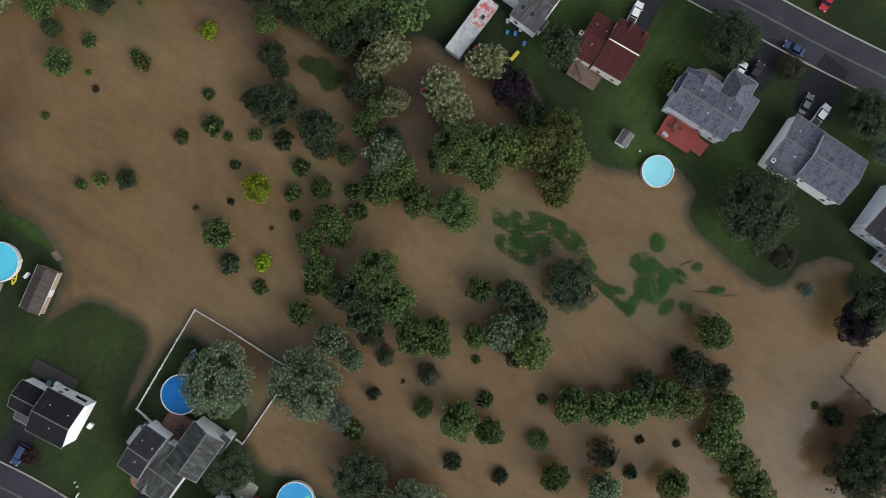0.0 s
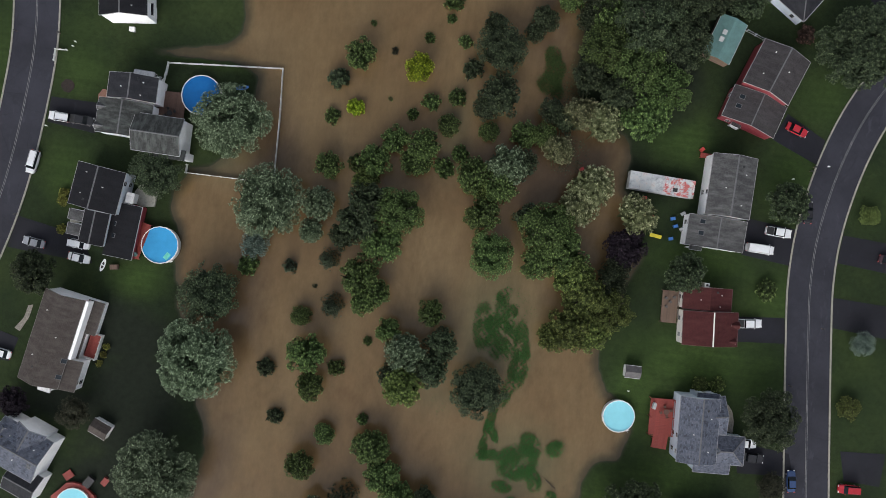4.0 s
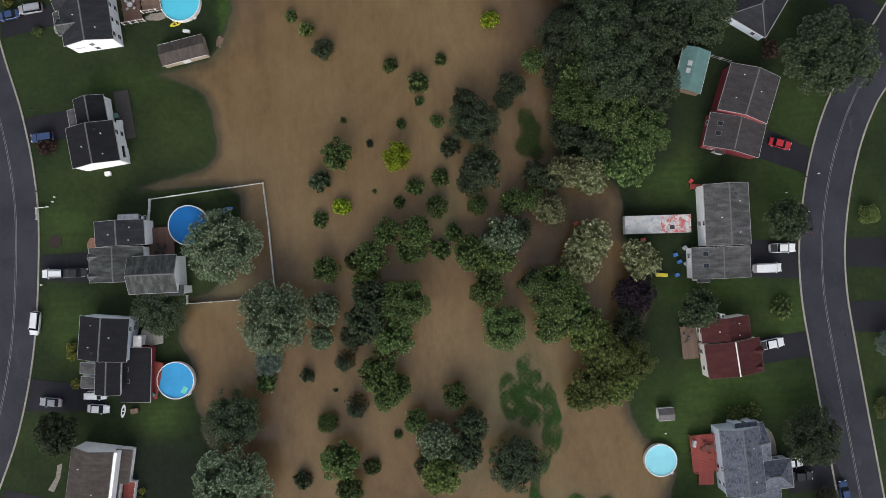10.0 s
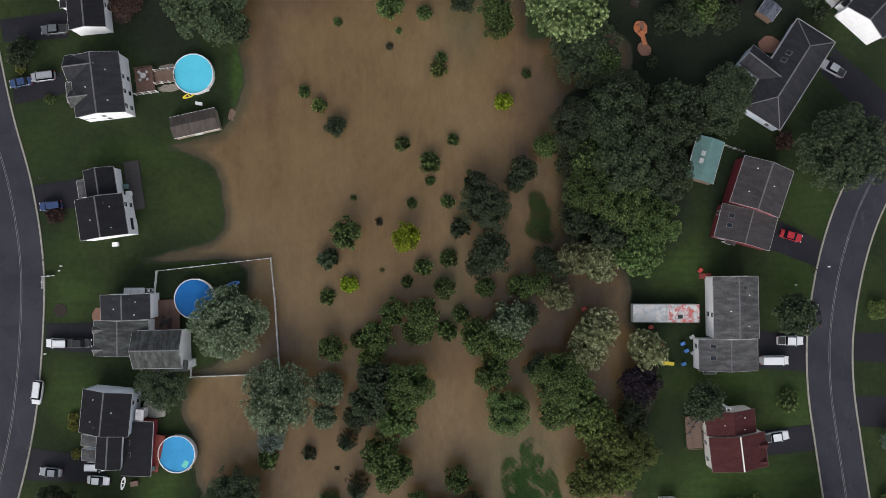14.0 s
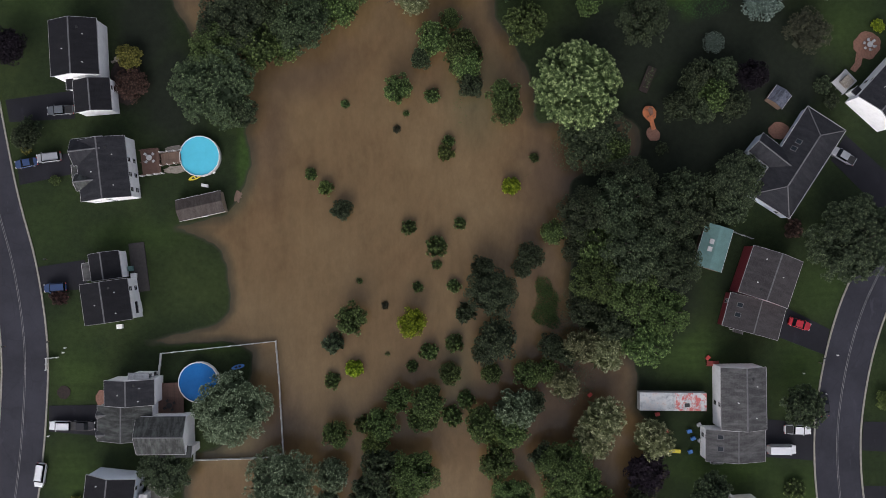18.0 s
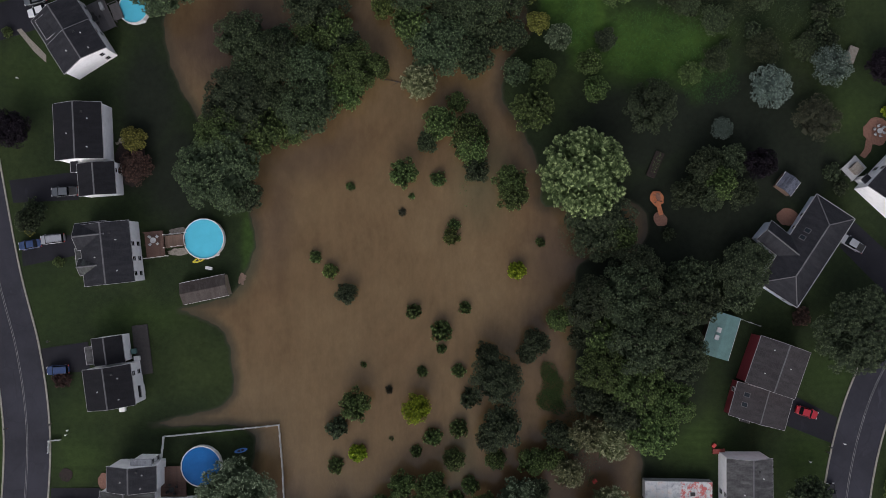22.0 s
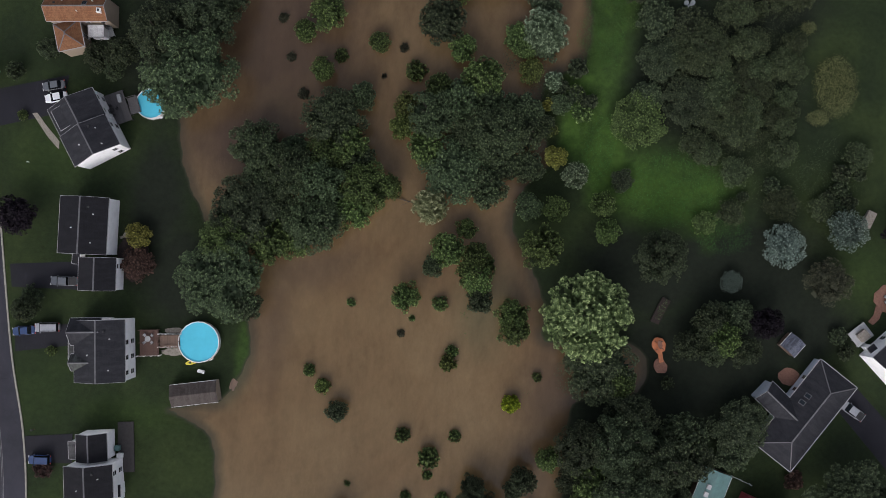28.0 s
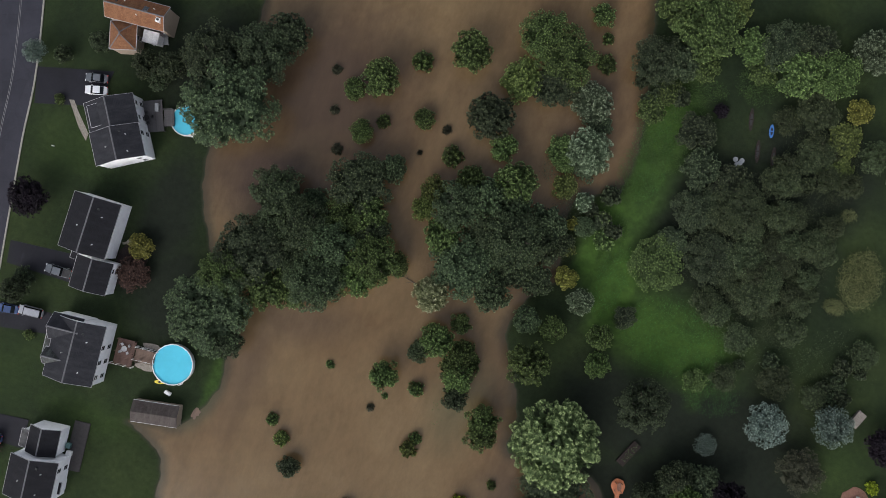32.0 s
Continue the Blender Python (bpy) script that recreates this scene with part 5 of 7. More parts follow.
fence("fence", "short pale rail fence beside the carport", [(61.1, 49.1), (64.9, 47.8)], 1.2, CANVAS, 1.9, False)
tagged(part("pool_mat", prism([(-0.75, -0.5), (0.75, -0.5), (0.75, 0.5), (-0.75, 0.5)], -0.02, 0.05), rough_paint("mint_foam", (0.12, 0.52, 0.42), 0.6), m=pose(-53.3, -17.4, max(0.15, gz(-55.1, -15.3)) + 1.05, 0, 0, 60)), "mint green foam mat floating in the pool", "pool mat")
deck("brown board deck behind the house", -61.4, 63.6, 3.9, 5.3, 6.9, 1.7, BROWN_DECK)
deck("brown board walkway with white rails to the pool", -57.1, 64.3, 4.2, 2.5, 6.6, 1.9, WOOD)
fence("deck_railing", "white railing along the deck walkway", [(-59.4, 65.6), (-54.9, 66.1)], 1.6, VINYL, 1.5, False)
fence("deck_railing", "white railing along the deck walkway", [(-59.2, 62.9), (-54.9, 63.5)], 1.6, VINYL, 1.5, False)
fence("deck_railing", "white railing along the deck walkway", [(-63.4, 60.6), (-58.9, 61.2)], 1.6, VINYL, 1.5, False)
patio_set("pale plastic on the brown deck", -61.5, 64.4, 1.7, 30, CANVAS)
float_toy("yellow inflatable ring boat beside the pool", -52.3, 60.4, 20, YELLOW_PLASTIC)
crate("pool_pump", "white pool pump box beside the pool", "pump", -50.2, 58.7, 1.4, 0.6, 0.6, -10, VINYL)
slab("gravel_bed", "pale gravel bed beside the deck walkway", "gravel bed", oval(-56.6, 66.5, 2.2, 0.6, 6, 22, 0.15, 2), 0.4, 1.06, STONE)
slab("gravel_bed", "pale gravel bed beside the deck walkway", "gravel bed", oval(-56.5, 62.1, 2.3, 0.8, 6, 22, 0.15, 3), 0.4, 1.06, STONE)
slab("mud_patch", "bare orange mud at the water's edge", "mud", oval(-43.7, 56.6, 1, 1.2, 0, 22, 0.25, 1), -0.3, 0.1, WOOD)
slab("walkway", "curved tan stone walk round the front bed", "walkway", oval(-76.8, 59.9, 1.7, 1.1, -30, 22, 0.07, 1), 0.8, 1.06, STONE)
deck("weathered grey board deck with furniture", -73.7, 111.2, 4.8, 6.6, 25.4, 1.5, GREY_DECK, False)
patio_set("dark metal on the grey deck", -74.3, 110.6, 1.5, 10, DARK_STEEL)
crate("deck_chest", "pale storage chest on the grey deck", "chest", -73.1, 113.3, 1.6, 0.7, 0.6, -70, CANVAS, 1.5)
deck("small grey platform beside the pool", -69.9, 112.2, 2.1, 3.5, 21.8, 2.0, GREY_DECK)
slab("walkway", "curved grey stone front walk", "walkway", [(-91.3, 108.4), (-90.3, 108.7), (-88.4, 106.5), (-85, 103.2), (-85, 101.6), (-87.4, 103.7)], 0.8, 1.06, STONE)
slab("mulch_bed", "dark mulch bed with shrubs behind the house", "flower bed", oval(-67.1, 81.2, 3.1, 5.4, 0, 22, 0.07, 1), 0.8, 1.06, MULCH)
patio_set("stone top in the mulch bed", -68.6, 85.2, 1.06, 10, STONE, 2)
slab("patio", "dark paved patio beside the house", "patio", [(-66.3, 46.4), (-63.1, 46.8), (-61.7, 36.6), (-65.1, 36)], 0.6, 1.06, DARK_PAVING)
crate("heat_pump", "pale green heat pump unit by the wall", "heat pump", -65.6, 41.2, 1.0, 1.0, 0.9, 5, TEAL_METAL)
crate("heat_pump", "white heat pump unit by the wall", "heat pump", -64.9, 39.7, 1.1, 1.0, 0.9, 5, VINYL)
crate("heat_pump", "white heat pump unit by the gable wall", "heat pump", -67.9, 29, 1.1, 0.9, 0.9, 5, VINYL)
slab("walkway", "curved tan stone walk along the house front", "walkway", [(-80.9, -32.3), (-79.9, -32), (-80.4, -34.9), (-81.9, -38), (-83.1, -37.5), (-81.4, -34.9)], 0.8, 1.06, STONE)
deck("dark red board porch behind the house", -65.7, -38.7, 2.6, 5.3, -9, 1.6, RED_DECK, False)
fence("deck_railing", "white railing round the red porch", [(-66.56, -35.77), (-63.99, -36.18), (-64.82, -41.42), (-67.39, -41.01)], 1.5, VINYL, 1.4)
PORCH_SHRUBS = [(-63.1, -38.4), (-63.4, -40.2), (-64.0, -42.2)]
deck("red stained board deck behind the house", 55.8, -34.9, 5, 7.8, 4.1, 1.9, RED_DECK)
deck("red stained board stair landing", 56.5, -39.9, 3.2, 3.8, -1.3, 1.3, RED_DECK, False)
patio_set("red brown on the red deck", 56.5, -33.6, 1.9, 0, BROWN_DECK)
crate("grill", "covered grey grill on the red deck", "grill", 53.8, -32.7, 1.3, 0.6, 1.0, 80, CANVAS, 1.9)
slab("mulch_bed", "curved stone-edged bed in front of the house", "flower bed", oval(70.4, -33.2, 1.1, 3.1, 18, 22, 0.07, 1), 0.8, 1.06, STONE)
deck("brown board deck with pots behind the house", 53.9, -11.4, 3.4, 6.8, 3.5, 1.8, WOOD)
barrel("dark grey plant pot on the deck", 52.8, -9.7, 0.3, 0.5, GREY_DECK, 1.8)
barrel("dark grey plant pot on the deck", 53.8, -10.4, 0.3, 0.5, GREY_DECK, 1.8)
barrel("dark grey plant pot on the deck", 53.1, -11.5, 0.3, 0.5, GREY_DECK, 1.8)
barrel("dark grey plant pot on the deck", 54.5, -9.3, 0.3, 0.5, GREY_DECK, 1.8)
trailer(47.9, 13.8, 13.9, 3.8, -0.5)
trampoline(44.8, 6.3, 2.1)
crate("toy_chest", "blue plastic box in the cluttered back yard", "box", 52.7, 5.7, 0.9, 0.65, 0.6, 23, BLUE_PLASTIC)
crate("toy_chest", "blue plastic box in the cluttered back yard", "box", 51.9, 7.2, 0.9, 0.65, 0.6, 16, BLUE_PLASTIC)
crate("toy_chest", "blue plastic box in the cluttered back yard", "box", 52.1, 2.9, 0.9, 0.65, 0.6, 18, BLUE_PLASTIC)
crate("toy_chest", "red plastic box in the cluttered back yard", "box", 55.7, 22.7, 0.9, 0.65, 0.6, 48, RED_PLASTIC)
crate("toy_chest", "red plastic box in the cluttered back yard", "box", 45.3, 10.7, 0.9, 0.65, 0.6, 11, RED_PLASTIC)
crate("toy_chest", "red plastic box floating on the flood", "box", 31.1, 14.7, 0.9, 0.65, 0.6, 42, RED_PLASTIC)
crate("toy_chest", "red plastic box in the cluttered back yard", "box", 47.3, 7.1, 0.9, 0.65, 0.6, 28, RED_PLASTIC)
crate("toy_chest", "white plastic box in the cluttered back yard", "box", 53.9, 8.6, 0.9, 0.65, 0.6, 33, CANVAS)
crate("toy_chest", "white plastic box in the cluttered back yard", "box", 54.1, 5.3, 0.9, 0.65, 0.6, 35, CANVAS)
crate("slide", "yellow plastic slide lying in the yard", "slide", 48.9, 3, 2.4, 0.7, 0.4, -5, YELLOW_PLASTIC)
deck("red painted wooden steps beside the house", 56.7, 21.5, 2.5, 1.1, 0, 1.5, RED_DECK, False)
crate("heat_pump", "white heat pump unit below the eaves", "heat pump", 61.8, 28.6, 1.2, 0.9, 1.0, -15, VINYL)
slab("patio", "round clay paver patio behind the house", "patio", oval(70.8, 70.6, 2.2, 1.8, 0, 22, 0.07, 1), 0.8, 1.06, PAVER)
slab("patio", "round clay paver patio with seats", "patio", oval(89.5, 88.7, 2.9, 2.9, 0, 22, 0.07, 1), 0.8, 1.06, PAVER)
slab("walkway", "curved clay paver walk from the patio to the deck", "walkway", [(87.2, 87.0), (88.6, 86.2), (88.2, 84.4), (87.0, 83.0), (85.9, 83.6), (86.9, 85.0)], 0.8, 1.055, PAVER)
patio_set("pale wicker on the paver patio", 89.7, 88.7, 1.06, 20, CANVAS, 6)
deck("pale grey raised deck with a hot tub", 84.3, 80.8, 4.1, 3.5, 43.8, 1.8, CANVAS, False)
crate("hot_tub", "grey hot tub with red cushions", "hot tub", 84.5, 80.7, 2.0, 2.0, 0.9, 45, STONE, 1.8)
play_set(43.5, 74.2, 105)
crate("raised_bed", "raised garden bed full of dark greenery", "garden bed", 43.1, 81.3, 5.5, 1.8, 0.5, 68, MULCH)
float_toy("long dark kayak lying in the rough grass", 42.1, 154.2, 105, MULCH, 1.7)
float_toy("long blue kayak lying in the rough grass", 46.8, 153.4, 105, BLUE_PLASTIC)
float_toy("long dark kayak lying in the rough grass", 45.6, 148.6, 105, MULCH, 1.7)
float_toy("long dark kayak lying in the rough grass", 49.1, 148.3, 105, MULCH, 1.7)
barrel("pale round stone in the rough grass", 42, 145.5, 0.5, 0.3, CANVAS)
barrel("pale round stone in the rough grass", 43.1, 145.1, 0.5, 0.3, CANVAS)
barrel("pale round stone in the rough grass", 42.6, 144.6, 0.5, 0.3, CANVAS)
barrel("pale round stone in the rough grass", 43.3, 145.7, 0.5, 0.3, CANVAS)
crate("stack_of_lumber", "weathered pale timber stack at the field edge", "timber", 74.1, 153.5, 4.5, 3.4, 1.8, 15, PALE_CONCRETE)
slab("deck", "red stained deck ringing the round pool", "deck", oval(-64.9, -72.8, 4.8, 4.8, 0, 22, 0.07, 1), 0.2, 1.75, RED_DECK)
deck("red stained steps beside the pool deck", -66.9, -66.7, 2, 1.7, 43, 1.4, RED_DECK, False)
crate("storage_box", "dark grey storage box beside the pool deck", "box", -62.3, -67.4, 2.2, 1.6, 0.9, 60, DARK_STEEL)
crate("storage_box", "red storage box on the lawn", "box", -59, -66.9, 1.6, 1.2, 0.6, 60, RED_DECK)
deck("white board porch behind the house", -77.8, 127.1, 3.2, 3.1, 23.8, 1.5, CANVAS, False)
crate("covered_stack", "stack under a dull grey tarpaulin beside a spruce", "tarpaulin", 83.8, 104.6, 3.4, 1.8, 0.7, 70, STONE)


# ---- trees and plants ----
def leaf_cloud(seed, sprigs, blades, reach, lobes, flat, kind, thin=0.34, spray=0.85, even=False):
    """A crown of unit radius: lobes over a dome, sprigs spaced over the lobes, blades fanning out of each sprig."""
    rng = np.random.RandomState(seed)
    if kind == "cone":
        z = rng.rand(sprigs) ** 0.75
        arms = 12
        a = (rng.randint(0, arms, sprigs) + rng.normal(0, 0.17, sprigs)) * 2 * np.pi / arms + np.floor(z * 9) * 0.8
        r = (1.02 - z) * np.sqrt(rng.rand(sprigs) * 0.75 + 0.25) * (0.9 + 0.12 * rng.rand(sprigs)) * (1 - reach * 0.5)
        base = np.stack([r * np.cos(a), r * np.sin(a), -0.5 + z * 1.5 - 0.2 * r], 1)
        axis_ = np.stack([np.cos(a), np.sin(a), np.full(sprigs, 0.25)], 1)
        fill = np.zeros((0, 3))
    else:
        k = lobes
        th = np.arange(k) * 2.39996 + rng.normal(0, 0.35, k)
        up = 1 - (np.arange(k) + 0.5) / k * 1.15 + rng.normal(0, 0.05, k)
        rad = np.sqrt(np.clip(1 - up**2, 0.02, 1))
        lobe_r = rng.uniform(0.8, 1.3, k) * 1.25 / math.sqrt(k)
        edge = 1 + 0.06 * np.sin(3 * th + rng.rand() * 6) + 0.05 * np.sin(5 * th + rng.rand() * 6)
        far = (1 - lobe_r * 0.95) * (rng.uniform(0.94, 1.02, k) if even else rng.uniform(0.86, 1.05, k) * edge)
        centre = np.stack([rad * np.cos(th) * far, rad * np.sin(th) * far, up * far * flat], 1)
        many = sprigs * 5
        pick = rng.choice(k, many, p=lobe_r**2 / (lobe_r**2).sum())
        d = rng.normal(size=(many, 3))
        d += 1.0 * centre[pick] / (np.linalg.norm(centre[pick], axis=1)[:, None] + 0.05) + np.array([0, 0, 0.55])
        d /= np.linalg.norm(d, axis=1)[:, None]
        spot = centre[pick] + d * (lobe_r[pick] * rng.uniform(0.6, 0.95, many))[:, None]
        gap = 1.85 / math.sqrt(sprigs)
        keep = []
        for i in range(many):
            if not keep or ((spot[keep] - spot[i]) ** 2).sum(1).min() > gap * gap:
                keep.append(i)
                if len(keep) == sprigs:
                    break
        base, axis_ = spot[keep], d[keep] * 0.8 + np.array([0, 0, 0.45])
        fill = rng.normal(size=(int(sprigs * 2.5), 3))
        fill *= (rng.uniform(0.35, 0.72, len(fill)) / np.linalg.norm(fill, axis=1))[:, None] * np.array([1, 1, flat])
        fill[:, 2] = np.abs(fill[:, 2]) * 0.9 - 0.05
    axis_ /= np.linalg.norm(axis_, axis=1)[:, None]
    n = len(base)
    own = np.repeat(np.arange(n), blades)
    # a sprig is a rosette: short young leaves at its heart, longer ones splayed round them; the pale heart and darker
    # splay paint light and shade into the tone
    old = rng.rand(n * blades) ** 0.8
    lean = (0.55 + spray * 1.35 * old + rng.normal(0, 0.18, n * blades))[:, None]
    round_ = rng.normal(size=(n * blades, 3))
    round_ -= axis_[own] * (round_ * axis_[own]).sum(1)[:, None]
    round_ /= np.linalg.norm(round_, axis=1)[:, None] + 1e-6
    along = axis_[own] * np.cos(lean) + round_ * np.sin(lean)
    s = ((reach * rng.uniform(0.75, 1.25, n))[own] * (0.66 + 0.42 * old) * rng.uniform(0.8, 1.15, n * blades))[:, None]
    side = np.cross(along, axis_[own] + rng.normal(0, 0.22, along.shape))
    side /= np.linalg.norm(side, axis=1)[:, None] + 1e-6
    root = base[own] + axis_[own] * (reach * 0.55 * (1 - old))[:, None] + rng.normal(0, reach * 0.07, along.shape)
    tone = (rng.rand(n) * 0.26 - 0.04)[own] + 0.8 * (1 - old) ** 1.15 + rng.rand(n * blades) * 0.12
    mid = root + along * s * 0.42
    verts = np.stack([mid - side * s * thin, mid + side * s * thin, root + along * s], 1).reshape(-1, 3)
    # roots toned down, tips up: shade and highlight painted along each blade
    tone = np.stack([tone * 0.7, tone * 0.7, tone * 1.05], 1).ravel()
    faces = np.arange(len(verts)).reshape(-1, 3).tolist()
    if len(fill):
        m, k = len(fill), len(verts)
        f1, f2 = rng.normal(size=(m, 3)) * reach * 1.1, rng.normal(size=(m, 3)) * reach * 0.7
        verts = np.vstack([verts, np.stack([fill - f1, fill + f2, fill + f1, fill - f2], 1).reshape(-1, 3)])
        # filler quads get only low tones, painting the crown's inner shade
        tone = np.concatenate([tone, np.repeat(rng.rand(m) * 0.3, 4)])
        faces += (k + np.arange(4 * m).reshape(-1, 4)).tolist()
    me = bpy.data.meshes.new("crown")
    me.from_pydata(verts.tolist(), [], faces)
    me.attributes.new("tone", "FLOAT", "POINT").data.foreach_set("value", tone.astype(np.float32))
    return me


def trunk_mesh(seed):
    """A tapered trunk of unit height with limbs that fork into the crown."""
    rng = random.Random(seed)
    bm = tube(0.045, 0.022, -0.12, 0.75, 8)
    for i in range(6):
        a, z0 = i * 2.4 + rng.uniform(-0.3, 0.3), rng.uniform(0.3, 0.6)
        made = bmesh.ops.create_cone(bm, cap_ends=True, segments=6, radius1=0.018, radius2=0.006, depth=0.42)["verts"]
        bmesh.ops.translate(bm, vec=(0, 0, 0.21), verts=made)
        bmesh.ops.rotate(bm, cent=(0, 0, 0), matrix=Euler((0, rng.uniform(0.6, 1.0), a)).to_matrix(), verts=made)
        bmesh.ops.translate(bm, vec=(0, 0, z0), verts=made)
    return shared("trunk", bm)


TRUNKS = [trunk_mesh(i) for i in range(3)]
CROWNS = {}
LABELS = {
    "dark": "dark green leafy %s", "grove": "blue-green leafy %s of the drowned grove", "mid": "green leafy %s", "light": "large rounded %s with pale green leaf clusters", "silver": "silver-green broadleaf %s",
    "olive": "olive green leafy %s", "yellow": "bright yellow-green rounded %s", "pale": "pale straw-green %s with feathery leaves", "bronze": "brownish drowned %s",
    "purple": "dark purple-leaved %s", "gold": "golden-green rounded %s", "russet": "reddish-brown leafy %s", "conifer": "dark conical evergreen %s", "spruce": "blue-grey spruce %s", "brush": "tangled grey-green wild %s",
}
plant_rng = random.Random(5)


def tree(kind, x, y, r, h):
    z = gz(x, y)
    wet = z < 0.02
    size = "shrub" if r < 2.4 else "tree" if r < 5.2 else "great"
    v = plant_rng.randrange(3)
    key = (kind, size, v)
    if key not in CROWNS:
        count, blades, reach, lobes = {"shrub": (52, 44, 0.235, 9), "tree": (230, 38, 0.108, 24), "great": (800, 26, 0.058, 55)}[size]
        form, thin, spray, even = "dome", 0.24, 0.75, kind in ("light", "spruce") or size == "shrub" and kind in ("mid", "yellow", "gold", "olive")
        lobes = 16 if even and size == "shrub" else lobes
        if kind == "spruce":
            count, blades, reach, thin, lobes = int(count * 2), 22, reach * 0.62, 0.2, 60
        elif kind == "conifer":
            form, count, reach, thin, spray = "cone", int(count * 2.2), reach * 1.0, 0.13, 0.6
        elif kind == "light":
            count, blades, reach, thin, spray, lobes = int(count * 0.6), 44, reach * 1.3, 0.22, 0.75, 80
        elif kind == "silver":
            count, reach, thin, spray, even = int(count * 0.95), reach * 1.3, 0.14, 0.75, True
        elif kind == "pale":
            count, blades, reach, thin, spray, lobes = int(count * 0.55), 36, reach * 1.6, 0.12, 0.7, int(lobes * 0.5)
        elif kind in ("brush", "bronze"):
            count, reach, thin, spray = int(count * 1.0), reach * 1.0, 0.1, 1.0
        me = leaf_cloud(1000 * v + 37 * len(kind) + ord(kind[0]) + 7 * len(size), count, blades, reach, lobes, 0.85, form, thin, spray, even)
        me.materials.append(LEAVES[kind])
        CROWNS[key] = me
    name = "shrub" if h < 3.3 else "tree"
    top = empty(name, x, y, z if not wet else max(z, -0.9))
    tagged(top, (LABELS[kind] % name) + (" standing in brown flood water" if wet else " on the lawn"), name, group="flooded plants" if wet else "garden plants")
    up = h * 0.56 if size != "shrub" else h * 0.45
    tall = (h - up) if kind != "conifer" else h * 0.62
    a = plant_rng.uniform(0, 360)
    spread = Matrix.Translation((0, 0, up)) @ Matrix.Rotation(radians(a), 4, "Z") @ Matrix.Diagonal((r * plant_rng.uniform(0.94, 1.06), r * plant_rng.uniform(0.94, 1.06), tall / 0.9, 1))
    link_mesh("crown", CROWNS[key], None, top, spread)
    link_mesh("trunk", TRUNKS[v % 3], BARK, top, Matrix.Rotation(radians(a), 4, "Z") @ Matrix.Diagonal((h * 0.9, h * 0.9, h, 1)))
    return top


for _x, _y in PORCH_SHRUBS:
    tree("gold", _x, _y, 0.75, 0.9)
tree("mid", 2.3, 152, 6.8, 8)
tree("mid", -3.6, 154.7, 5.6, 8)
tree("dark", 2.2, 146.3, 4.9, 6)
tree("olive", -4.6, 144.9, 4.7, 6)
tree("mid", 6.3, 163.5, 2.6, 4)
tree("mid", 9, 159.6, 1.2, 2)
tree("mid", 10.5, 154.6, 2.1, 2.5)
tree("silver", 10.4, 145.8, 4.2, 5)
tree("silver", 13.4, 136.1, 4.7, 6)
tree("mid", 8.1, 134.6, 3.5, 4)
tree("dark", 13.2, 142.5, 3.3, 3)
tree("olive", 11.3, 127.8, 2.8, 4)
tree("silver", 16.3, 126.3, 1.9, 2.5)
tree("mid", 20.9, 124.1, 1.9, 2)
tree("mid", 25.8, 167.3, 7.7, 9)
tree("mid", 19.9, 169, 4.9, 8)
tree("olive", 29.7, 173, 4, 6)
tree("dark", 19.5, 158.1, 5.4, 7)
tree("dark", 24, 159.3, 4.2, 6)
tree("mid", 28.7, 160.3, 3.5, 5)
tree("mid", 22.2, 148.7, 3.3, 3)
tree("mid", 24.9, 153.5, 2.8, 2.5)
tree("purple", 35.7, 153.6, 1.5, 1.5)
tree("mid", 36.6, 167.5, 3.8, 4)
tree("dark", 42.2, 169.4, 5.2, 5)
tree("mid", 40, 164, 3.3, 3)
tree("dark", 48.1, 171.6, 4.7, 5)
tree("mid", 47.2, 165, 4.9, 6)
tree("mid", 53.5, 167.4, 5.4, 6)
tree("silver", 59.3, 174.4, 4.5, 6)
tree("gold", 61.5, 162.9, 2.8, 3)
tree("brush", 53.5, 159.8, 4.7, 4)
tree("olive", 60.7, 156.5, 4, 2.5)
tree("brush", 56.5, 151.2, 4.2, 3)
tree("olive", 61.8, 150.8, 3.1, 2)
tree("brush", 48.6, 156.2, 3.1, 2.5)
tree("dark", 32.2, 147.5, 4.2, 3)
tree("dark", 42.3, 139.6, 4.7, 4)
tree("brush", 51.5, 144.3, 4.5, 4)
tree("dark", 35.7, 140.8, 4.2, 4)
tree("purple", 88.9, 101.4, 4, 6)
tree("dark", 57.9, 81.9, 3.8, 5)
tree("dark", 60.4, 59.9, 6.1, 6)
tree("dark", 59.2, 53.9, 3.6, 5)
tree("gold", -87.6, 66.3, 1.1, 1.2)
tree("mid", -81.6, 59.7, 1.1, 1)
tree("mid", 31.6, 46, 4.7, 9)
tree("olive", -24.7, 58.2, 1.7, 2.9)
tree("dark", -21.3, 53.6, 2.4, 4.1)
tree("mid", -7.2, 50, 1.6, 2.7)
tree("mid", 3.5, 50.8, 1.3, 2.3)
tree("mid", -1.5, 45.8, 2.2, 3.7)
tree("mid", -1.4, 42.2, 1.1, 1.8)
tree("mid", -18, 44.4, 0.5, 0.8)
tree("mid", -17.7, 38.7, 0.8, 1.4)
tree("mid", -5.3, 37.4, 1.2, 2.1)
tree("mid", 2.4, 37.6, 1.5, 2.5)
tree("bronze", -12.3, 33.5, 1, 1.6)
tree("mid", -18.9, 30.8, 3.6, 7.6)
tree("yellow", -6.3, 30.1, 3.1, 6.9)
tree("dark", -23, 25.7, 2.2, 3.7)
tree("mid", -11.7, 23.2, 0.7, 1.2)
tree("yellow", -18.6, 20.2, 1.8, 3.1)
tree("mid", -23.3, 17.5, 1.7, 2.9)
tree("mid", -3, 23.8, 1.9, 3.3)
tree("mid", -6.4, 20.7, 1.3, 2.3)
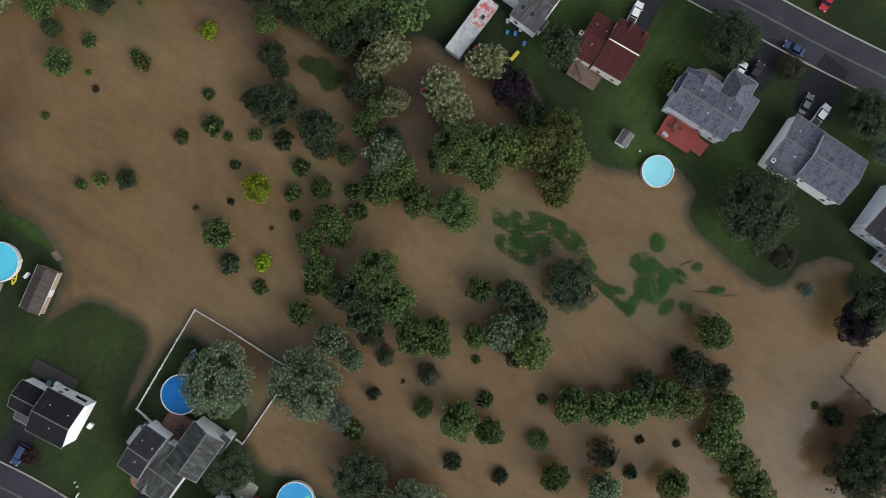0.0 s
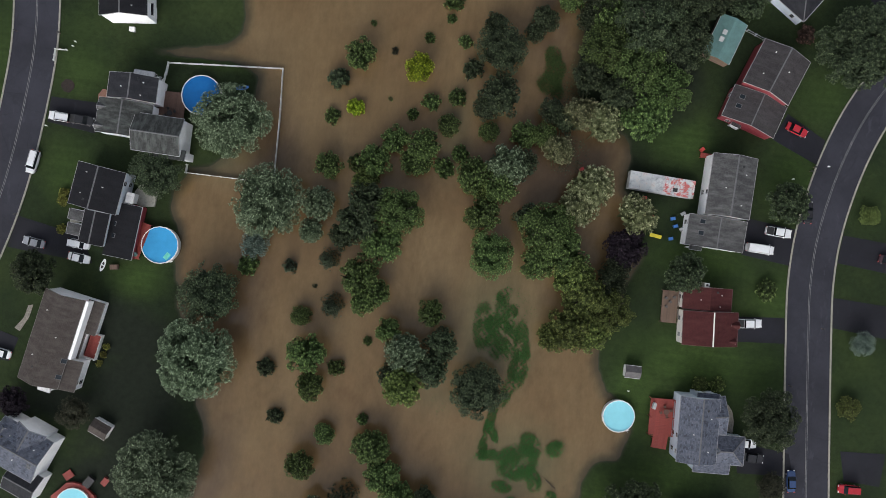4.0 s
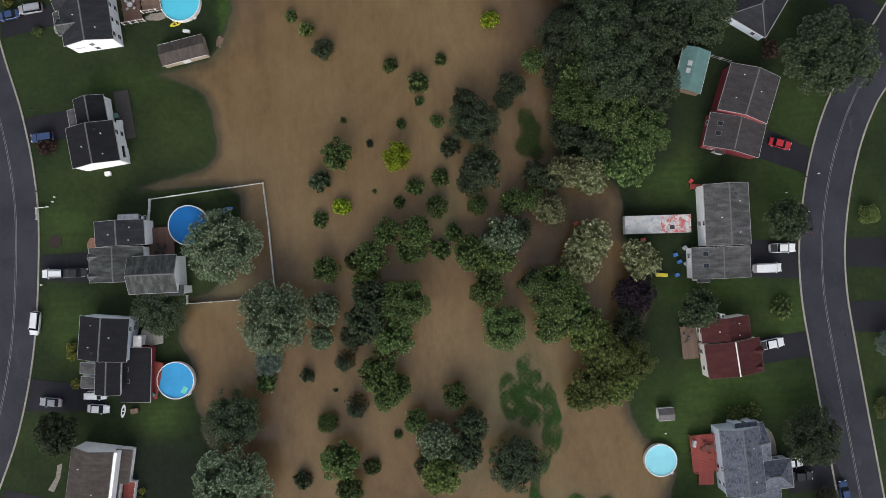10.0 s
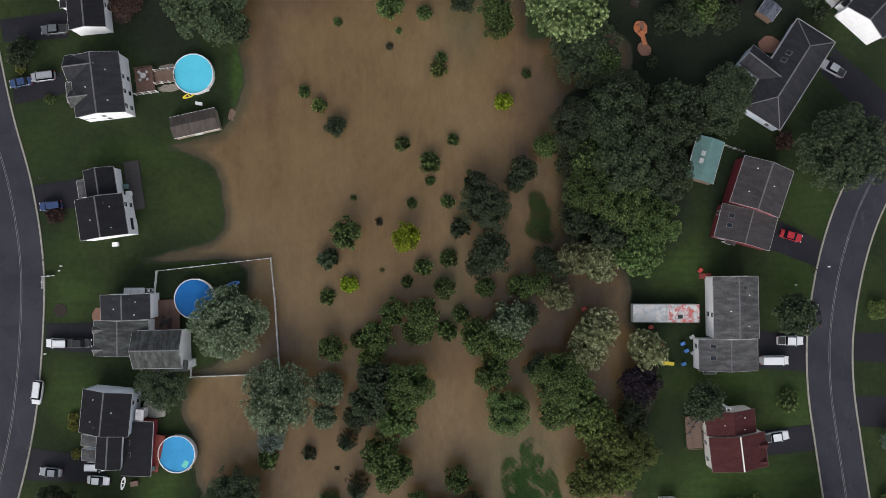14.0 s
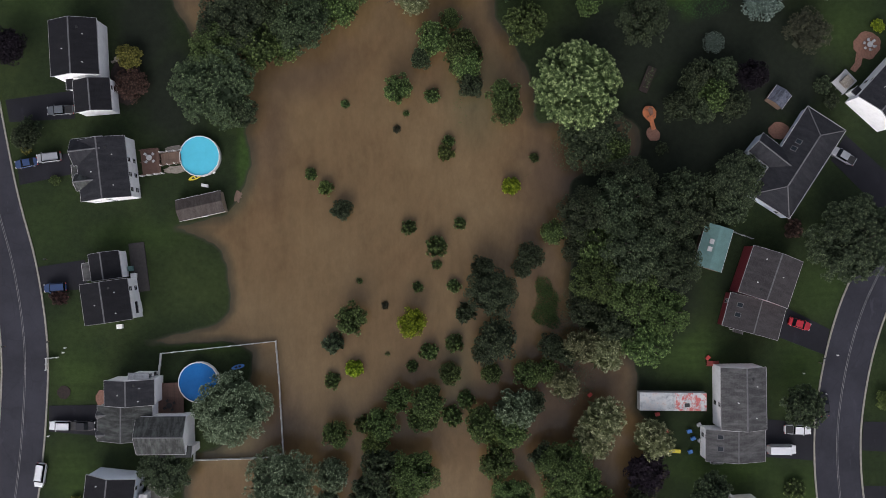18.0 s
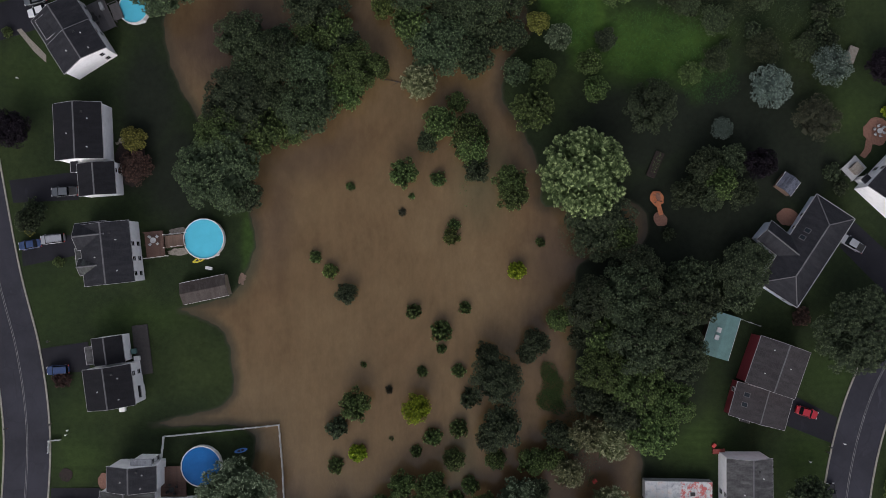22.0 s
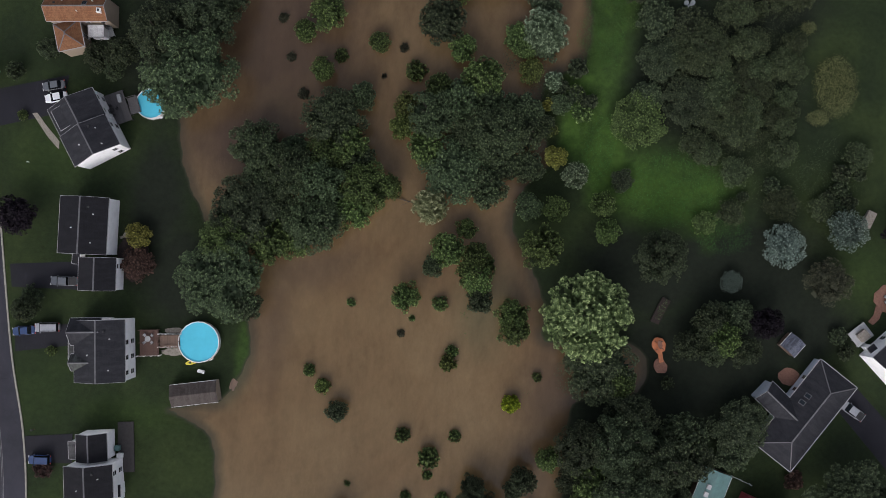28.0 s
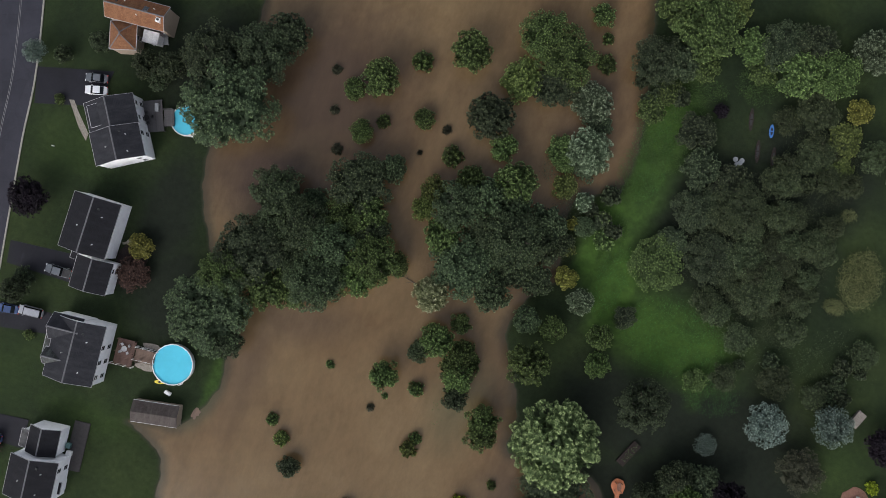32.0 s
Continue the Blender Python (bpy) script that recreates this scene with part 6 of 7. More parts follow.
tree("mid", 2.6, 25.5, 1.9, 3.3)
tree("mid", 1.6, 19.4, 2.5, 4.3)
tree("mid", 10.3, 19.3, 2.4, 4.1)
tree("mid", -22.2, 6.9, 3, 6.7)
tree("dark", 10.2, 36.6, 5.8, 9)
tree("dark", 8, 41.7, 2.7, 6.2)
tree("dark", 4.9, 32, 2.2, 3.7)
tree("dark", 11.2, 26.7, 4.8, 8)
tree("dark", 8.8, 23.9, 3, 6.7)
tree("dark", 18.1, 44, 2.9, 6.6)
tree("dark", 16.7, 41.6, 2.4, 4.1)
tree("mid", 22.9, 49, 2.9, 6.6)
tree("dark", 29, 52.7, 5.8, 10.9)
tree("dark", 35.9, 54.6, 6.7, 12.2)
tree("dark", 43.9, 52.2, 6.7, 12.2)
tree("dark", 50.2, 52.5, 4.8, 9.5)
tree("dark", 39, 45.2, 7.3, 13)
tree("dark", 46.1, 42.4, 6, 11.3)
tree("mid", 31.1, 39.4, 5.4, 10.4)
tree("mid", 37.9, 36.3, 5.8, 10.9)
tree("mid", 44.9, 32.7, 5.4, 10.4)
tree("mid", 41.4, 26.5, 5.1, 9.8)
tree("dark", 35.7, 30.1, 4.8, 9.5)
tree("dark", 28.9, 33.4, 3.9, 8)
tree("dark", 22.4, 25.4, 3, 6.7)
tree("dark", 25.9, 23.6, 2.7, 6.2)
tree("pale", 28.7, 25.5, 3.9, 8)
tree("pale", 33.3, 24.4, 4.1, 8.4)
tree("pale", 25.1, 17.6, 3.4, 7.3)
tree("pale", 32.9, 10.6, 4.8, 9.5)
tree("pale", 30.8, 5.8, 4.2, 8.5)
tree("pale", 43.2, 6.6, 4.4, 8.7)
tree("mid", 17.5, 19.6, 3.1, 6.9)
tree("mid", 21.4, 20.3, 2.9, 6.6)
tree("mid", -9.1, 14.3, 3.1, 6.9)
tree("mid", -3.2, 13.8, 4, 8.2)
tree("mid", -12.7, 9.3, 3.6, 7.6)
tree("mid", -16.5, 8.6, 1.9, 3.3)
tree("mid", -4.2, 10.6, 3.4, 7.3)
tree("mid", 5.1, 13.7, 1.9, 3.3)
tree("mid", 2, 10.3, 2.2, 3.7)
tree("mid", 8.4, 9.5, 4.1, 8.4)
tree("silver", 14.9, 12.5, 4.6, 9.1)
tree("dark", 18.2, 13.3, 3.4, 7.3)
tree("mid", 14.2, 8.2, 4.1, 8.4)
tree("olive", 10.8, 7.1, 2.7, 6.2)
tree("olive", -14, 5, 2.9, 6.6)
tree("dark", -12.5, 0.9, 4.1, 10)
tree("mid", -5.7, -0.4, 5.6, 11)
tree("dark", -14, -3.7, 4.8, 10)
tree("mid", -8.3, -7.6, 4.8, 9)
tree("dark", -16.8, -7.3, 3.1, 6.9)
tree("silver", -22.9, -1.3, 3.6, 7.6)
tree("silver", -23.7, -7.2, 2.7, 6.2)
tree("conifer", -19.1, -12.6, 2.9, 6.6)
tree("mid", -12, -15.2, 4.4, 8.7)
tree("mid", -8.4, -18, 3.4, 7.3)
tree("mid", -10.4, -20.1, 3.1, 6.9)
tree("silver", -33, -2.7, 7.7, 11)
tree("spruce", -35.2, -12.1, 3.3, 5)
tree("mid", -36.1, -16.6, 2.2, 3.7)
tree("conifer", -27.4, -15.6, 2.2, 3.7)
tree("dark", -21.5, -18.9, 0.7, 1.2)
tree("conifer", -16.9, -22.2, 3.3, 7.1)
tree("mid", -23.3, -25.5, 2.4, 4.1)
tree("mid", -20.5, -32.8, 4.4, 8.7)
tree("mid", -18.8, -39.5, 3.3, 7.1)
tree("mid", -14.2, -35.4, 1.8, 3.1)
tree("dark", -29, -37.6, 1.9, 3.3)
tree("dark", -42.4, -23.5, 6.3, 9)
tree("silver", -42.7, -37.1, 8.5, 11)
tree("mid", 11.4, 1.5, 4, 8.2)
tree("mid", 14.5, -6.2, 5.2, 8)
tree("mid", 4, -20.5, 3.1, 6.9)
tree("mid", -4.4, -25.5, 3, 6.7)
tree("mid", -8.5, -28.8, 1.1, 1.8)
tree("silver", 0, -29.5, 4.4, 8.7)
tree("dark", 7.1, -26.6, 3.6, 7.6)
tree("dark", 5.8, -32.3, 3.9, 8)
tree("olive", 0.4, -36.5, 4.4, 8.7)
tree("dark", -2.5, -34.7, 2.9, 6.6)
tree("dark", 16.2, -34.9, 6.5, 8)
tree("mid", 25, 0.7, 5.8, 10.9)
tree("dark", 21.2, 2.4, 3.4, 7.3)
tree("mid", 29, -3.5, 5.1, 9.8)
tree("olive", 31.9, -8.2, 4.8, 9.5)
tree("mid", 24.5, -6.4, 3.9, 8)
tree("olive", 34.9, -12, 5.1, 9.8)
tree("olive", 40.4, -14, 5.3, 10.2)
tree("olive", 33.4, -18.7, 5.1, 9.8)
tree("olive", 37.6, -19.2, 4.4, 8.7)
tree("olive", 30, -21.4, 3.6, 7.6)
tree("dark", 40.3, -8.5, 3.9, 8)
tree("purple", 42.1, -0.6, 4.8, 7)
tree("dark", 40.9, -5.1, 3.1, 6.9)
tree("silver", -43.0, 12.8, 8.2, 9)
tree("dark", -57, -0.3, 5.6, 7)
tree("dark", -78, -24.6, 4.8, 9.5)
tree("dark", 54.8, -4.1, 4.6, 9.1)
tree("dark", 73.3, 13.6, 4.6, 9.1)
tree("mid", 73.7, -4.8, 2.2, 2)
tree("dark", 76.9, -31.4, 6.4, 9)
tree("dark", 83.4, 46.9, 9.7, 11)
tree("russet", 73.3, 49.8, 2.1, 2.5)
tree("spruce", 95, -12.9, 2.9, 4)
tree("olive", 94.6, -26.8, 2.7, 2.5)
tree("olive", 63.1, -26.9, 1.7, 1.5)
tree("olive", 66.7, -26.3, 1.7, 1.5)
tree("mid", -9.5, 78.7, 3.4, 7.2)
tree("mid", -2.3, 78, 1.6, 2.7)
tree("mid", -7.9, 74.2, 0.8, 1.4)
tree("bronze", -9.9, 70.9, 1, 1.6)
tree("mid", -20.8, 76.2, 1, 1.6)
tree("olive", 0.6, 65.8, 1.9, 3.3)
tree("mid", 1.1, 68.3, 1.3, 2.2)
tree("yellow", 14.4, 58.8, 1.8, 3.1)
tree("mid", 19.3, 64.8, 1.1, 1.8)
tree("mid", -28, 61.3, 1.3, 2.2)
tree("yellow", -8.3, 63.1, 0.5, 0.8)
tree("mid", -1.9, 89.1, 3.6, 7.6)
tree("grove", -4.8, 85.5, 2.4, 4.1)
tree("mid", 4.6, 83.7, 3.6, 7.6)
tree("mid", 4, 88.5, 3, 6.7)
tree("dark", 5.7, 79.5, 2.9, 6.5)
tree("mid", 13.3, 74.4, 3.4, 7.2)
tree("light", 27.3, 78.8, 8.7, 11)
tree("grove", 31.0, 68.8, 7.6, 8)
tree("mid", 35.5, 66.1, 3.6, 7.6)
tree("grove", -46.9, 78.6, 8.6, 10)
tree("dark", -41.5, 73.7, 3.6, 7.6)
tree("dark", 27.9, 45.7, 3.4, 7.2)
tree("dark", 48.5, 57.3, 4.8, 9.4)
tree("dark", 38, 58.4, 6, 10)
tree("grove", -37.2, 93.8, 5.4, 7)
tree("grove", -41, 99.3, 5.2, 8)
tree("mid", -28.4, 105.2, 5.2, 8)
tree("mid", -24.4, 108.1, 4.7, 8)
tree("grove", -33.1, 92, 4.5, 7)
tree("mid", -15.3, 100.6, 3.1, 7)
tree("grove", -26.5, 95.7, 4.7, 6)
tree("grove", -35.6, 106.3, 3.5, 5)
tree("mid", -38.7, 86.9, 4.9, 8)
tree("mid", -33.3, 87.8, 4, 6)
tree("grove", -22.5, 105.1, 4.2, 7)
tree("grove", 0.4, 112.7, 5.2, 7)
tree("grove", 6.9, 108.6, 4.7, 6)
tree("grove", 10.5, 119.1, 4.2, 6)
tree("grove", 12.6, 107.8, 3.5, 5)
tree("grove", 14.3, 116.7, 3.1, 4)
tree("grove", 3.1, 119.9, 4.2, 7)
tree("olive", -12.9, 117.4, 3.5, 6)
tree("mid", -7, 122, 3.5, 6)
tree("grove", 17.9, 121.4, 2.4, 3)
tree("dark", 13.9, 133.4, 3.5, 4)
tree("grove", -42.3, 105.8, 5.9, 11)
tree("grove", -27.9, 113.2, 7.1, 9)
tree("grove", -22.7, 118.7, 3.2, 7)
tree("grove", -35.2, 101.3, 5.9, 11)
tree("dark", -43.5, 92.6, 8, 10)
tree("mid", -47, 86.3, 5.3, 10.1)
tree("grove", -28.9, 99.6, 5.9, 11)
tree("mid", -19.3, 99.9, 5.7, 10.7)
tree("grove", -28.8, 91.4, 6.1, 11.4)
tree("mid", -21.4, 95.3, 4.2, 8.6)
tree("mid", -42.1, 79.9, 2.6, 4.4)
tree("olive", -14.1, 113.4, 2.8, 6.4)
tree("grove", -7.7, 115.9, 5.3, 10.1)
tree("grove", -2.8, 119.7, 4.5, 8.9)
tree("mid", 1.7, 124.7, 4.5, 8.9)
tree("grove", 5.2, 113.7, 6.1, 11.4)
tree("grove", 10.6, 114, 4, 8.2)
tree("grove", -2.2, 105, 7.3, 9)
tree("grove", 4.7, 102.2, 4.2, 8.6)
tree("mid", -8.3, 109.6, 4.1, 8.4)
tree("pale", -6.3, 97.7, 4, 8.2)
tree("gold", 15.6, 121.4, 1.4, 2.4)
tree("gold", 18.1, 110.5, 2.6, 4.4)
tree("olive", 16.9, 116, 1.3, 2.2)
tree("silver", 22.2, 106.9, 2.8, 6.4)
tree("grove", 13.5, 99.7, 3.1, 6.8)
tree("mid", 18.9, 99.8, 2.8, 6.4)
tree("mid", 28.3, 101.8, 2.8, 6.4)
tree("mid", 29.9, 96.3, 2.8, 6.4)
tree("mid", 16.7, 91.8, 4.9, 9.6)
tree("mid", 1.5, 93.9, 2.4, 4)
tree("mid", 3.3, 85.2, 3.5, 7.5)
tree("mid", 6.3, 86.6, 2.1, 3.6)
tree("mid", 12.6, 77.5, 3.5, 7.5)
tree("bronze", -41.4, 134.1, 1.2, 2)
tree("bronze", -38.8, 126.1, 1.1, 1.8)
tree("bronze", -35.5, 118.5, 1.3, 2.2)
tree("mid", -36.1, 131.5, 2.6, 4.4)
tree("mid", -31.4, 135.1, 4.1, 8.4)
tree("mid", -31.5, 123.5, 2.7, 6.3)
tree("mid", -28.4, 127.3, 1.5, 2.6)
tree("mid", -24.9, 141.6, 2.2, 3.8)
tree("mid", -20.5, 130.8, 2.4, 4)
tree("bronze", -15.4, 130.4, 1.1, 1.8)
tree("bronze", -19.1, 124, 0.8, 1.4)
tree("mid", -12.2, 125.6, 2.2, 3.8)
tree("dark", -7.8, 135.2, 4.9, 9.6)
tree("mid", -3.2, 130.7, 3.1, 6.8)
tree("mid", -16.1, 146.2, 4.7, 9.3)
tree("mid", 10, 132.3, 2.4, 4)
tree("grove", -57.8, 119.0, 10.2, 12)
tree("dark", -63.4, 126.3, 7.1, 11)
tree("dark", -55.1, 130.4, 6.5, 11)
tree("dark", -51.8, 136.4, 4.7, 9.3)
tree("dark", -76.5, 120.5, 3.2, 7)
tree("dark", -71.8, 122.2, 3.3, 8)
tree("dark", -73.5, 118.7, 2.4, 6)
tree("dark", -88.1, 121.8, 2.4, 4)
tree("spruce", -99.9, 115.2, 2.6, 5)
tree("dark", -94.8, 116.7, 1.9, 3.2)
tree("mid", -92.9, 107.8, 1.1, 1.2)
tree("purple", -89.9, 86.9, 4.2, 7)
tree("gold", -65.5, 85.4, 3.0, 3.4)
tree("russet", -65.0, 79.6, 3.6, 3.2)
tree("dark", -86, 68.2, 2.9, 6.6)
tree("dark", 37.4, 132.7, 5.3, 4)
tree("brush", 45.3, 135.5, 6.5, 5)
tree("brush", 56.1, 129.6, 5.3, 4)
tree("dark", 43.9, 124.4, 5.9, 4)
tree("brush", 54.7, 120.2, 4.7, 3.5)
tree("brush", 61.7, 133.6, 3.5, 3.5)
tree("dark", 35.5, 125.1, 3.3, 3)
tree("brush", 62.4, 123, 2.9, 3)
tree("brush", 50.4, 126.8, 4.7, 4)
tree("mid", 34, 119.6, 5.9, 3.5)
tree("dark", 40.4, 92.1, 5.7, 10.7)
tree("spruce", 56.5, 88.8, 2.4, 2.5)
tree("spruce", 65.5, 97.1, 4.5, 6)
tree("spruce", 78.1, 101.5, 4.4, 6)
tree("bronze", 75.5, 90.9, 4.9, 5)
tree("purple", 63.3, 81.3, 3.5, 7.5)
tree("dark", 45.9, 66.7, 1.3, 2.2)
tree("mid", 49.9, 100.2, 2.6, 2)
tree("brush", 54.9, 111.3, 3.5, 3)
tree("brush", 64.9, 105.7, 3.8, 3)
tree("brush", 79.6, 117, 3.1, 3)
tree("brush", 64.3, 116.3, 3.3, 3)
tree("brush", 54.9, 102.9, 3.1, 3)
tree("brush", 73.4, 105.6, 2.9, 2.5)
tree("brush", 47.8, 115.3, 3.3, 3)
tree("mid", 22.6, 120.3, 2.1, 2)
tree("dark", 32.2, 107.3, 2.6, 2)
tree("brush", 66.3, 154.6, 3.5, 7.5)
tree("dark", -25.5, -47.6, 1.8, 3.1)
tree("mid", -14.5, -49.7, 2.4, 4.1)
tree("mid", -7, -45.5, 1.3, 2.3)
tree("mid", -18.5, -56.3, 3.4, 7.3)
tree("conifer", -8.4, -62.3, 4, 8.2)
tree("conifer", -8.4, -69.9, 2.1, 3.5)
tree("mid", -5, -77.5, 3.6, 7.7)
tree("silver", -14.3, -66, 3.6, 7.7)
tree("mid", -4.1, -50.6, 4.1, 7)
tree("mid", -0.9, -56, 4.1, 7)
tree("mid", 3.1, -60.8, 4.4, 7)
tree("dark", 8.5, -59.8, 3, 6.8)
tree("mid", 8.6, -65.5, 4.4, 7)
tree("olive", 10.7, -69.7, 3.6, 7.7)
tree("mid", 18.1, -63.9, 2.1, 3.5)
tree("dark", 16.6, -66.7, 4.1, 8.4)
tree("dark", 18.4, -71.7, 3.6, 7.7)
tree("mid", 14.4, -77.5, 4.1, 7)
tree("mid", 8.4, -80.1, 4.6, 7)
tree("mid", 6.8, -86, 4.6, 7)
tree("mid", 4.2, -91.6, 4.9, 7)
tree("bronze", -1.6, -67.4, 1.1, 1.9)
tree("bronze", 2.4, -74.4, 1, 1.7)
tree("mid", 25.9, -65.4, 4, 8.2)
tree("spruce", 45.5, -77.3, 1.6, 2.5)
tree("purple", 45.7, -88.5, 5.6, 9)
tree("dark", 51.4, -88, 6.7, 12.2)
tree("dark", 20.7, -106.5, 8, 11)
tree("dark", 28.9, -106.2, 7.3, 13)
tree("mid", 26.6, -93.9, 1, 1.7)
tree("dark", 26.9, -97.9, 2.2, 3.7)
tree("dark", 51.4, -56.4, 8.6, 10)
tree("bronze", 47.3, -67.8, 3.4, 5)
tree("dark", 81.2, -64.1, 5.8, 9)
tree("spruce", 78, -72, 2.9, 5)
tree("bronze", 80.6, -45.6, 3.4, 4)
tree("gold", -76.8, -7.4, 1.1, 1.2)
tree("gold", -76.9, -9.3, 1.1, 1.2)
tree("gold", -76.1, -15.1, 1.1, 1.2)
tree("purple", -69.8, 11.6, 1.5, 2.5)
tree("russet", -80.4, 35.3, 1.9, 1.7)
tree("dark", 52.3, 81.1, 3.4, 7)
tree("mid", 55.5, 77.2, 3.6, 7.5)
tree("dark", 53.8, 74.6, 3.1, 6)
tree("dark", 59.7, 75.1, 3.4, 6.5)
tree("dark", 48.6, 74.8, 3.4, 6)
tree("dark", 51.1, 78.2, 2.9, 5.5)
tree("dark", 79.6, 79.9, 1.9, 2)
tree("dark", 81.4, 76.7, 1.6, 1.8)
tree("dark", -86.3, 70.8, 2.2, 2.5)
tree("silver", -47.2, -61.6, 9, 10)
tree("mid", -22.1, -70.2, 2.3, 3.9)
tree("purple", -79.5, -52.2, 3.4, 5)
tree("bronze", -66.4, -52.4, 3.6, 6)
tree("olive", 92.7, 14.2, 2.4, 2.5)
tree("yellow", 91.4, 92.6, 1.4, 1.5)



def copse(kind, count, blobs, r0, r1, seed):
    """Wild shrubs strewn over ovals of rough ground."""
    rng = random.Random(seed)
    for i in range(count):
        x, y, rx, ry = blobs[i % len(blobs)]
        q, t = math.sqrt(rng.random()), rng.uniform(0, 6.283)
        r = rng.uniform(r0, r1)
        tree(kind, x + rx * q * math.cos(t), y + ry * q * math.sin(t), r, r * rng.uniform(1.1, 1.5))


def weeds(name, label, kind, blobs, per_m2, blade, lift, seed, thin=0.5, gaps=-0.7):
    """Low leaves scattered over soft ovals (x, y, rx, ry, turn), thinning towards their edges."""
    rng = np.random.RandomState(seed)
    verts, faces = [], []
    for x, y, rx, ry, turn in blobs:
        n = int(per_m2 * math.pi * rx * ry)
        q, t = np.sqrt(rng.rand(n)) * rng.uniform(0.75, 1.05, n), rng.rand(n) * 2 * np.pi
        c, s = math.cos(radians(turn)), math.sin(radians(turn))
        u, v = rx * q * np.cos(t), ry * q * np.sin(t)
        px, py = x + u * c - v * s, y + u * s + v * c
        clump = 0.9 * np.sin(px * 5.3 + 2 * np.sin(py * 4.1)) + 0.7 * np.sin(px * 1.1 + 2 * np.sin(py * 0.8)) + 0.6 * np.sin(py * 1.4 + 1.5 * np.sin(px * 0.6)) + 0.6 * np.sin(px * 3.1 + py * 2.3 + 2 * np.sin(py * 1.9)) + rng.normal(0, 0.8, n)
        for a, b in zip(px[clump > gaps], py[clump > gaps]):
            z = max(0.0, gz(a, b)) + rng.uniform(0.02, lift)
            w, yaw, tip = blade * rng.uniform(0.6, 1.4), rng.uniform(0, 6.3), rng.uniform(-0.5, 0.5)
            dx, dy = math.cos(yaw) * w, math.sin(yaw) * w
            k = len(verts)
            verts += [(a - dx, b - dy, z), (a + dy * thin, b - dx * thin, z + 0.05), (a + dx, b + dy, z + tip * w), (a - dy * thin, b + dx * thin, z + 0.05)]
            faces.append((k, k + 1, k + 2, k + 3))
    ob = sheet(name, verts, faces, LEAVES[kind])
    ob.data.attributes.new("tone", "FLOAT", "POINT").data.foreach_set("value", np.repeat(rng.rand(len(faces)) * 0.7, 4).astype(np.float32))
    return tagged(ob, label, "weeds", kind="stuff")


def branch(x, y, turn, long):
    """A bare drowned limb with side shoots, lying at the surface."""
    top = empty("fallen_branch", x, y, 0.05, turn)
    tagged(top, "bare dark branch lying in the flood water", "branch")
    for k, (u, a, l, r) in enumerate(((0, 0, long, 0.12), (0.3, 38, long * 0.4, 0.06), (0.55, -42, long * 0.35, 0.05), (0.75, 30, long * 0.2, 0.04))):
        bm = tube(r, r * 0.3, 0, l, 7)
        part("limb" if k == 0 else "shoot", bm, BARK, top, m=pose(u * long, 0, 0.03 * k, 0, 0, a) @ pose(0, 0, 0, 0, 88, 0))


def post(name, label, category, x, y, high, width, material, arm=0.0, turn=0):
    top = empty(name, x, y, max(0.0, gz(x, y)), turn)
    tagged(top, label, category)
    part("post", box(-0.06, 0.06, -0.06, 0.06, -0.3, high), WOOD if material is DARK_STEEL else material, top)
    part("box" if not arm else "cap", box(-width / 2, width / 2, -width / 3, width / 3, high, high + 0.3, bevel=0.04), material, top)
    if arm:
        part("rail", box(0, arm, -0.04, 0.04, high * 0.6, high * 0.75), material, top)


weeds("weed_mat", "bright green weeds drowned in the flood water", "weed", [(15.5, -21.9, 2.4, 5.5, 5), (18.2, -19.9, 2.2, 4.8, -15), (21, -19.4, 1.4, 3.6, -10), (24.3, -24.3, 1.9, 5.5, 8), (24.4, -29.7, 2.4, 5.3, -8), (19.9, -24.2, 3.6, 4.8, 0), (22.7, -35.1, 1.3, 3.8, -12), (18.9, -14.5, 1.4, 2.2, -40), (20.1, -42.2, 1.1, 5.3, -10), (19.4, -47.6, 1.1, 2.9, 0)], 140, 0.1, 0.25, 3, 0.45, -0.35)
weeds("weed_mat", "green weeds and brush drowned in the flood water", "weed", [(34.9, -45.7, 2.4, 1.9, 30), (29.6, -45.7, 2.2, 3.1, 40), (27.0, -49.8, 4.8, 4.2, 20), (20.8, -49.1, 3.4, 1.3, 10), (31.2, -52.9, 1.9, 2.9, 20), (27.2, -58.8, 1.4, 1.7, 0), (35.5, -55.8, 1.4, 1.2, 0), (34.1, -62.1, 1, 2.2, 40), (20.8, -43.9, 1.2, 2.9, 30), (24.7, -55.4, 2.6, 1.4, 0)], 150, 0.1, 0.5, 4, 0.45, -0.6)
weeds("weed_mat", "sparse green weeds under shallow flood water", "weed", [(6.9, -39.5, 1.9, 0.7, 60), (9.3, -40.8, 1.9, 0.7, 60), (22.5, -15.5, 1, 3.6, 10), (20.3, -9.1, 0.7, 2.4, -30), (3.5, 74.7, 1.7, 3.6, 0), (17.9, 61.5, 2.4, 0.6, 50), (20.6, -20.6, 6.6, 8.4, 0)], 9, 0.1, 0.08, 5, 0.4, 0.5)
weeds("vine_mound", "dense green vines over a drowned mound", "meadow", [(21.3, 37.4, 1.9, 2.6, 20), (22.2, 34.4, 2.6, 2.9, 8), (21.4, 31.6, 2.9, 2.4, 0), (23.3, 30.1, 1.7, 1.7, 0)], 130, 0.11, 1.1, 6, 0.45, -1.2)
weeds("meadow_weeds", "bright green low meadow weeds", "weed", [(42.9, 106.7, 11.4, 8.4, 0), (54.3, 98.3, 6.6, 4.2, 0), (27, 139.9, 3.6, 10.8, 0), (27.2, 113.2, 3.6, 8.4, 0)], 40, 0.07, 0.2, 7, 0.4)
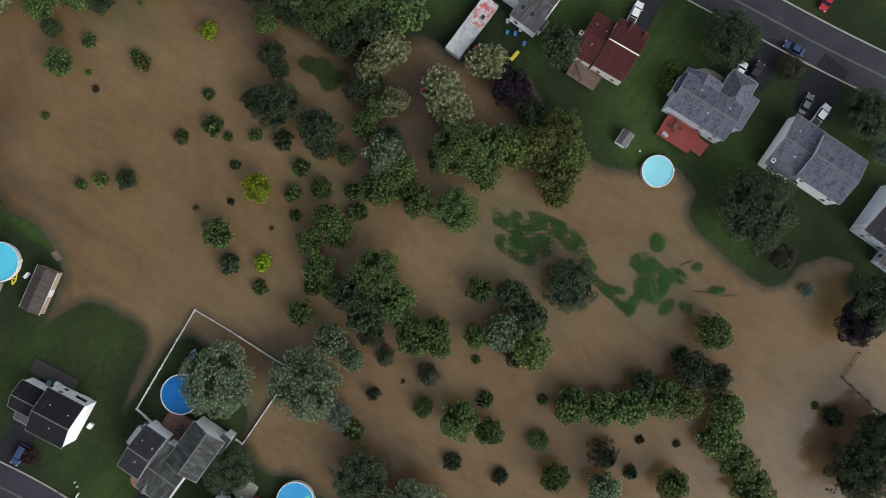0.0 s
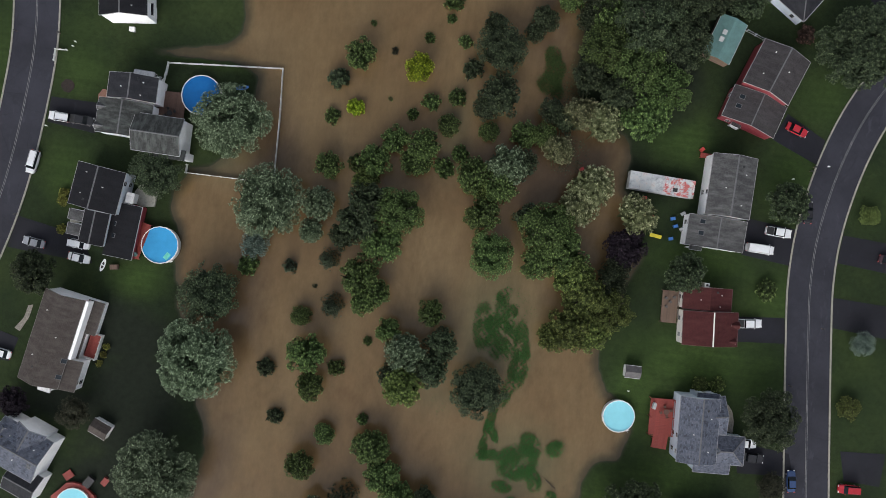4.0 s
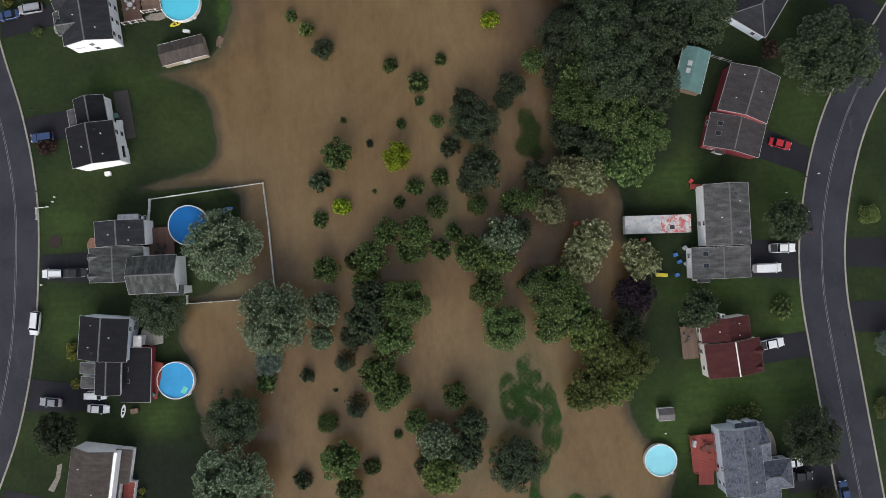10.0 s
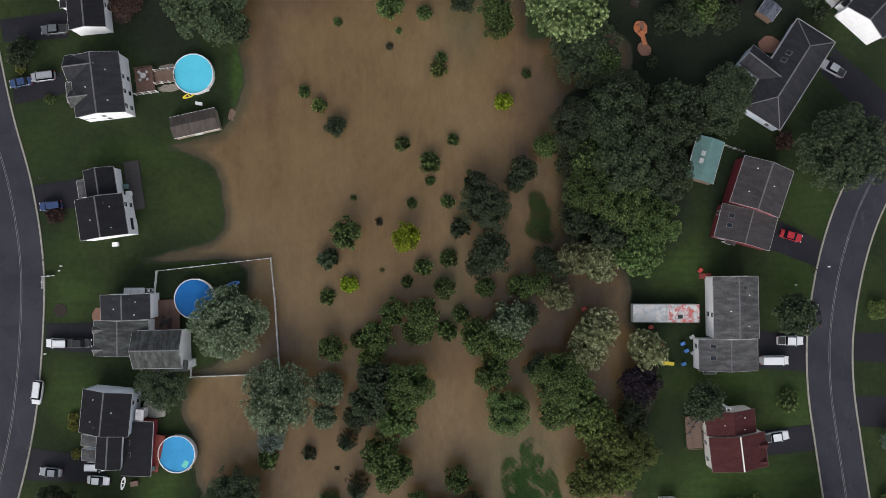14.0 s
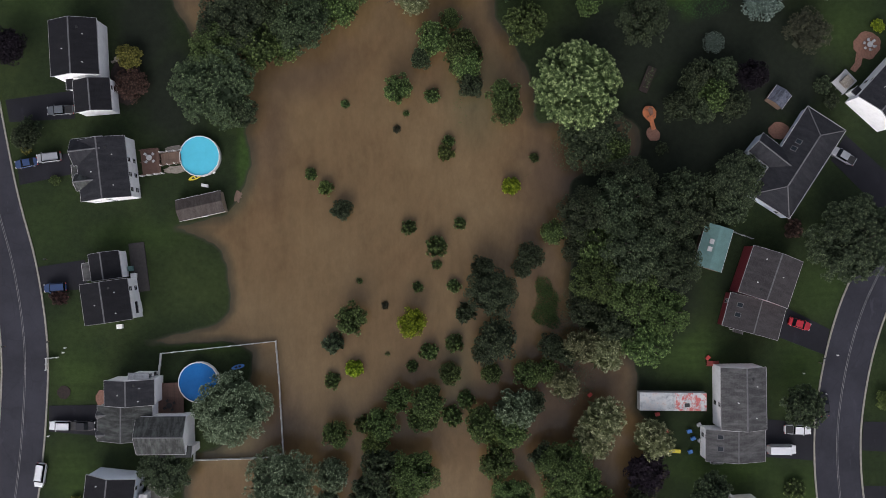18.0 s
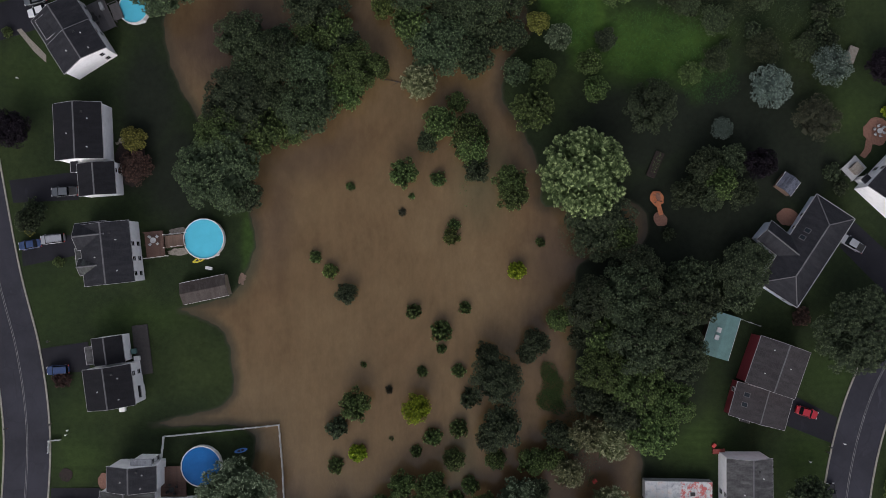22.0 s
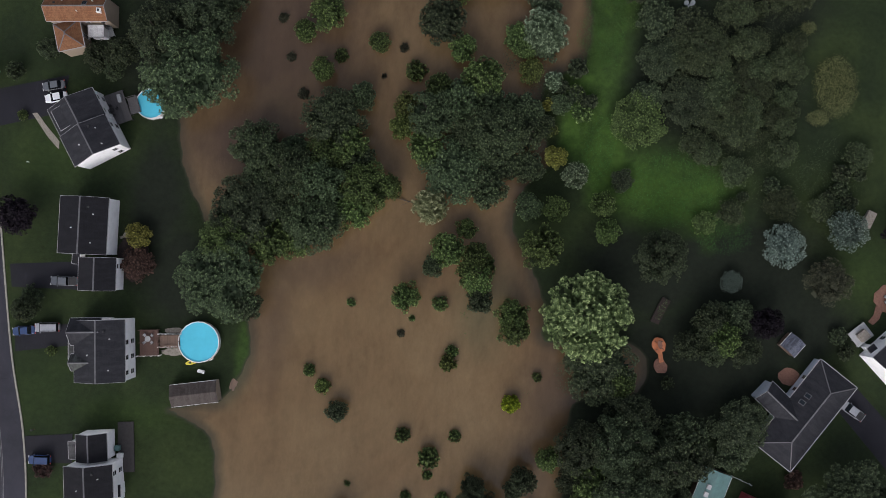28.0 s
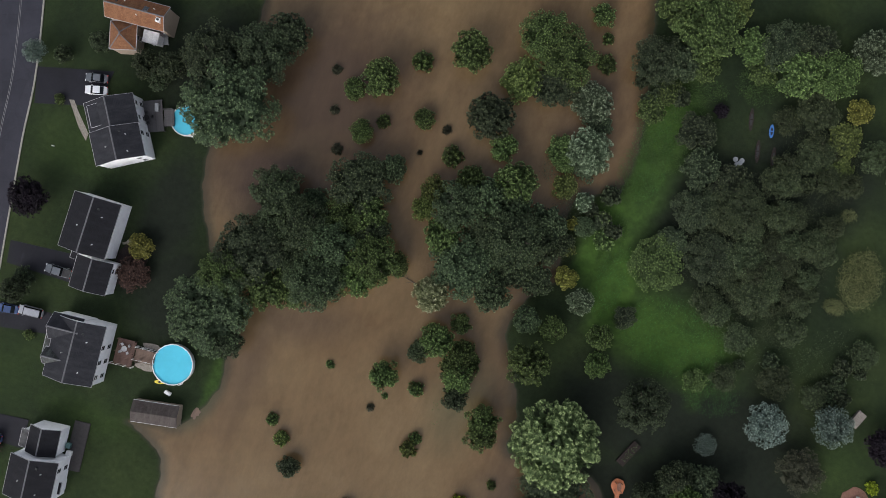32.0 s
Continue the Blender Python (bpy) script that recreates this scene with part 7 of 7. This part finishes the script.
weeds("brush_thicket", "tangled grey-green brush and saplings", "brush", [(46.5, 130.8, 12, 13.2, 0), (61.2, 130, 6.6, 12, 0), (56.2, 117.7, 10.8, 7.2, 0), (59.2, 150.1, 8.4, 9.6, 0)], 40, 0.16, 2.2, 8, 0.16, -0.2)
copse("brush", 46, [(44.2, 132.3, 11.4, 12), (59.1, 130.5, 7.2, 13.2), (55.2, 118.6, 10.8, 6), (57.1, 150.3, 8.4, 8.4)], 1.3, 3.2, 4)
copse("dark", 22, [(68.3, 110.2, 13.2, 7.2), (23.7, 154.3, 6, 4.8), (78.1, 109.4, 6, 7.2), (20.7, 122.2, 3.6, 7.2)], 1.0, 2.2, 6)
weeds("brush_thicket", "green brush along the edge of the woods", "grove", [(27.4, 17.1, 4.8, 4.8, 0), (13.6, 120.4, 3.6, 10.8, 0), (26.3, 66.3, 3.6, 4.8, 0), (7.6, 130.9, 2.4, 3.6, 0), (26.3, 31.5, 2.4, 6, 0)], 24, 0.13, 2.0, 9, 0.3)
weeds("reed_bed", "straw-green ornamental grass clump", "reed", [(74.1, 131.2, 4.6, 6.6, 10), (67.3, 142.6, 1.7, 1.4, 0), (71.2, 124.3, 2.4, 1.7, 0)], 34, 0.5, 1.8, 10, 0.05, -3)
weeds("floating_debris", "twigs and leaf litter drifting on the flood", "bronze", [(22, -81.6, 3.6, 6, 40), (26.4, -98, 4.1, 1.7, 20), (35.2, -52.2, 4.8, 3.6, 0), (33.1, -65.9, 2.4, 2.4, 0), (9.5, 53.1, 2.4, 3.6, 0), (-30.9, 120.2, 4.8, 2.4, 0), (3.7, 7.6, 3.6, 4.8, 0)], 0.8, 0.12, 0.06, 11, 0.2)
weeds("floating_debris", "twigs and leaf litter drifting on the flood", "bronze", [(0.8, 54.6, 3.6, 1.8, 0), (-21, -18.4, 1.8, 1.8, 0), (-9.7, 71.1, 1.2, 1.2, 0)], 1.2, 0.1, 0.06, 12, 0.2)
branch(30.9, -57.8, -60, 4.5)
branch(29.4, -61.9, -100, 3)
branch(33.9, -52.5, -35, 3)
branch(33.9, -63.9, -50, 3)
branch(-6.9, 95.7, 140, 4)
branch(-9.4, 98.1, 170, 5)
post("mailbox", "dark mailbox on a wooden post by the kerb", "mailbox", -82.9, 25.8, 1.0, 0.5, DARK_STEEL)
post("mailbox", "dark mailbox on a wooden post by the kerb", "mailbox", -92, 24.8, 1.0, 0.5, DARK_STEEL)
post("mailbox", "dark mailbox on a wooden post by the kerb", "mailbox", 82.1, -24.2, 1.0, 0.5, DARK_STEEL)
post("mailbox", "dark mailbox on a wooden post by the kerb", "mailbox", 87.1, -11.1, 1.0, 0.5, DARK_STEEL)
post("mailbox", "dark mailbox on a wooden post by the kerb", "mailbox", -83.4, 43.1, 1.0, 0.5, DARK_STEEL)
post("mailbox", "dark mailbox on a wooden post by the kerb", "mailbox", -86.1, -13.5, 1.0, 0.5, DARK_STEEL)
post("mailbox", "dark mailbox on a wooden post by the kerb", "mailbox", 79.2, 21.7, 1.0, 0.5, DARK_STEEL)
post("mailbox", "dark mailbox on a wooden post by the kerb", "mailbox", 79.9, 22.7, 1.0, 0.5, DARK_STEEL)
post("garden_light", "small white garden light on the lawn", "lamp", -79.3, 24.5, 0.5, 0.35, VINYL)
post("garden_light", "small white garden light on the lawn", "lamp", -79.7, 23.5, 0.5, 0.35, VINYL)
post("garden_light", "small white garden light on the lawn", "lamp", -82.7, 6, 0.5, 0.35, VINYL)
post("garden_light", "small white garden light on the lawn", "lamp", 82.9, 23.3, 0.5, 0.35, VINYL)
post("garden_light", "small white garden light on the lawn", "lamp", 75.8, 19.5, 0.5, 0.35, VINYL)
post("garden_light", "small white garden light on the lawn", "lamp", 48.3, -30.7, 0.5, 0.35, VINYL)
post("garden_light", "small white garden light on the lawn", "lamp", -90.8, 98.2, 0.5, 0.35, VINYL)
weeds("garden_greens", "dark leafy vegetables in a raised bed", "brush", [(43.3, 81.5, 0.8, 2.6, -22)], 40, 0.14, 0.9, 13, 0.5, -3)
weeds("meadow_weeds", "lush green weeds along the rough field edge", "meadow", [(25.3, 145.8, 4.8, 7.2, 0), (29.1, 152.2, 4.3, 4.8, 0), (24.4, 136.7, 4.3, 7.2, 0), (28.6, 142.1, 4.8, 4.8, 0), (40.9, 161.7, 4.8, 4.8, 0), (24.4, 120.5, 2.9, 7.2, 0), (31.6, 156.9, 4.8, 2.9, 0)], 60, 0.08, 0.4, 17, 0.4)
weeds("brush_thicket", "low tangled brush over open ground", "brush", [(55, 157, 8.4, 7.2, 0), (53.6, 115.4, 10.8, 7.2, 0), (65.5, 110.1, 10.8, 7.2, 0), (76.3, 114.2, 8.4, 7.2, 0)], 14, 0.14, 0.8, 18, 0.15, 0.0)
